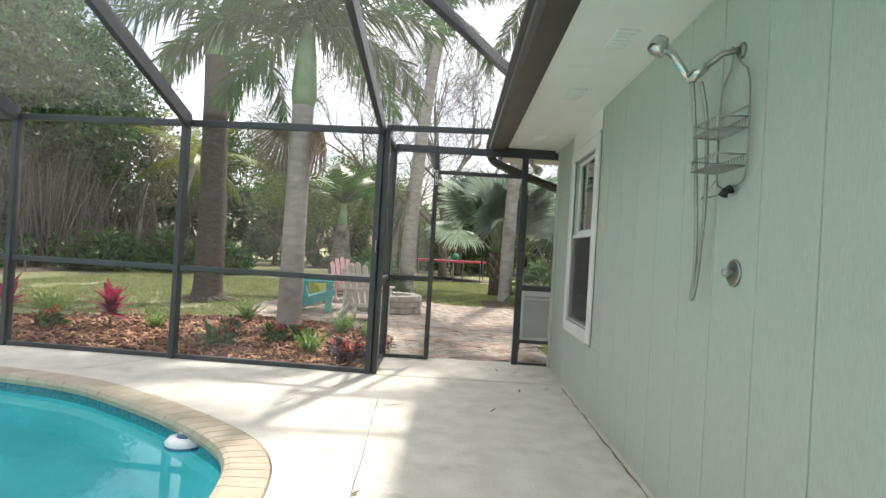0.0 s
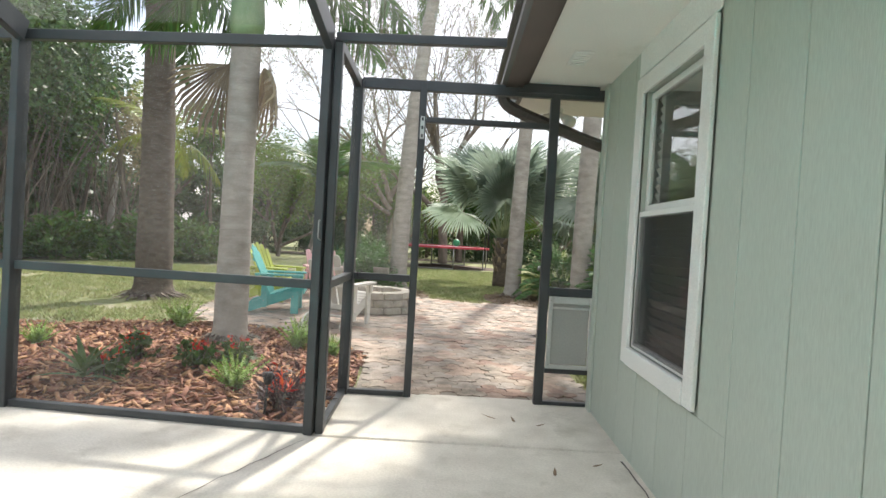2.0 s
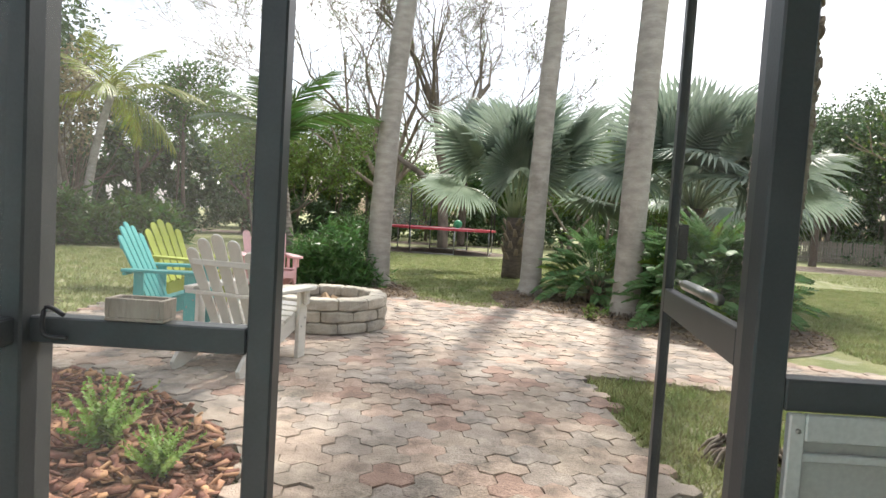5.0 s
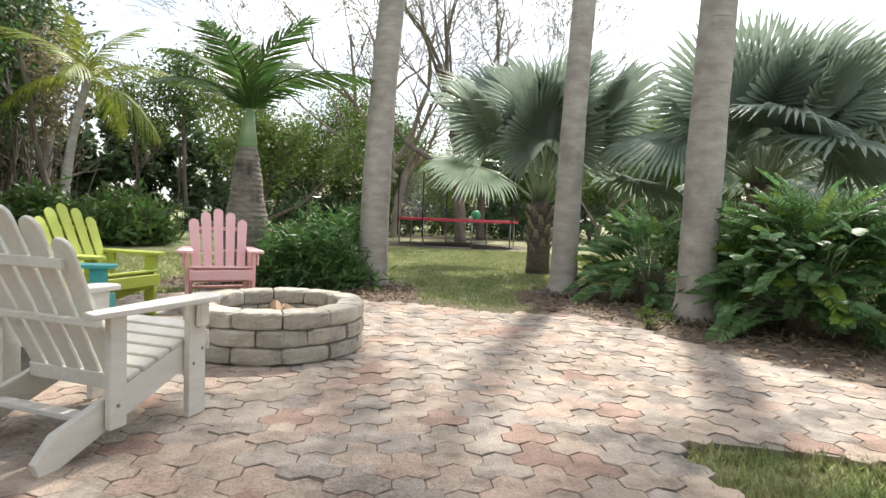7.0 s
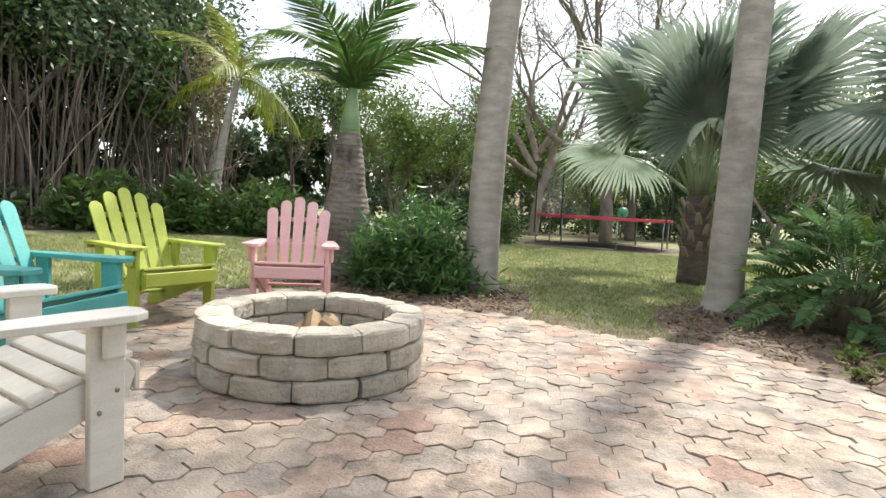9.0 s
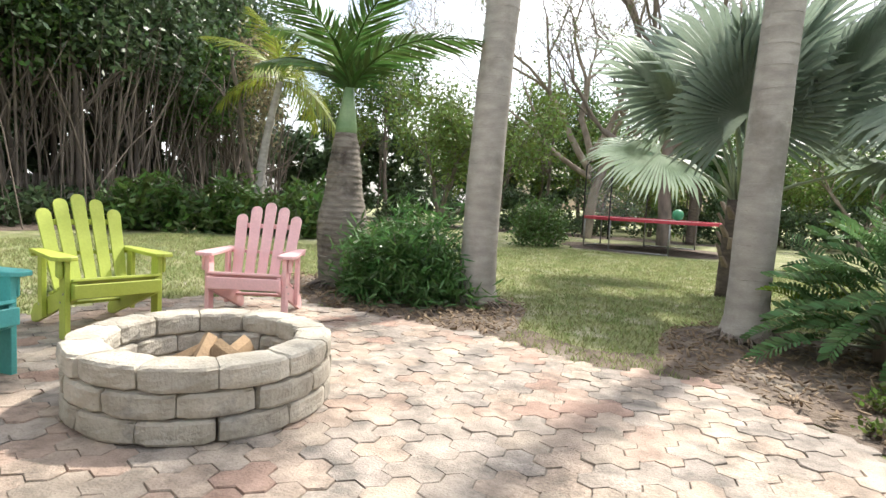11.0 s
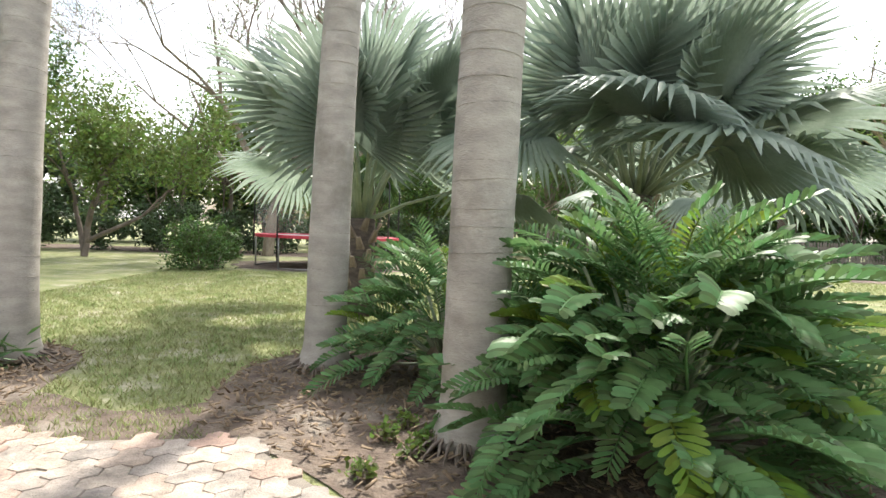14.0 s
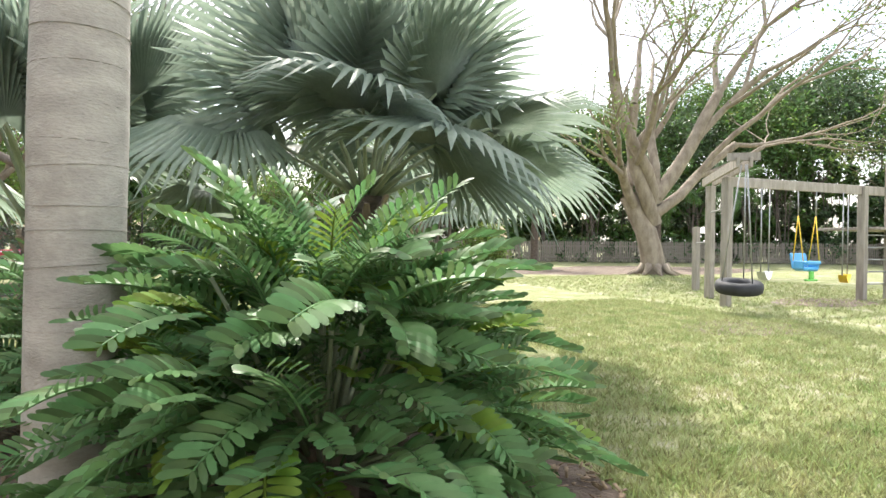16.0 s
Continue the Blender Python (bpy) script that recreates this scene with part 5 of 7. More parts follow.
def rosette(name, x, y, count, L, W, material, label, category, seed, el=(25, 85), z0=0.0, material2=None):
    g = random.Random(seed)
    o = thing(name, pose(x, y, -0.01), label, category)
    tube("stem", [(0, 0, 0), (0, 0, z0 + 0.03)], [0.02, 0.014], M_bark_dark, o, 6)
    for i in range(count):
        az = 137.5 * i
        e = el[1] - (el[1] - el[0]) * i / count
        v, f = strip_leaf(Vector((0, 0, 0)), Vector((1, 0, 0)), Vector((0, 1, 0)), L * g.uniform(0.75, 1.1), W, 0.25, 5)
        v = [Vector((q.x, q.y, q.z + abs(q.y) * 0.5)) for q in v]
        ob = link_mesh("leaf", raw("leaf", v, f), (material2 if material2 and i % 3 == 2 else material), o)
        ob.matrix_basis = pose(0, 0, z0 + 0.05 + 0.004 * (count - i), 0, 0, az) @ pose(0, 0, 0, 0, -e, 0)
    return o


rosette("ti_plant", -3.97, 6.85, 28, 0.36, 0.11, M_crimson, "crimson-leaved ti plant in the mulch bed", "plant", 1, (2, 76), 0.10)
rosette("ti_plant", -5.35, 7.0, 18, 0.38, 0.1, M_crimson, "crimson-leaved ti plant at the end of the bed", "plant", 2, (15, 80), 0.1)
rosette("bromeliad", -2.35, 5.85, 14, 0.30, 0.05, M_leaf, "dark green strap-leaved plant with tan tips in the mulch", "plant", 3, (10, 70))
for k, (x_, y_) in enumerate(((-2.3, 6.1), (-1.85, 6.55), (-1.62, 6.75), (-2.45, 6.7), (-4.6, 6.7))):
    o = mound("flowering_plant", x_, y_, 0.13, 0.13, 0.2, 260, 0.07, M_leaf, "small green plant with red flowers in the mulch", "flower", 40 + k, 0.5, 14, 0.03, group="red-flowered plants")
    v, f = leaf_cloud([(0.05, 0, 0.2), (-0.06, 0.04, 0.17), (0.0, -0.07, 0.15)], 0.018, 40, 0.035, 0, 0.7, 0, 50 + k)
    link_mesh("flowers", fast_mesh("flowers", v, f, M_redflower), None, o, "red flowers")
for k, (x_, y_) in enumerate(((-0.88, 5.55), (-0.75, 5.75), (-1.0, 5.85))):
    o = mound("croton", x_, y_, 0.11, 0.11, 0.16, 200, 0.08, M_purple, "dark purple-leaved croton with orange-red new leaves", "plant", 60 + k, 0.3, 14, 0.035, group="crotons")
    v, f = leaf_cloud([(0.03, 0, 0.15), (-0.05, 0.03, 0.13), (0, -0.05, 0.13)], 0.025, 34, 0.065, 0, 0.2, -0.6, 70 + k)
    link_mesh("new_leaves", fast_mesh("new_leaves", v, f, M_redflower), None, o, "orange-red leaves")
sp = thing("spike_light", pose(-0.95, 5.42, 0), "small dark garden spike light in the mulch", "garden light")
tube("stake", [(0, 0, -0.02), (0.01, 0, 0.2)], 0.008, M_rubber, sp, 6)
tube("lamp_head", [(0.01, 0, 0.2), (0.012, 0, 0.24), (0.012, 0, 0.27)], [0.02, 0.03, 0.034], M_rubber, sp, 10)


def chips(poly, count, seed, size=(0.075, 0.03, 0.008)):
    g = np.random.default_rng(seed)
    xs_, ys_ = [p[0] for p in poly], [p[1] for p in poly]
    pts = []
    while len(pts) < count:
        x_, y_ = g.uniform(max(min(xs_), -5.5), max(xs_)), g.uniform(min(ys_), max(ys_))
        if inside(x_, y_, poly):
            pts.append((x_, y_))
    cube = np.array([(sx, sy, sz) for sx in (-.5, .5) for sy in (-.5, .5) for sz in (-.5, .5)])
    cf = np.array([(0, 1, 3, 2), (4, 6, 7, 5), (0, 4, 5, 1), (2, 3, 7, 6), (0, 2, 6, 4), (1, 5, 7, 3)])
    V, F = [], []
    for i, (x_, y_) in enumerate(pts):
        m = np.array(Euler((g.normal(0, 0.35), g.normal(0, 0.35), g.uniform(0, 6.3))).to_matrix())
        s = np.array(size) * g.uniform(0.5, 1.5, 3)
        c = cube.copy()
        c[:, 1] *= np.where(c[:, 0] > 0, g.uniform(0.4, 1), 1)
        V.append((c * s) @ m.T + (x_, y_, g.uniform(-0.004, 0.022)))
        F.append(cf + 8 * i)
    return np.concatenate(V), np.concatenate(F)


v, f = chips(BED, 5200, 3)
tagged(link_mesh("bark_mulch", fast_mesh("bark_mulch", v, f, M_chip), None), "loose red-brown bark chips covering the bed", "mulch", kind="stuff")
LIT2 = [tuple(p) for p in spline(LITTER, 4)]
LIT3 = [tuple(p) for p in spline(LITTER_W, 4)]
v, f = merge([chips(LIT2, 2600, 4, (0.05, 0.018, 0.004)), chips(LIT3, 1500, 5, (0.05, 0.018, 0.004))])
tagged(link_mesh("fallen_leaves", fast_mesh("fallen_leaves", v, f, M_dead), None), "dry brown leaf scraps and twigs on bare soil", "leaf litter", kind="stuff")

# ---- grass ----


def grass(name, regions, seed, label):
    g = np.random.default_rng(seed)
    V = []
    for (x0, x1, y0, y1, n, h, skip) in regions:
        tx, ty = g.uniform(x0, x1, n), g.uniform(y0, y1, n)
        keep = np.array([not any(inside(a, b, s) for s in skip) and (noise.noise((a * 0.55, b * 0.55, 0)) + 0.35 * noise.noise((a * 2.1, b * 2.1, 5)) > -0.6) for a, b in zip(tx, ty)])
        tx, ty = tx[keep], ty[keep]
        for _ in range(4):
            m = len(tx)
            px, py = tx + g.normal(0, 0.025, m), ty + g.normal(0, 0.025, m)
            a = g.uniform(0, 6.28, m)
            hh = h * g.uniform(0.5, 1.3, m)
            lx, ly = g.normal(0, 0.6, m) * hh, g.normal(0, 0.6, m) * hh
            w = 0.0045 + hh * 0.03
            V.append(np.stack([np.stack([px - np.cos(a) * w, py - np.sin(a) * w, np.full(m, -0.034)], 1), np.stack([px + np.cos(a) * w, py + np.sin(a) * w, np.full(m, -0.034)], 1), np.stack([px + lx, py + ly, -0.034 + hh], 1)], 1).reshape(-1, 3))
    V = np.concatenate(V)
    o = link_mesh(name, fast_mesh(name, V, np.arange(len(V)).reshape(-1, 3), M_grassblade), None)
    return tagged(o, label, "grass", kind="stuff")


grass("grass", [(4.0, 11.5, 11.0, 19.0, 34000, 0.042, [LIT2]), (-3.2, 4.2, 12.35, 23.0, 24000, 0.042, [PATIO, LIT2, LIT3]), (1.36, 4.0, 6.3, 9.2, 6500, 0.05, [PATIO]), (-9.5, -2.6, 8.3, 18.0, 16000, 0.055, [PATIO, BED, LIT3]), (4.5, 8.5, 9.8, 12.0, 7000, 0.05, [PATIO, LIT2]), (11.5, 20, 13, 26, 9000, 0.06, [])], 2, "short patchy green lawn grass with dry blades")
for k, (x_, y_) in enumerate(((2.2, 12.45), (2.32, 12.2), (2.42, 12.35), (2.1, 11.95), (2.3, 12.65))):
    mound("weed", x_, y_, 0.07, 0.07, 0.05, 90, 0.04, M_leaf_light, "small bright green weed in bare soil", "weed", 80 + k, 0.6, 8, 0.02, group="weeds")

# ---- trees ----


def grow(limbs, p, d, L, r, depth, g, spread=0.55, taper=0.68, up=0.12, kids=(2, 3), minr=0.0, segs=4):
    """Limbs of a tree: a list of (points, radii), branching at their ends and along them."""
    pts, rad = [Vector(p)], [r]
    q, v = Vector(p), Vector(d).normalized()
    for i in range(segs):
        v = (v + Vector((g.gauss(0, 0.13), g.gauss(0, 0.13), g.gauss(0, 0.1) + up * 0.4))).normalized()
        q = q + v * (L / segs)
        pts.append(q.copy())
        rad.append(r * (1 - (1 - taper) * (i + 1) / segs))
    limbs.append((pts, rad, depth))
    if depth <= 0 or r * taper < minr:
        return
    for k in range(g.randint(*kids)):
        j = segs if k == 0 else g.randint(max(1, segs - 2), segs)
        axis = Vector((g.gauss(0, 1), g.gauss(0, 1), g.gauss(0, 0.6)))
        nd = (v + axis.normalized() * spread * g.uniform(0.6, 1.3) + Vector((0, 0, up))).normalized()
        grow(limbs, pts[j], nd, L * g.uniform(0.62, 0.86), max(0.0105, rad[j] * g.uniform(0.6, 0.78)), depth - 1, g, spread, taper, up, kids, minr, segs)


def limb_mesh(name, limbs, keep, material, sides=6):
    vf = []
    for pts, rad, depth in limbs:
        if keep(depth):
            v, f = tube_data(pts, rad, sides if rad[0] > 0.02 else 3, False)
            vf.append(([tuple(q) for q in v], f))
    v, f = merge(vf)
    me = fast_mesh(name, v, f, material)
    me.shade_smooth()
    return me


def branching(name, x, y, start, label, depth, seed, bark, leaf, leaves, size, L=2.2, r=0.16, spread=0.55, up=0.12, kids=(2, 3), leafspread=0.3, aspect=0.45, rot=0):
    """A tree whose main limbs start as given: rows of base height, direction, length and radius."""
    g = random.Random(seed)
    t = thing(name, pose(x, y, -0.03, 0, 0, rot), label, "tree")
    limbs = []
    for z, d, ll, rr in start:
        grow(limbs, (0, 0, z), d, ll, rr, depth, g, spread, 0.7, up, kids)
    link_mesh("trunk", limb_mesh("trunk", limbs, lambda k: k == depth, bark, 12), None, t)
    for one in limbs:
        if one[2] == depth - 1:
            link_mesh("branch", limb_mesh("branch", [one], lambda k: True, bark, 8), None, t)
    tagged(link_mesh("twig_mass", limb_mesh("twig_mass", limbs, lambda k: k < depth - 1, bark, 5), None, t), kind="stuff")
    if leaves:
        ends = [tuple(p) for pts, rad, k in limbs if k <= 1 for p in pts[1:]]
        v, f = leaf_cloud(ends, leafspread, leaves, size, 0.2, aspect, 0.25, seed)
        link_mesh("leaves", fast_mesh("leaves", v, f, leaf), None, t)
    return t


# wispy bare tree and its neighbours at the back
branching("bare_tree", -2.6, 29.5, [(0, (0.05, 0, 1), 3.4, 0.2), (2.4, (-0.75, 0, 1), 3.4, 0.13), (2.8, (-0.25, 0.1, 1), 3.6, 0.13), (3.1, (0.45, 0.2, 1), 3.4, 0.13), (2.2, (-1.1, 0.1, 0.8), 3.2, 0.1)], "nearly leafless wispy tree with a haze of thin pale twigs", 7, 4, M_bark, M_leaf_light, 9000, 0.085, spread=0.62, up=0.05, kids=(2, 3), leafspread=0.2)
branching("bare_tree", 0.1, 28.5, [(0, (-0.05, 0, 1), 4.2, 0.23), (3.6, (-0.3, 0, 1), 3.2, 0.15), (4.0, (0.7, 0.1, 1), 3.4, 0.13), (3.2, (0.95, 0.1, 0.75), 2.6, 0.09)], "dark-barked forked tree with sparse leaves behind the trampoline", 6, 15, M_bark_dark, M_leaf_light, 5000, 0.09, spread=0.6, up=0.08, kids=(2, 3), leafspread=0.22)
branching("small_tree", -7.0, 26.2, [(0, (0.15, 0, 1), 1.6, 0.10), (0.1, (-0.35, 0.1, 1), 1.7, 0.08), (0.4, (0.9, 0, 0.5), 1.8, 0.07)], "small open tree with light green leaves at the lawn's edge", 4, 7, M_bark_dark, M_leaf_light, 7000, 0.15, spread=0.55)
branching("small_tree", 6.4, 33.0, [(0, (0.1, 0, 1), 1.2, 0.12), (0.6, (-0.6, 0, 1), 1.6, 0.08), (0.7, (0.7, 0, 1), 1.6, 0.08)], "small forked tree before the dark hedge", 4, 9, M_bark, M_leaf, 4000, 0.15)
# big pale multi-trunked tree by the swing
branching("oak_tree", 19.1, 25.8, [(0, (0.05, 0, 1), 3.2, 0.46), (1.9, (-0.62, 0.2, 1), 4.6, 0.27), (2.7, (-0.28, -0.1, 1), 5.2, 0.24), (2.9, (0.62, 0.0, 0.85), 5.0, 0.28), (2.3, (1.05, -0.35, 0.72), 5.0, 0.22), (3.0, (0.15, 0.3, 1), 4.6, 0.2)], "large spreading tree with pale bark, many trunks and sparse leaves", 4, 12, M_bark, M_leaf_light, 9000, 0.13, spread=0.62, up=0.02, leafspread=0.45)
for k in range(9):
    a = k * 0.7
    tube("root", [(0.4 * math.cos(a), 0.4 * math.sin(a), 0.35), (0.62 * math.cos(a), 0.62 * math.sin(a), 0.12), (1.0 * math.cos(a), 1.0 * math.sin(a), 0.0)], [0.16, 0.1, 0.03], M_bark, bpy.data.objects["oak_tree"], 7)


def crown_mesh(seed, rx, ry, rz, count, size, material, clusters=70, spread=0.34):
    c = crown_centres(clusters, rx, ry, rz, seed, 0.35)
    v, f = leaf_cloud(c, spread, count, size, 0.2, 0.45, 0.25, seed)
    return fast_mesh("crown", v, f, material)


WOOD_DARK = [crown_mesh(s, 1.9, 1.9, 2.3, 6500, 0.17, M_leaf_dark) for s in (1, 2, 3)]
WOOD_MID = [crown_mesh(s + 10, 1.8, 1.8, 2.1, 5500, 0.16, M_leaf) for s in (1, 2, 3)]
WOOD_LIGHT = [crown_mesh(s + 20, 1.7, 1.7, 1.9, 4200, 0.16, M_leaf_light, 60, 0.4) for s in (1, 2)]
WOOD_TAN = [crown_mesh(30, 0.8, 0.8, 2.2, 1500, 0.17, M_leaf_brown, 40, 0.3)]


def stem_mesh(seed, h, r, lean):
    g = random.Random(seed)
    limbs = []
    pts = [Vector((0, 0, 0))]
    d = Vector((g.uniform(-lean, lean), g.uniform(-lean, lean), 1))
    for i in range(7):
        d = (d + Vector((g.gauss(0, 0.08), g.gauss(0, 0.08), 0.05))).normalized()
        pts.append(pts[-1] + d * (h / 7))
    limbs.append((pts, [r * (1 - 0.09 * i) for i in range(8)], 1))
    for k in range(6):
        j = g.randint(2, 6)
        grow(limbs, pts[j], (g.gauss(0, 0.6), g.gauss(0, 0.6), 0.7), h * 0.2, r * 0.45, 1, g)
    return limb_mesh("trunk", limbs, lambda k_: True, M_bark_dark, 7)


STEMS = [stem_mesh(s, 4.6, 0.10, 0.2) for s in range(4)]
THIN = [stem_mesh(s + 9, 4.2, 0.035, 0.25) for s in range(4)]


def wood_tree(x, y, top, meshes, label, seed, s=1.0, stems=1, group="woodland trees"):
    g = random.Random(seed)
    t = thing("tree", pose(x, y, -0.03, 0, 0, g.uniform(0, 360)), label, "tree", group)
    for k in range(stems):
        o = link_mesh("trunk", (STEMS if k == 0 else THIN)[(seed + k) % 4], None, t)
        o.matrix_basis = pose(g.uniform(-0.5, 0.5) if k else 0, g.uniform(-0.5, 0.5) if k else 0, 0, 0, 0, g.uniform(0, 360)) @ Matrix.Diagonal((1, 1, top / 5.5, 1))
    o = link_mesh("crown", meshes[seed % len(meshes)], None, t)
    o.matrix_basis = pose(0, 0, top - 1.9 * s) @ Matrix.Diagonal((s, s, s, 1))
    return t


k = 0
# dark thicket along the garden's side
for row in range(3):
    for j in range(11):
        x_ = -12.6 - row * 2.2 - 0.10 * j + random.uniform(-0.5, 0.5)
        y_ = 4.5 + j * 1.95 + random.uniform(-0.6, 0.6)
        wood_tree(x_, y_, 7.2 + row * 2.4 + random.uniform(-0.8, 0.8), WOOD_DARK if (j + row) % 3 else WOOD_MID, "dark leafy woodland tree with thin bare stems", k, 1.1 + 0.25 * row, 5)
        k += 1
for x_, y_, h_ in ((-10.6, 21.4, 5.4), (-12.0, 11.0, 6.4)):
    wood_tree(x_, y_, h_, WOOD_TAN, "slender tree with dry tan and green leaves", k, 0.8, 2)
    k += 1
g_ = random.Random(77)
canes = []
for j in range(340):
    y_ = g_.uniform(3.0, 26.0)
    x_ = -12.0 - 0.06 * y_ + g_.gauss(0, 0.7)
    h_ = g_.uniform(2.6, 5.6)
    lx, ly = g_.gauss(0, 0.8), g_.gauss(0, 1.0)
    r_ = g_.choice((0.010, 0.013, 0.016, 0.022, 0.035))
    v, f = tube_data([(x_, y_, -0.05), (x_ + lx * 0.25, y_ + ly * 0.25, h_ * 0.35), (x_ + lx * 0.6, y_ + ly * 0.6, h_ * 0.7), (x_ + lx, y_ + ly, h_)], [r_, r_ * 0.95, r_ * 0.8, r_ * 0.5], 5, False)
    canes.append(([tuple(q) for q in v], f))
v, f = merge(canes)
# the thicket's own shade is part of these stems' darker colour
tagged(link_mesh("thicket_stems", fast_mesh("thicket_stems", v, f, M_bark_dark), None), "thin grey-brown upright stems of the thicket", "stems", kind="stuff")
# back of the garden
for j in range(17):
    x_ = -13 + j * 1.75 + random.uniform(-0.5, 0.5)
    y_ = 33.5 + random.uniform(-0.8, 1.5) - (0.35 * max(0, -4 - x_))
    hh = 5.6 + 1.0 * math.sin(j * 1.7) + (1.2 if x_ < -5 else 0) - (1.0 if -1 < x_ < 8 else 0)
    wood_tree(x_, y_, hh, (WOOD_LIGHT, WOOD_MID, WOOD_LIGHT, WOOD_LIGHT)[j % 4], "leafy tree in the hedge line behind the lawn", k, 0.95, 2)
    k += 1
for j in range(9):
    wood_tree(-14 + j * 3.3, 39 + random.uniform(-1, 1), 5.6 + random.uniform(-0.8, 1.4) - (1.3 if 3 < j < 8 else 0), (WOOD_LIGHT, WOOD_MID)[j % 2], "distant leafy tree behind the garden", k, 1.25, 1, "distant trees")
    k += 1
# right-hand wood behind the picket fence
for row in range(2):
    for j in range(12):
        u = j / 11
        x_ = 13 + 31 * u + row * 1.5 + random.uniform(-0.7, 0.7)
        y_ = 45.5 - 14 * u + row * 2.5 + random.uniform(-0.7, 0.7)
        wood_tree(x_, y_, 6.8 + row * 1.9 + 5.6 * u + random.uniform(-0.7, 0.7), (WOOD_MID, WOOD_DARK, WOOD_MID)[(j + row) % 3], "dense dark tree behind the picket fence", k, 1.6, 5)
        k += 1
for j in range(6):
    wood_tree(40 + random.uniform(-1, 1), 27 - j * 4.5, 7.5, WOOD_DARK, "dense dark tree at the garden's side", k, 1.4, 3)
    k += 1


def hedge(name, pts, h, thick, count, size, material, label, seed):
    g = np.random.default_rng(seed)
    c = []
    for a, b in zip(pts, pts[1:]):
        L = math.hypot(b[0] - a[0], b[1] - a[1])
        for i in range(int(L * 9)):
            t = g.random()
            top = h * (0.75 + 0.35 * noise.noise((a[0] + t * 3, a[1] + i * 0.13, seed)))
            c.append((a[0] + (b[0] - a[0]) * t + g.normal(0, thick), a[1] + (b[1] - a[1]) * t + g.normal(0, thick), g.uniform(0.05, 1) ** 0.8 * top))
    v, f = leaf_cloud(c, 0.16, count, size, 0.1, 0.5, 0.1, seed)
    v[:, 2] = np.maximum(v[:, 2], -0.03)
    tagged(link_mesh(name, fast_mesh(name, v, f, material), None), label, "hedge", kind="stuff")


hedge("hedge", [(-11, 28.5), (-6, 30.5), (0, 32.0), (7, 33.5), (14, 37.5)], 1.9, 0.35, 26000, 0.14, M_leaf_dark, "dark green clipped hedge along the back of the lawn", 1)
hedge("undergrowth", [(-12.6, 3), (-12.9, 12), (-13.2, 22), (-11, 27.5)], 1.0, 0.7, 12000, 0.18, M_leaf_dark, "low dark undergrowth at the foot of the wood", 2)
hedge("undergrowth", [(-17.5, 0), (-19, 14), (-18, 30), (-10, 40), (2, 43), (14, 48), (30, 44), (46, 30), (46, 0)], 5.6, 1.2, 62000, 0.42, M_leaf_dark, "dense dark green woodland mass closing the garden", 3)
hedge("woodland", [(-16.5, 0), (-17.8, 14), (-17, 30), (-13, 36)], 7.0, 0.9, 30000, 0.36, M_leaf_dark, "dense dark foliage of the wood beside the garden", 6)
hedge("woodland", [(14, 47), (30, 41), (46, 31)], 9.8, 1.2, 34000, 0.42, M_leaf, "dense green foliage of the wood behind the fence", 7)
hedge("undergrowth", [(13, 43.5), (28, 36.6), (43, 29.8)], 1.5, 0.5, 9000, 0.22, M_leaf_dark, "tangled undergrowth behind the picket fence", 4)

# coconut and cabbage palms in the distance
for x_, y_, h_, n_ in ((-9.6, 20.2, 3.9, 9), (-13.0, 24.0, 5.2, 9)):
    p = thing("coconut_palm", pose(0, 0, 0), "yellow-green feather palm at the wood's edge", "palm", "yellow-green palms")
    trunk_tube("trunk", x_, y_, h_, ((0, 0.16), (0.2, 0.12), (1, 0.09)), M_trunk_grey, p, 0.12, (0.5, 0.2), 10, 0.12)
    crown(p, COCO, (x_ + 0.5, y_ + 0.2, h_), n_, -20, 80, int(h_ * 3), 0.9)
p = thing("cabbage_palm", pose(0, 0, 0), "green fan palm before the back hedge", "palm")
GREENFAN = fan_leaf("fan_blade", 0.75, 26, 230, 0.6, 4, M_frond_dark, 0.3, 0.6, 0.45, 0.3)
trunk_tube("trunk", 0.9, 30.5, 3.1, ((0, 0.18), (1, 0.15)), M_trunk_dark, p, 0.1, (0, 0), 10, 0.1)
crown(p, [GREENFAN], (0.9, 30.5, 3.1), 20, -45, 85, 3, 1.0, 30)
for x_, y_ in ((17.5, 31.5), (24.5, 31.0), (29.0, 30.5)):
    p = thing("wood_palm", pose(0, 0, 0), "palm with a skirt of hanging fronds before the wood", "palm", "palms by the fence")
    trunk_tube("trunk", x_, y_, 4.2, ((0, 0.17), (1, 0.13)), M_trunk_dark, p, 0.1, (0.1, 0), 10, 0.12)
    crown(p, FOX, (x_ + 0.1, y_, 4.2), 11, -70, 75, int(x_), 0.9)

# ---- fences ----


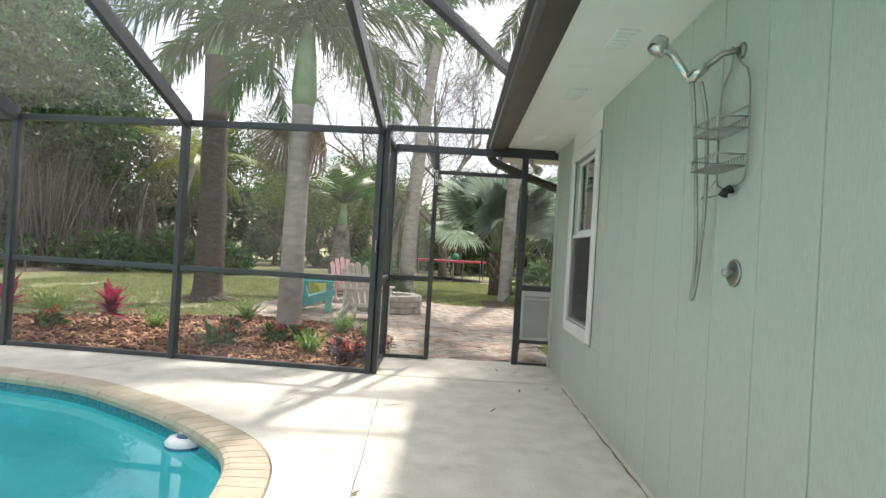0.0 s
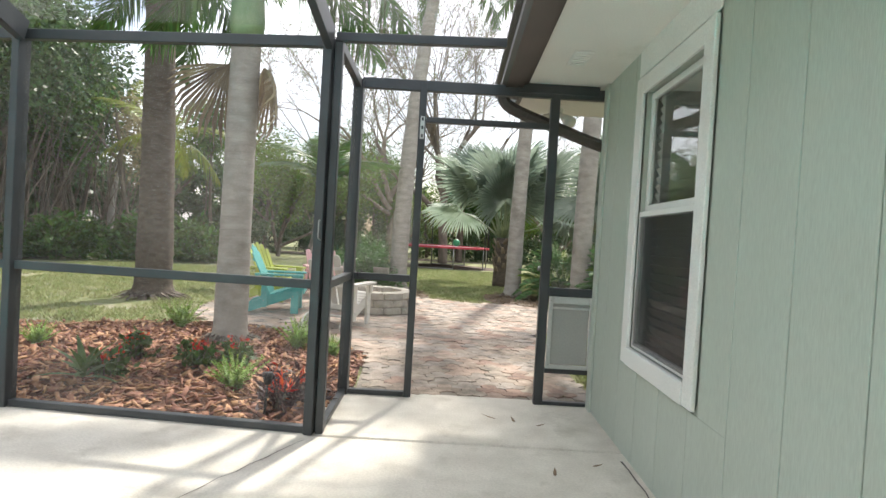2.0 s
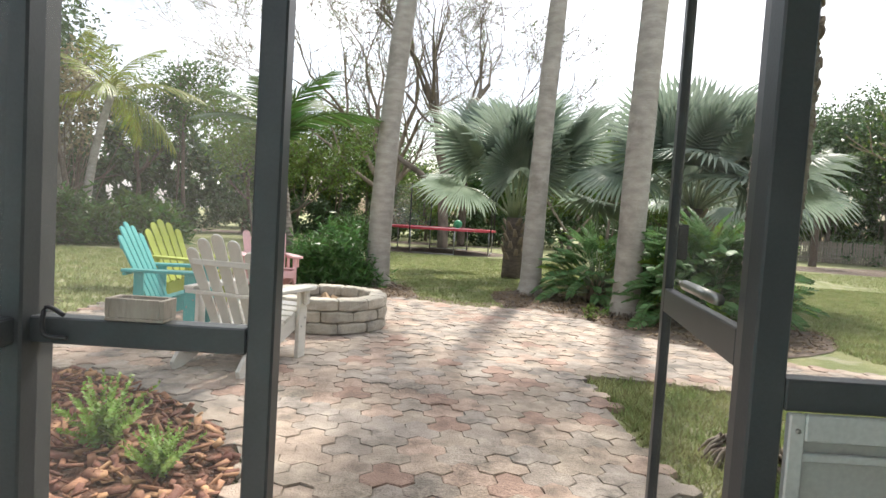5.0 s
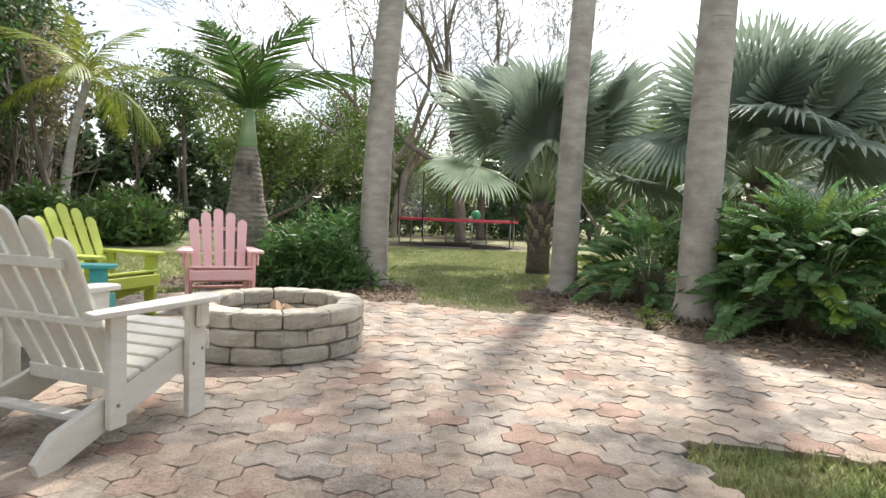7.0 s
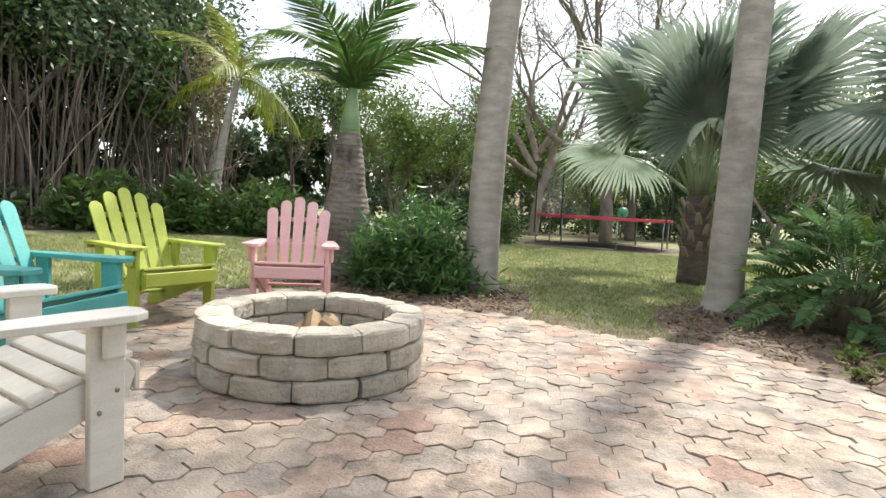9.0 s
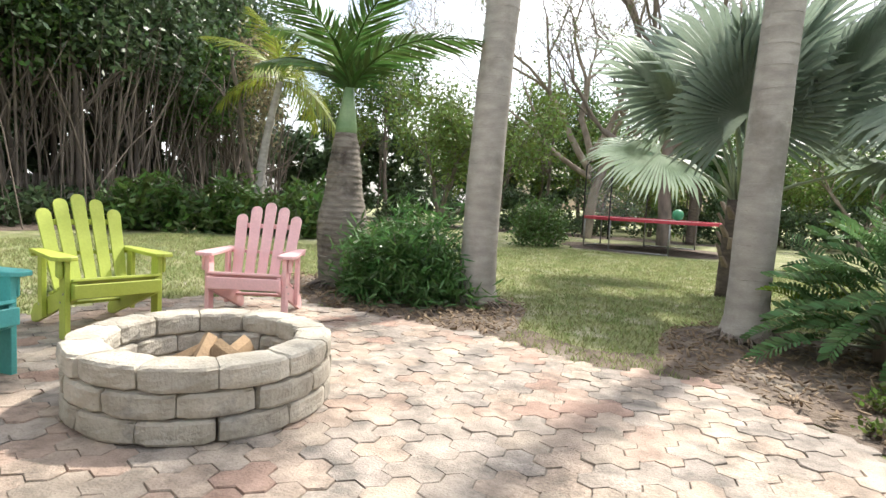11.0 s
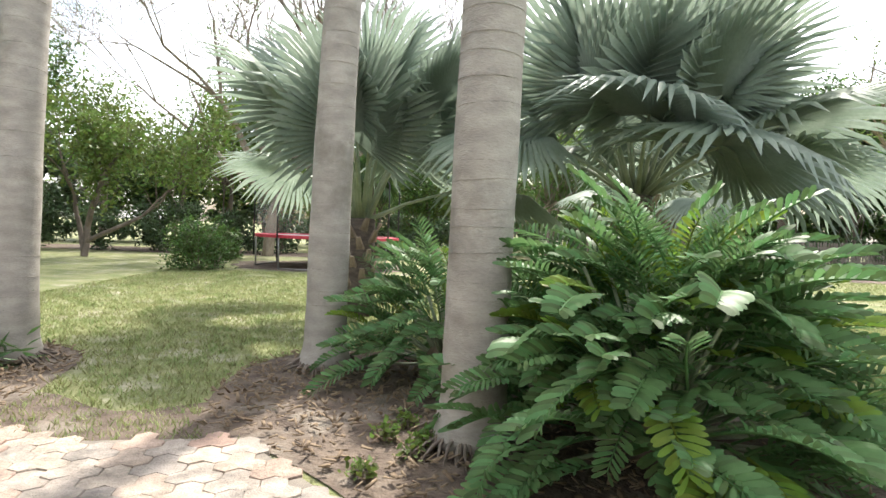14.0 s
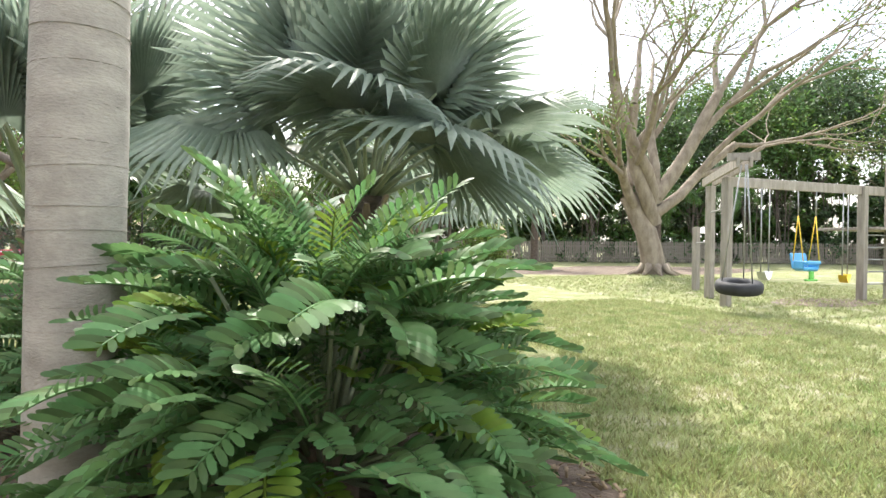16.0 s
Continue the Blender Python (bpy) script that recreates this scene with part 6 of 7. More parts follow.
def picket_fence(name, a, b, h, gap, label):
    f_ = thing(name, pose(0, 0, -0.03), label, "fence")
    a, b = Vector((*a, 0)), Vector((*b, 0))
    d = b - a
    n = int(d.length / gap)
    ang = math.degrees(math.atan2(d.y, d.x))
    bm = bmesh.new()
    pv = [(-0.045, -0.009), (0.045, -0.009), (0.045, 0.009), (-0.045, 0.009)]
    vs = [bm.verts.new((x_, y_, z_)) for z_ in (0.04, h - 0.07) for x_, y_ in pv]
    top = [bm.verts.new((0, -0.009, h)), bm.verts.new((0, 0.009, h))]
    for i in range(4):
        j = (i + 1) % 4
        if i in (0, 2):
            bm.faces.new((vs[i], vs[j], vs[4 + j], top[0 if i == 0 else 1], vs[4 + i]))
        else:
            bm.faces.new((vs[i], vs[j], vs[4 + j], vs[4 + i]))
    bm.faces.new((vs[4], top[0], top[1], vs[7]))
    bm.faces.new((vs[5], vs[6], top[1], top[0]))
    me = bpy.data.meshes.new("picket")
    bm.to_mesh(me)
    bm.free()
    me.materials.append(M_picket)
    for i in range(n + 1):
        o = link_mesh("picket", me, None, f_)
        p = a + d * (i / n)
        o.matrix_basis = pose(p.x, p.y, random.uniform(-0.02, 0.02), 0, random.uniform(-1.5, 1.5), ang)
    side = Vector((-d.y, d.x, 0)).normalized() * 0.03
    for z_ in (0.3, h - 0.3):
        barred("fence_rail", a + side + Vector((0, 0, z_)), b + side + Vector((0, 0, z_)), 0.035, 0.08, M_picket, f_)
    for i in range(0, n + 1, 18):
        p = a + d * (i / n) + side * 2.6
        boxed("fence_post", (-0.045, -0.045, 0), (0.045, 0.045, h + 0.02), M_picket, f_, 0.006, pose(p.x, p.y, 0, 0, 0, ang))


picket_fence("picket_fence", (12.5, 42.7), (43, 29.2), 1.3, 0.125, "weathered grey picket fence before the wood")
picket_fence("picket_fence", (-14.6, 9.0), (-15.8, 24.0), 1.2, 0.125, "weathered picket fence half hidden by stems")

# ---- fire pit ----
FX, FY, FR = -0.93, 10.58, 0.6


def pit_block(seed, n=12, R=FR, depth=0.18, h=0.108):
    """A wall block: a wedge with rough, worn edges."""
    g = random.Random(seed)
    half = math.pi / n * 0.992
    bm = bmesh.new()
    vs = [bm.verts.new((a, b, c)) for c in (-1, 1) for a, b in ((1, -1), (1, 1), (-1, 1), (-1, -1))]
    for q in ((3, 2, 1, 0), (4, 5, 6, 7), (0, 1, 5, 4), (1, 2, 6, 5), (2, 3, 7, 6), (3, 0, 4, 7)):
        bm.faces.new([vs[i] for i in q])
    bmesh.ops.subdivide_edges(bm, edges=bm.edges[:], cuts=5, use_grid_fill=True)
    off = Vector((seed * 3.1, seed * 7.7, seed * 1.3))
    for v in bm.verts:
        u = list(v.co)
        near = [max(0.0, abs(q) - 0.66) / 0.34 for q in u]
        # worn, rounded arrises
        cut = [near[1] + near[2] + 0.4 * near[1] * near[2], near[0] + near[2], near[0] + near[1]]
        a = (u[0] * 0.5 * depth) - math.copysign(0.007, u[0]) * cut[0] * (abs(u[0]) > 0.99)
        b = (u[1] * half) - math.copysign(0.006 / R, u[1]) * cut[1] * (abs(u[1]) > 0.99)
        c = (u[2] * 0.5 * h) - math.copysign(0.005, u[2]) * cut[2] * (abs(u[2]) > 0.99)
        p = Vector((a, b * R, c))
        rough = noise.noise(p * 14 + off) * 0.007 + noise.noise(p * 45 + off) * 0.003
        r = R - depth / 2 + a + (rough * 1.6 if abs(u[0]) > 0.99 else 0)
        z = h / 2 + c + (rough * 0.9 if u[2] > 0.99 else 0)
        v.co = Vector((r * math.cos(b), r * math.sin(b), max(0.001, z)))
    bmesh.ops.recalc_face_normals(bm, faces=bm.faces)
    me = bpy.data.meshes.new("block")
    bm.to_mesh(me)
    bm.free()
    me.materials.append(M_block)
    return me


pit = thing("fire_pit", pose(FX, FY, 0), "round fire pit of three courses of tan concrete blocks", "fire pit")
BL = [pit_block(s) for s in range(6)]
for c in range(3):
    for i in range(12):
        o = link_mesh("block", BL[(i * 5 + c) % 6], None, pit)
        rs = 1 + random.uniform(-0.012, 0.012)
        o.matrix_basis = pose(0, 0, 0.108 * c, 0, 0, 360 / 12 * (i + 0.5 * (c % 2)) + 7 + random.uniform(-0.6, 0.6)) @ Matrix.Diagonal((rs, rs, 1, 1))
tube("ash_bed", [(0, 0, 0.0), (0, 0, 0.07)], [FR - 0.175, FR - 0.185], M_ash, pit, 28, "grey ash and sand floor")
for k, (x_, y_, z_, rx_, rz_) in enumerate(((0.02, -0.06, 0.175, 32, 25), (-0.13, 0.02, 0.15, 24, -40), (0.16, 0.06, 0.16, 28, 100), (-0.03, 0.17, 0.14, 15, 10))):
    lg = thing("firewood_log", pose(FX + x_, FY + y_, z_, rx_, 0, rz_), "split firewood log lying in the fire pit", "firewood", "logs in the fire pit")
    bm = bmesh.new()
    vs = [bm.verts.new(q) for yy in (-0.16, 0.16) for q in ((-0.06, yy, -0.04), (0.06, yy, -0.045), (0.035, yy, 0.03), (0.0, yy, 0.06), (-0.03, yy, 0.035))]
    bm.faces.new(vs[4::-1])
    bm.faces.new(vs[5:])
    for i in range(5):
        bm.faces.new((vs[i], vs[(i + 1) % 5], vs[5 + (i + 1) % 5], vs[5 + i]))
    bmesh.ops.recalc_face_normals(bm, faces=bm.faces)
    part("split_wood", bm, M_log, lg)
    boxed("bark", (-0.058, -0.158, -0.052), (0.058, 0.158, -0.0455), M_logbark, lg, 0.002)

# ---- garden chairs ----


def slat_mesh(name, L, w0, w1, th, material):
    """A back slat: wider and rounded at its top, along +z."""
    out = [(-w0 / 2, 0), (w0 / 2, 0)]
    for i in range(9):
        a = math.pi * i / 8
        out.append((w1 / 2 * math.cos(a), L - w1 / 2 + w1 / 2 * math.sin(a)))
    n = len(out)
    v = [(x_, -th / 2, z_) for x_, z_ in out] + [(x_, th / 2, z_) for x_, z_ in out]
    f = [tuple(range(n)), tuple(range(2 * n - 1, n - 1, -1))] + [(i, n + i, n + (i + 1) % n, (i + 1) % n) for i in range(n)]
    me = raw(name, v, f)
    bm = bmesh.new()
    bm.from_mesh(me)
    bmesh.ops.recalc_face_normals(bm, faces=bm.faces)
    bmesh.ops.bevel(bm, geom=[e for e in bm.edges if len(e.link_faces) == 2 and e.calc_face_angle() > 1.2], offset=0.003, segments=1, affect="EDGES")
    bm.to_mesh(me)
    bm.free()
    me.materials.append(material)
    return me


def adirondack(m, material, label):
    """A slatted garden chair that faces +y, its front legs on y = 0."""
    c = thing("adirondack_chair", m @ Matrix.Diagonal((0.96, 0.85, 1, 1)), label, "chair", "garden chairs round the fire pit")
    for s in (-1, 1):
        boxed("front_leg", (s * 0.30 - 0.017, -0.06, 0), (s * 0.30 + 0.017, 0.06, 0.515), material, c, 0.004)
        # raked side rail that is also the rear foot
        v = [(0.09, 0.26), (0.12, 0.33), (0.09, 0.375), (-0.76, 0.13), (-0.84, 0.05), (-0.82, 0.0), (-0.74, 0.0)]
        n = len(v)
        x0, x1 = s * 0.265 - 0.016, s * 0.265 + 0.016
        me = raw("side_rail", [(x0, a, b) for a, b in v] + [(x1, a, b) for a, b in v], [tuple(range(n)), tuple(range(2 * n - 1, n - 1, -1))] + [(i, n + i, n + (i + 1) % n, (i + 1) % n) for i in range(n)])
        bm = bmesh.new()
        bm.from_mesh(me)
        bmesh.ops.recalc_face_normals(bm, faces=bm.faces)
        bmesh.ops.bevel(bm, geom=bm.edges[:], offset=0.003, segments=1, affect="EDGES")
        bm.to_mesh(me)
        bm.free()
        link_mesh("side_rail", me, material, c)
        boxed("rear_post", (s * 0.30 - 0.016, -0.53, 0.08), (s * 0.30 + 0.016, -0.44, 0.53), material, c, 0.004)
        # arm rest, broad in front
        a = [(s * 0.25, 0.10), (s * 0.245, -0.1), (s * 0.27, -0.62), (s * 0.34, -0.64), (s * 0.385, -0.1), (s * 0.395, 0.05), (s * 0.37, 0.11), (s * 0.30, 0.125)]
        n = len(a)
        me = raw("arm", [(p_[0], p_[1], 0.517) for p_ in a] + [(p_[0], p_[1], 0.543) for p_ in a], [tuple(range(n)), tuple(range(2 * n - 1, n - 1, -1))] + [(i, n + i, n + (i + 1) % n, (i + 1) % n) for i in range(n)])
        bm = bmesh.new()
        bm.from_mesh(me)
        bmesh.ops.recalc_face_normals(bm, faces=bm.faces)
        bmesh.ops.bevel(bm, geom=bm.edges[:], offset=0.004, segments=1, affect="EDGES")
        bm.to_mesh(me)
        bm.free()
        link_mesh("arm", me, material, c)
        boxed("arm_bracket", (s * 0.335 - 0.015, -0.03, 0.40), (s * 0.335 + 0.015, 0.05, 0.516), material, c, 0.012)
        for yy, zz in ((0.03, 0.30), (-0.03, 0.24), (-0.49, 0.17)):
            tube("bolt", [(s * 0.318, yy, zz), (s * 0.322, yy, zz)], 0.008, M_dullmetal, c, 8)
    for i in range(6):
        y_ = 0.075 - 0.088 * i
        z_ = 0.375 + 0.288 * (y_ - 0.09)
        boxed("seat_slat", (-0.283, -0.037, 0), (0.283, 0.037, 0.02), material, c, 0.004, pose(0, y_, z_ + 0.004, 16, 0, 0))
    boxed("seat_front", (-0.283, 0.115, 0.275), (0.283, 0.135, 0.365), material, c, 0.004)
    for i in range(5):
        k_ = i - 2
        L = (0.80, 0.76, 0.68)[abs(k_)]
        o = link_mesh("back_slat", slat_mesh("back_slat", L, 0.078, 0.098, 0.018, material), None, c)
        o.matrix_basis = pose(k_ * 0.102, -0.385, 0.215, 28, 0, 0) @ pose(0, 0, 0, 0, 1.6 * k_, 0)
    boxed("back_rail", (-0.34, -0.625, 0.49), (0.34, -0.59, 0.516), material, c, 0.004)
    boxed("lower_back_rail", (-0.25, -0.43, 0.205), (0.25, -0.40, 0.265), material, c, 0.004)
    boxed("upper_back_rail", (-0.24, -0.695, 0.70), (0.24, -0.67, 0.74), material, c, 0.004)
    boxed("stretcher", (-0.248, -0.62, 0.13), (0.248, -0.55, 0.15), material, c, 0.003)
    return c


def facing(x, y, dx, dy):
    return pose(x, y, 0, 0, 0, math.degrees(math.atan2(dy, dx)) - 90)


adirondack(facing(-1.11, 9.28, 0.27, 0.96), M_cwhite, "white painted slatted garden chair, worn, facing the fire pit")
adirondack(facing(-1.90, 11.86, 0.45, -0.89), M_cpink, "pale pink painted slatted garden chair facing the fire pit")
adirondack(facing(-2.36, 11.1, 0.93, -0.22), M_cgreen, "lime green painted slatted garden chair by the lawn")
adirondack(facing(-1.95, 9.98, 0.97, 0.16), M_cteal, "teal painted slatted garden chair beside the white one")

# ---- trampoline ----
tr = thing("trampoline", pose(0.05, 25.5, -0.03), "round trampoline with a red edge pad and grey steel legs", "trampoline")
R = 1.95
ring = [(R * math.cos(2 * math.pi * i / 40), R * math.sin(2 * math.pi * i / 40), 0.83) for i in range(41)]
tube("frame_ring", ring, 0.022, M_chain, tr, 6)
n = 40
v = [(r_ * math.cos(2 * math.pi * i / n), r_ * math.sin(2 * math.pi * i / n), z_) for r_, z_ in ((R + 0.03, 0.80), (R + 0.03, 0.875), (R - 0.28, 0.875), (R - 0.28, 0.845)) for i in range(n)]
link_mesh("edge_pad", raw("edge_pad", v, [(k_ * n + i, k_ * n + (i + 1) % n, (k_ + 1) * n + (i + 1) % n, (k_ + 1) * n + i) for k_ in range(3) for i in range(n)]), M_redpad, tr, "red vinyl edge pad")
link_mesh("jumping_mat", raw("jumping_mat", [((R - 0.27) * math.cos(2 * math.pi * i / n), (R - 0.27) * math.sin(2 * math.pi * i / n), 0.85) for i in range(n)], [tuple(range(n))]), M_mat, tr)
for i in range(8):
    a = 2 * math.pi * (i + 0.3) / 8
    p = (R * math.cos(a), R * math.sin(a))
    tube("leg", [(p[0], p[1], 0), (p[0], p[1], 0.82)], 0.021, M_chain, tr, 6)
    if i % 2:
        b = 2 * math.pi * (i + 1.3) / 8
        q = (R * math.cos(b), R * math.sin(b))
        tube("foot_bar", [(p[0], p[1], 0.02), (q[0], q[1], 0.02)], 0.02, M_chain, tr, 6)
    if i in (0, 2, 4, 5, 7):
        tube("net_pole", [(p[0] * 1.03, p[1] * 1.03, 0.3), (p[0] * 1.03, p[1] * 1.03, 2.3), (p[0] * 0.97, p[1] * 0.97, 2.45)], 0.02, M_rubber, tr, 6)
for i, j in ((2, 4), (4, 5)):
    a, b = 2 * math.pi * (i + 0.3) / 8, 2 * math.pi * (j + 0.3) / 8
    link_mesh("net", raw("net", [(R * math.cos(a), R * math.sin(a), 0.88), (R * math.cos(b), R * math.sin(b), 0.88), (R * math.cos(b), R * math.sin(b), 2.3), (R * math.cos(a), R * math.sin(a), 2.3)], [(0, 1, 2, 3)]), M_screen, tr, "dark safety net")
gb = thing("ball", pose(0.62, 24.6, 1.0), "green playground ball lying on the trampoline", "ball")
bm = bmesh.new()
bmesh.ops.create_uvsphere(bm, u_segments=20, v_segments=12, radius=0.15)
part("skin", bm, M_ball, gb, smooth=True)
st = thing("stump", pose(-2.4, 23.6, -0.03), "short sawn tree stump in the lawn", "stump")
tube("wood", [(0, 0, 0), (0, 0, 0.1), (0.01, 0, 0.34)], [0.12, 0.1, 0.09], M_bark, st, 10)

# ---- swing set ----
sw = thing("swing_frame", pose(0, 0, -0.03), "weathered timber swing frame on the lawn", "swing set")
S1, S2, S3, S4 = (14.7, 20.0), (13.35, 18.45), (12.25, 17.15), (16.1, 16.95)
boxed("post", (S1[0] - 0.07, S1[1] - 0.07, 0), (S1[0] + 0.07, S1[1] + 0.07, 1.6), M_wood, sw, 0.01)
for q, h_ in ((S2, 2.42), (S3, 2.42), (S4, 2.42)):
    boxed("post", (q[0] - 0.075, q[1] - 0.075, 0), (q[0] + 0.075, q[1] + 0.075, h_), M_wood, sw, 0.01)
barred("cross_beam", (S3[0] - 0.05, S3[1], 2.34), (S4[0] + 2.3, S4[1] - 0.1, 2.34), 0.06, 0.19, M_wood, sw, bevel=0.008)
d2 = Vector((S3[0] - S2[0], S3[1] - S2[1], 0)).normalized()
for off in (-0.1, 0.1):
    sd_ = Vector((-d2.y, d2.x, 0)) * off
    barred("overhang_beam", Vector((*S2, 2.52)) - d2 * 0.3 + sd_, Vector((*S3, 2.52)) + d2 * 1.35 + sd_, 0.05, 0.17, M_wood, sw, bevel=0.008)
e3 = Vector((*S3, 2.62)) + d2 * 1.25
barred("end_block", e3 + Vector((-d2.y, d2.x, 0)) * 0.25, e3 - Vector((-d2.y, d2.x, 0)) * 0.25, 0.05, 0.13, M_wood, sw)
tube("brace_bar", [(S1[0], S1[1], 1.2), (S2[0], S2[1], 1.2)], 0.018, M_chain, sw, 6)
tube("brace_bar", [(S2[0], S2[1], 1.85), (S3[0], S3[1], 1.85)], 0.018, M_chain, sw, 6)
for dx in (0.75, 2.2):
    boxed("post", (S4[0] + dx - 0.06, S4[1] - 0.16, 0), (S4[0] + dx + 0.06, S4[1] - 0.04, 3.0), M_wood, sw, 0.01)
boxed("platform", (S4[0] + 0.08, S4[1] - 0.3, 1.5), (S4[0] + 2.4, S4[1] + 1.0, 1.56), M_wood, sw, 0.006)
for j in range(5):
    tube("rung", [(S4[0] + 0.1, S4[1], 0.35 + 0.26 * j), (S4[0] + 0.75, S4[1] - 0.1, 0.35 + 0.26 * j)], 0.018, M_chain, sw, 6)
boxed("base_beam", (S4[0] - 0.3, S4[1] - 0.9, 0), (S4[0] + 2.4, S4[1] - 0.78, 0.14), M_wood, sw, 0.01)


def chain(name, p, q, parent, material=M_chain, r=0.012):
    tube(name, [p, tuple((Vector(p) + Vector(q)) / 2), q], r, material, parent, 5)


tx, ty = S3[0] + d2.x * 1.05, S3[1] + d2.y * 1.05
ts = thing("tire_swing", pose(tx, ty, 0.42, 6, -5, 0), "black rubber tire hung flat on chains as a swing", "tire swing")
n, m_ = 28, 12
v, f = [], []
for i in range(n):
    a = 2 * math.pi * i / n
    for j in range(m_):
        b = 2 * math.pi * j / m_
        rr = 0.27 + 0.105 * math.copysign(abs(math.cos(b)) ** 0.7, math.cos(b))
        v.append((rr * math.cos(a), rr * math.sin(a), 0.105 * math.copysign(abs(math.sin(b)) ** 0.6, math.sin(b))))
        f.append((i * m_ + j, ((i + 1) % n) * m_ + j, ((i + 1) % n) * m_ + (j + 1) % m_, i * m_ + (j + 1) % m_))
link_mesh("tire", raw("tire", v, f, True), M_rubber, ts)
for a in (0.4, 2.5, 4.6):
    chain("chain", (0.27 * math.cos(a), 0.27 * math.sin(a), 0.1), (0.05 * math.cos(a), 0.05 * math.sin(a), 2.05), ts)


def along(t, z):
    return (S3[0] + (S4[0] - S3[0]) * t, S3[1] + (S4[1] - S3[1]) * t, z)


def belt_swing(t, z, material, label):
    b = along(t, z)
    o = thing("belt_swing", pose(*b, 0, 0, 20), label, "swing", "swings under the beam")
    pts = [Vector((-0.24 + 0.48 * i / 8, 0, 0.16 * (abs(i - 4) / 4) ** 2)) for i in range(9)]
    v = [p + Vector((0, s * 0.075, dz)) for p in pts for s, dz in ((-1, 0), (1, 0), (1, 0.012), (-1, 0.012))]
    f = [(4 * i + j, 4 * i + 4 + j, 4 * i + 4 + (j + 1) % 4, 4 * i + (j + 1) % 4) for i in range(8) for j in range(4)] + [(3, 2, 1, 0), (32, 33, 34, 35)]
    link_mesh("seat", raw("seat", v, f), material, o)
    for s in (-1, 1):
        chain("chain", (s * 0.24, 0, 0.16), (s * 0.25, 0, 2.22 - z), o)


belt_swing(0.86, 0.36, M_yellow, "yellow plastic belt swing on chains")
belt_swing(0.26, 0.45, M_alu, "grey belt swing on chains")
bs = thing("toddler_swing", pose(*along(0.56, 0.62), 0, 0, -15), "blue and green plastic toddler swing on yellow ropes", "swing")
bm = bmesh.new()
box(bm, (-0.17, -0.15, 0.0), (0.17, 0.15, 0.07), 0.03)
part("seat", bm, M_blue, bs)
bm = bmesh.new()
box(bm, (-0.19, -0.02, 0.0), (0.19, 0.02, 0.33), 0.018, pose(0, 0.15, 0.03, -14, 0, 0))
part("backrest", bm, M_blue, bs)
for s in (-1, 1):
    boxed("side", (s * 0.17 - 0.02, -0.13, 0.04), (s * 0.17 + 0.02, 0.13, 0.2), M_blue, bs, 0.015)
boxed("tray", (-0.17, -0.2, 0.13), (0.17, -0.1, 0.2), M_blue, bs, 0.02)
boxed("crotch_post", (-0.04, -0.17, -0.16), (0.04, -0.09, 0.0), M_lime, bs, 0.015, label="lime green post")
boxed("foot", (-0.11, -0.18, -0.2), (0.11, -0.06, -0.161), M_lime, bs, 0.012)
for s in (-1, 1):
    for yy in (-0.12, 0.14):
        chain("rope", (s * 0.18, yy, 0.2), (s * 0.2, 0, 1.1), bs, M_yellow, 0.011)
    chain("chain", (s * 0.2, 0, 1.1), (s * 0.21, 0, 1.6), bs)

# ---- shower on the wall ----
sh = thing("outdoor_shower", pose(0, 0, 0), "chrome hand shower with metal hose on the siding", "shower")
SX, SY, SZ = WX - 0.013, 2.14, 1.98
tube("wall_flange", [(SX, SY, SZ), (SX - 0.012, SY, SZ)], [0.032, 0.024], M_dullmetal, sh, 14)
tube("shower_arm", [(SX - 0.01, SY, SZ), (SX - 0.06, SY + 0.03, SZ - 0.005), (SX - 0.115, SY + 0.08, SZ - 0.05)], 0.0125, M_dullmetal, sh, 10)
tube("diverter", [(SX - 0.105, SY + 0.07, SZ - 0.04), (SX - 0.15, SY + 0.11, SZ - 0.085)], [0.022, 0.024], M_chrome, sh, 12)
tube("handle", [(SX - 0.14, SY + 0.12, SZ - 0.09), (SX - 0.19, SY + 0.17, SZ + 0.02), (SX - 0.24, SY + 0.2, SZ + 0.09)], [0.013, 0.016, 0.018], M_chrome, sh, 12)
tube("shower_head", [(SX - 0.235, SY + 0.2, SZ + 0.115), (SX - 0.245, SY + 0.205, SZ + 0.09), (SX - 0.255, SY + 0.21, SZ + 0.06), (SX - 0.26, SY + 0.212, SZ + 0.05)], [0.026, 0.04, 0.043, 0.038], M_chrome, sh, 20)
tube("spray_face", [(SX - 0.2605, SY + 0.212, SZ + 0.0495), (SX - 0.262, SY + 0.2125, SZ + 0.046)], [0.028, 0.026], M_dullmetal, sh, 16)
hose = spline([(SX - 0.135, SY + 0.115, SZ - 0.1), (SX - 0.11, SY + 0.13, SZ - 0.3), (SX - 0.075, SY + 0.16, SZ - 0.6), (SX - 0.06, SY + 0.18, SZ - 0.84), (SX - 0.06, SY + 0.2, SZ - 0.97), (SX - 0.05, SY + 0.18, SZ - 0.89), (SX - 0.05, SY + 0.14, SZ - 0.55), (SX - 0.08, SY + 0.10, SZ - 0.25), (SX - 0.115, SY + 0.085, SZ - 0.1)], 22, False)
tube("hose", hose, [0.0085 if i % 2 else 0.0068 for i in range(len(hose))], M_dullmetal, sh, 8, "ribbed metal hose")
vp = thing("shower_valve", pose(SX, 2.11, 1.13), "round steel shower valve plate with a clear knob", "valve")
tube("plate", [(0, 0, 0), (-0.006, 0, 0), (-0.009, 0, 0)], [0.052, 0.052, 0.044], M_dullmetal, vp, 28)
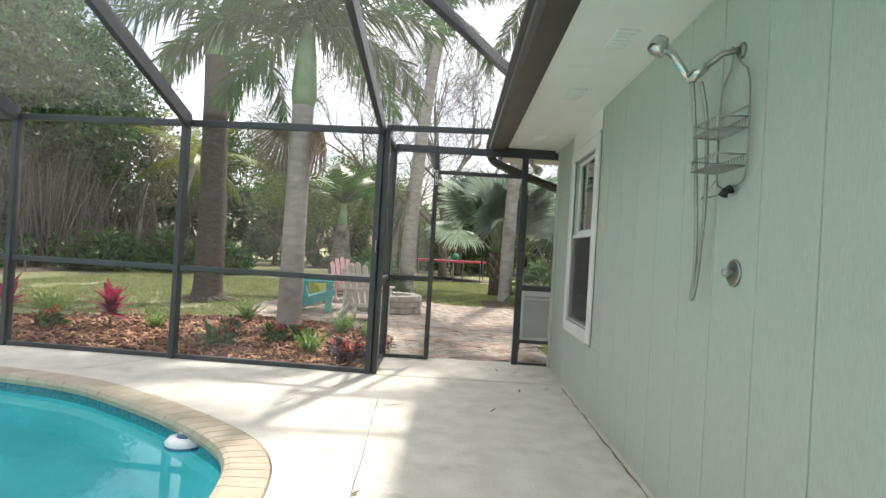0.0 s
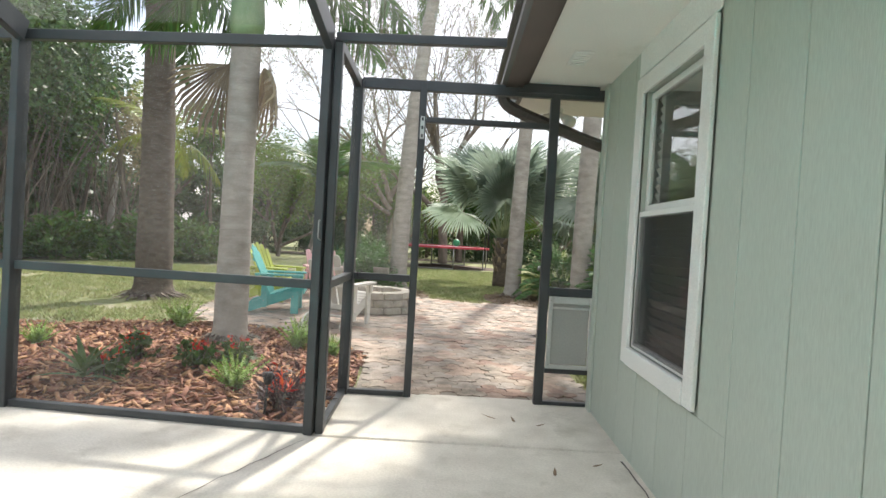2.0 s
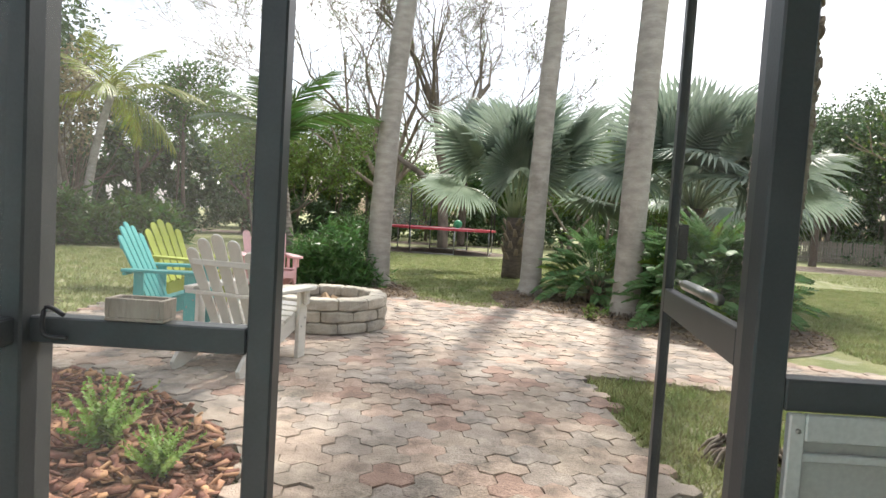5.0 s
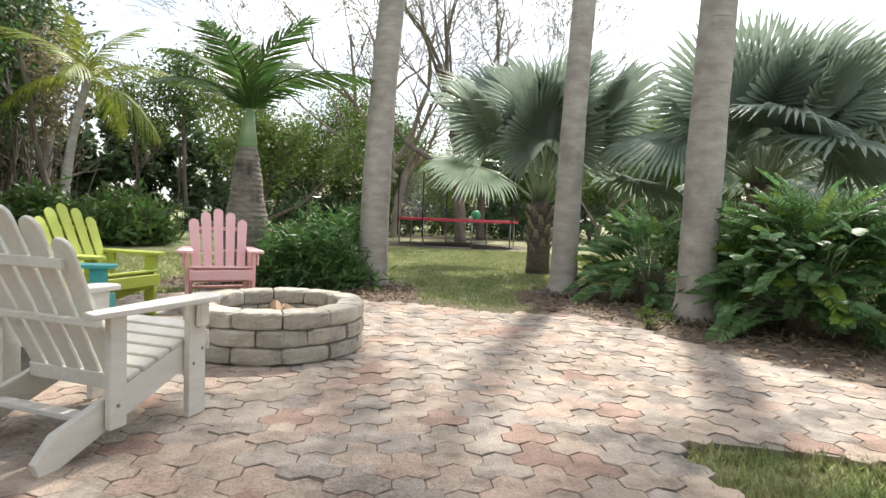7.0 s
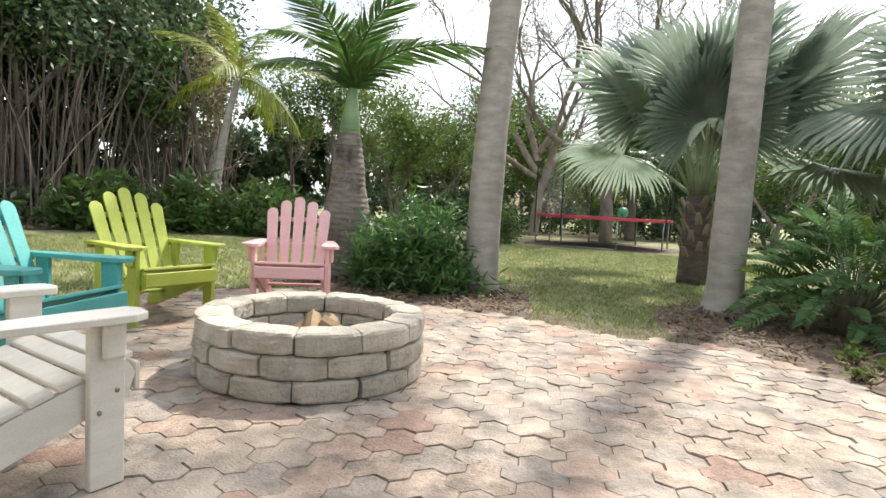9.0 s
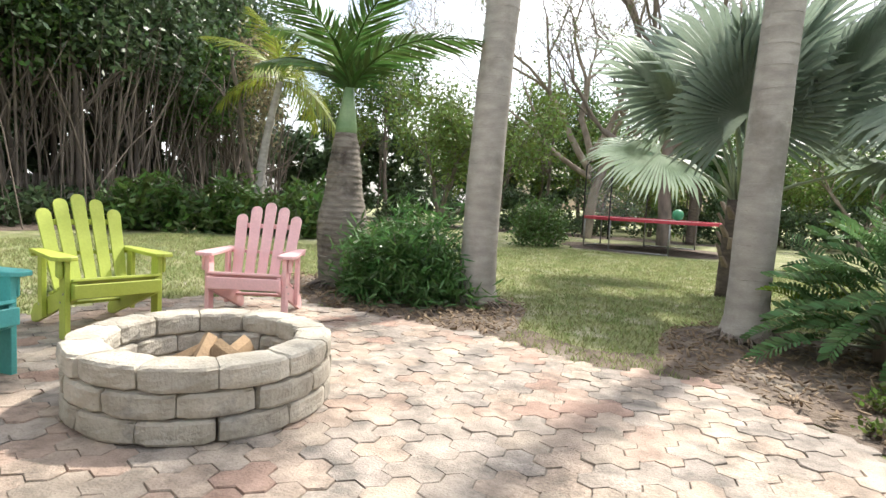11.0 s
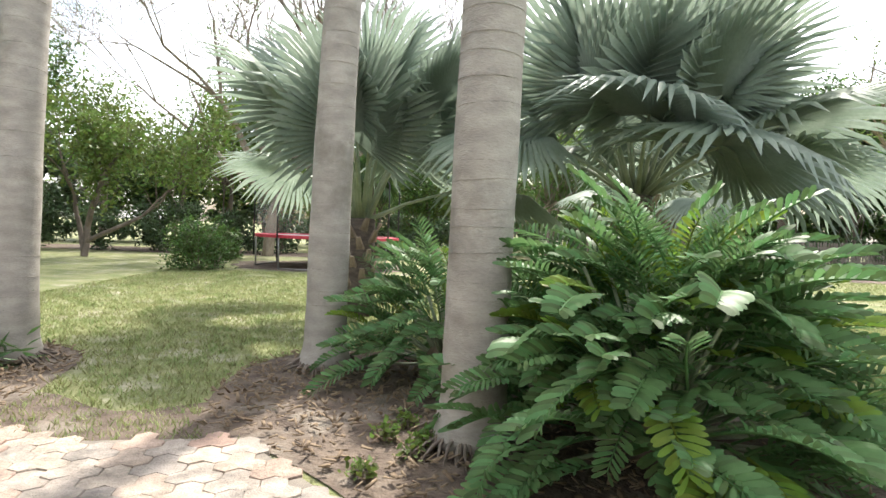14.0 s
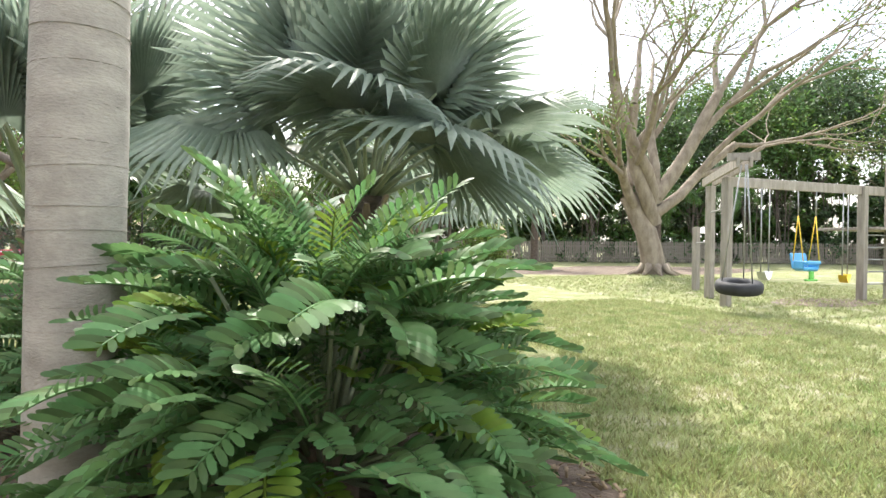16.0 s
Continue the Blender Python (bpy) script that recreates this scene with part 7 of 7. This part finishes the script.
tube("knob", [(-0.009, 0, 0), (-0.02, 0, 0.0), (-0.024, 0, 0), (-0.045, 0, 0)], [0.010, 0.010, 0.016, 0.014], M_flap, vp, 10)
cd = thing("shower_caddy", pose(0, 0, 0), "wire shower caddy with two baskets hung from the shower arm", "caddy")
CX = SX - 0.02


def wire(name, pts, r=0.0032):
    tube(name, pts, r, M_dullmetal, cd, 6)


wire("hanger", spline([(CX - 0.01, SY + 0.02, SZ + 0.02), (CX, SY - 0.03, SZ - 0.06), (CX, SY - 0.105, SZ - 0.16), (CX, SY - 0.115, SZ - 0.5), (CX, SY - 0.07, SZ - 0.565), (CX, SY, SZ - 0.57)], 6, False), 0.0042)
wire("hanger", spline([(CX - 0.01, SY + 0.02, SZ + 0.02), (CX, SY + 0.04, SZ - 0.06), (CX, SY + 0.11, SZ - 0.16), (CX, SY + 0.115, SZ - 0.5), (CX, SY + 0.07, SZ - 0.565), (CX, SY, SZ - 0.57)], 6, False), 0.0042)
for zb in (SZ - 0.35, SZ - 0.5):
    for dz in (0.0, 0.045):
        wire("basket_rim", [(CX, SY - 0.11, zb + dz), (CX - 0.11, SY - 0.1, zb + dz), (CX - 0.11, SY + 0.1, zb + dz), (CX, SY + 0.11, zb + dz), (CX, SY - 0.11, zb + dz)])
    for j in range(9):
        yy = SY - 0.09 + 0.0225 * j
        wire("basket_wire", [(CX, yy, zb + 0.045), (CX, yy, zb), (CX - 0.11, yy, zb), (CX - 0.11, yy, zb + 0.045)], 0.0022)
wire("cross_wire", [(CX, SY - 0.11, SZ - 0.26), (CX, SY + 0.11, SZ - 0.26)])
wire("foot_loop", [(CX, SY + 0.11, SZ - 0.52), (CX - 0.02, SY + 0.2, SZ - 0.6), (CX - 0.02, SY + 0.02, SZ - 0.6)])
tube("suction_cup", [(CX, SY - 0.01, SZ - 0.58), (CX - 0.02, SY - 0.01, SZ - 0.59), (CX - 0.03, SY - 0.01, SZ - 0.61)], [0.02, 0.014, 0.018], M_rubber, cd, 10)

cd.matrix_basis = pose(0, 0, SZ) @ Matrix.Diagonal((1, 1, 0.92, 1)) @ pose(0, 0, -SZ)
for o in (sh, vp, cd):
    o.matrix_basis = SKEW @ o.matrix_basis

# ---- pool float and deck litter ----
pf = thing("chlorine_float", pose(-1.47, 3.4, -0.10), "white and navy floating chlorine dispenser in the pool", "pool float")
tube("body", [(0, 0, -0.05), (0, 0, -0.02), (0, 0, 0.02), (0, 0, 0.045), (0, 0, 0.05)], [0.08, 0.115, 0.12, 0.1, 0.07], M_floatw, pf, 26)
tube("band", [(0, 0, -0.012), (0, 0, 0.012)], [0.122, 0.1225], M_floatb, pf, 26, "navy band")
tube("cap", [(0, 0, 0.05), (0, 0, 0.06)], [0.055, 0.05], M_floatb, pf, 18)
boxed("grip", (-0.045, -0.008, 0.0601), (0.045, 0.008, 0.072), M_floatw, pf, 0.003)
for k, (x_, y_, a_, L_) in enumerate(((-0.35, 4.12, 10, 0.16), (0.42, 4.1, 60, 0.09), (0.72, 4.75, 80, 0.08), (0.62, 5.55, 100, 0.09), (0.75, 5.5, 30, 0.07), (0.5, 5.6, 150, 0.1), (-0.35, 2.6, 50, 0.05), (0.95, 4.9, 20, 0.06))):
    v, f = strip_leaf(Vector((0, 0, 0.008)), Vector((1, 0, 0)), Vector((0, 1, 0)), L_, 0.018, -0.12, 5)
    o = tagged(link_mesh("fallen_leaf", raw("fallen_leaf", v, f), M_dead), "curled dry brown leaf lying on the concrete", "leaf", "leaves on the deck")
    o.matrix_basis = pose(x_, y_, 0, 0, 0, a_)

# ---- pavers ----


def trihex(h):
    """Outline of three hexagons grown together, about their shared corner, as a list of corners."""
    r = h / math.sqrt(3)
    cs = [(0, 0), (h, 0), (h / 2, h * math.sqrt(3) / 2)]
    mid = (sum(c[0] for c in cs) / 3, sum(c[1] for c in cs) / 3)
    edges = {}
    for cx, cy in cs:
        p = [(round(cx + r * math.cos(math.pi / 6 + math.pi / 3 * i), 5), round(cy + r * math.sin(math.pi / 6 + math.pi / 3 * i), 5)) for i in range(6)]
        for a, b in zip(p, p[1:] + p[:1]):
            edges[(a, b)] = 1
    rim = {a: b for a, b in edges if (b, a) not in edges and not any(abs(a[0] - q[0]) + abs(a[1] - q[1]) < 1e-4 and abs(b[0] - w[0]) + abs(b[1] - w[1]) < 1e-4 for w, q in edges)}
    key = {}
    for a, b in rim.items():
        key[(round(a[0], 3), round(a[1], 3))] = (b, a)
    start = next(iter(key))
    out, cur = [], start
    while True:
        b, a = key[cur]
        out.append((a[0] - mid[0], a[1] - mid[1]))
        cur = (round(b[0], 3), round(b[1], 3))
        if cur == start or len(out) > 20:
            return out, mid


HEX = 0.118
OUT, MID = trihex(HEX)


def paver_verts(seed):
    g = random.Random(seed)
    n = len(OUT)
    v = []
    for s, z in ((0.996, -0.03), (0.986, -0.004), (0.958, 0.0)):
        for x_, y_ in OUT:
            v.append((x_ * s + g.gauss(0, 0.0012), y_ * s + g.gauss(0, 0.0012), z + g.gauss(0, 0.0006)))
    f = [(k_ * n + i, k_ * n + (i + 1) % n, (k_ + 1) * n + (i + 1) % n, (k_ + 1) * n + i) for k_ in range(2) for i in range(n)]
    return v, f, tuple(2 * n + i for i in range(n))


PV = []
for s in range(4):
    v, f, topf = paver_verts(s)
    bm = bmesh.new()
    vs = [bm.verts.new(q) for q in v]
    for q in f:
        bm.faces.new([vs[i] for i in q])
    bm.faces.new([vs[i] for i in topf])
    bmesh.ops.recalc_face_normals(bm, faces=bm.faces)
    bmesh.ops.triangulate(bm, faces=[q for q in bm.faces if len(q.verts) > 4])
    me = bpy.data.meshes.new("paver")
    bm.to_mesh(me)
    bm.free()
    me.materials.append(M_paver)
    PV.append(me)

pav = thing("pavement", pose(0, 0, 0), "patio of tan and pink interlocking clover-shaped concrete pavers", "pavers", kind="structure")
spots = []
TH = radians(8)
for i in range(-90, 90):
    for j in range(-90, 90):
        if (i + 2 * j) % 3:
            continue
        x_ = HEX * (i + j * 0.5) + MID[0]
        y_ = HEX * (j * math.sqrt(3) / 2) + MID[1]
        x_, y_ = x_ * math.cos(TH) - y_ * math.sin(TH) + 0.4, x_ * math.sin(TH) + y_ * math.cos(TH) + 9.4
        if inside(x_, y_, PATIO) and math.hypot(x_ - FX, y_ - FY) > FR - 0.12:
            spots.append((x_, y_))
spots.sort(key=lambda q: abs(q[0] - 0.6) + 0.6 * abs(q[1] - 8.6))
joined = []
for k, (x_, y_) in enumerate(spots):
    sink = 0.004 * noise.noise((x_ * 1.3, y_ * 1.3, 2)) + random.uniform(-0.003, 0.003)
    m = pose(x_, y_, sink, random.gauss(0, 0.9), random.gauss(0, 0.9), math.degrees(TH) + random.gauss(0, 1.3))
    if k < 300:
        link_mesh("paver", PV[k % 4], None, pav).matrix_basis = m
    else:
        joined.append((k, m))
base = {}
for s in range(4):
    me = PV[s]
    base[s] = (np.array([q.co[:] for q in me.vertices]), me)
bm = bmesh.new()
vs_all, fs_all, o_ = [], [], 0
for k, m in joined:
    co, me = base[k % 4]
    mm = np.array(m)
    vs_all.append(co @ mm[:3, :3].T + mm[:3, 3])
    fs_all += [tuple(i + o_ for i in q.vertices) for q in me.polygons]
    o_ += len(co)
bm.free()
rest = raw("far_pavers", np.concatenate(vs_all).tolist(), fs_all)
tagged(link_mesh("far_pavers", rest, M_paver, pav), kind="stuff")
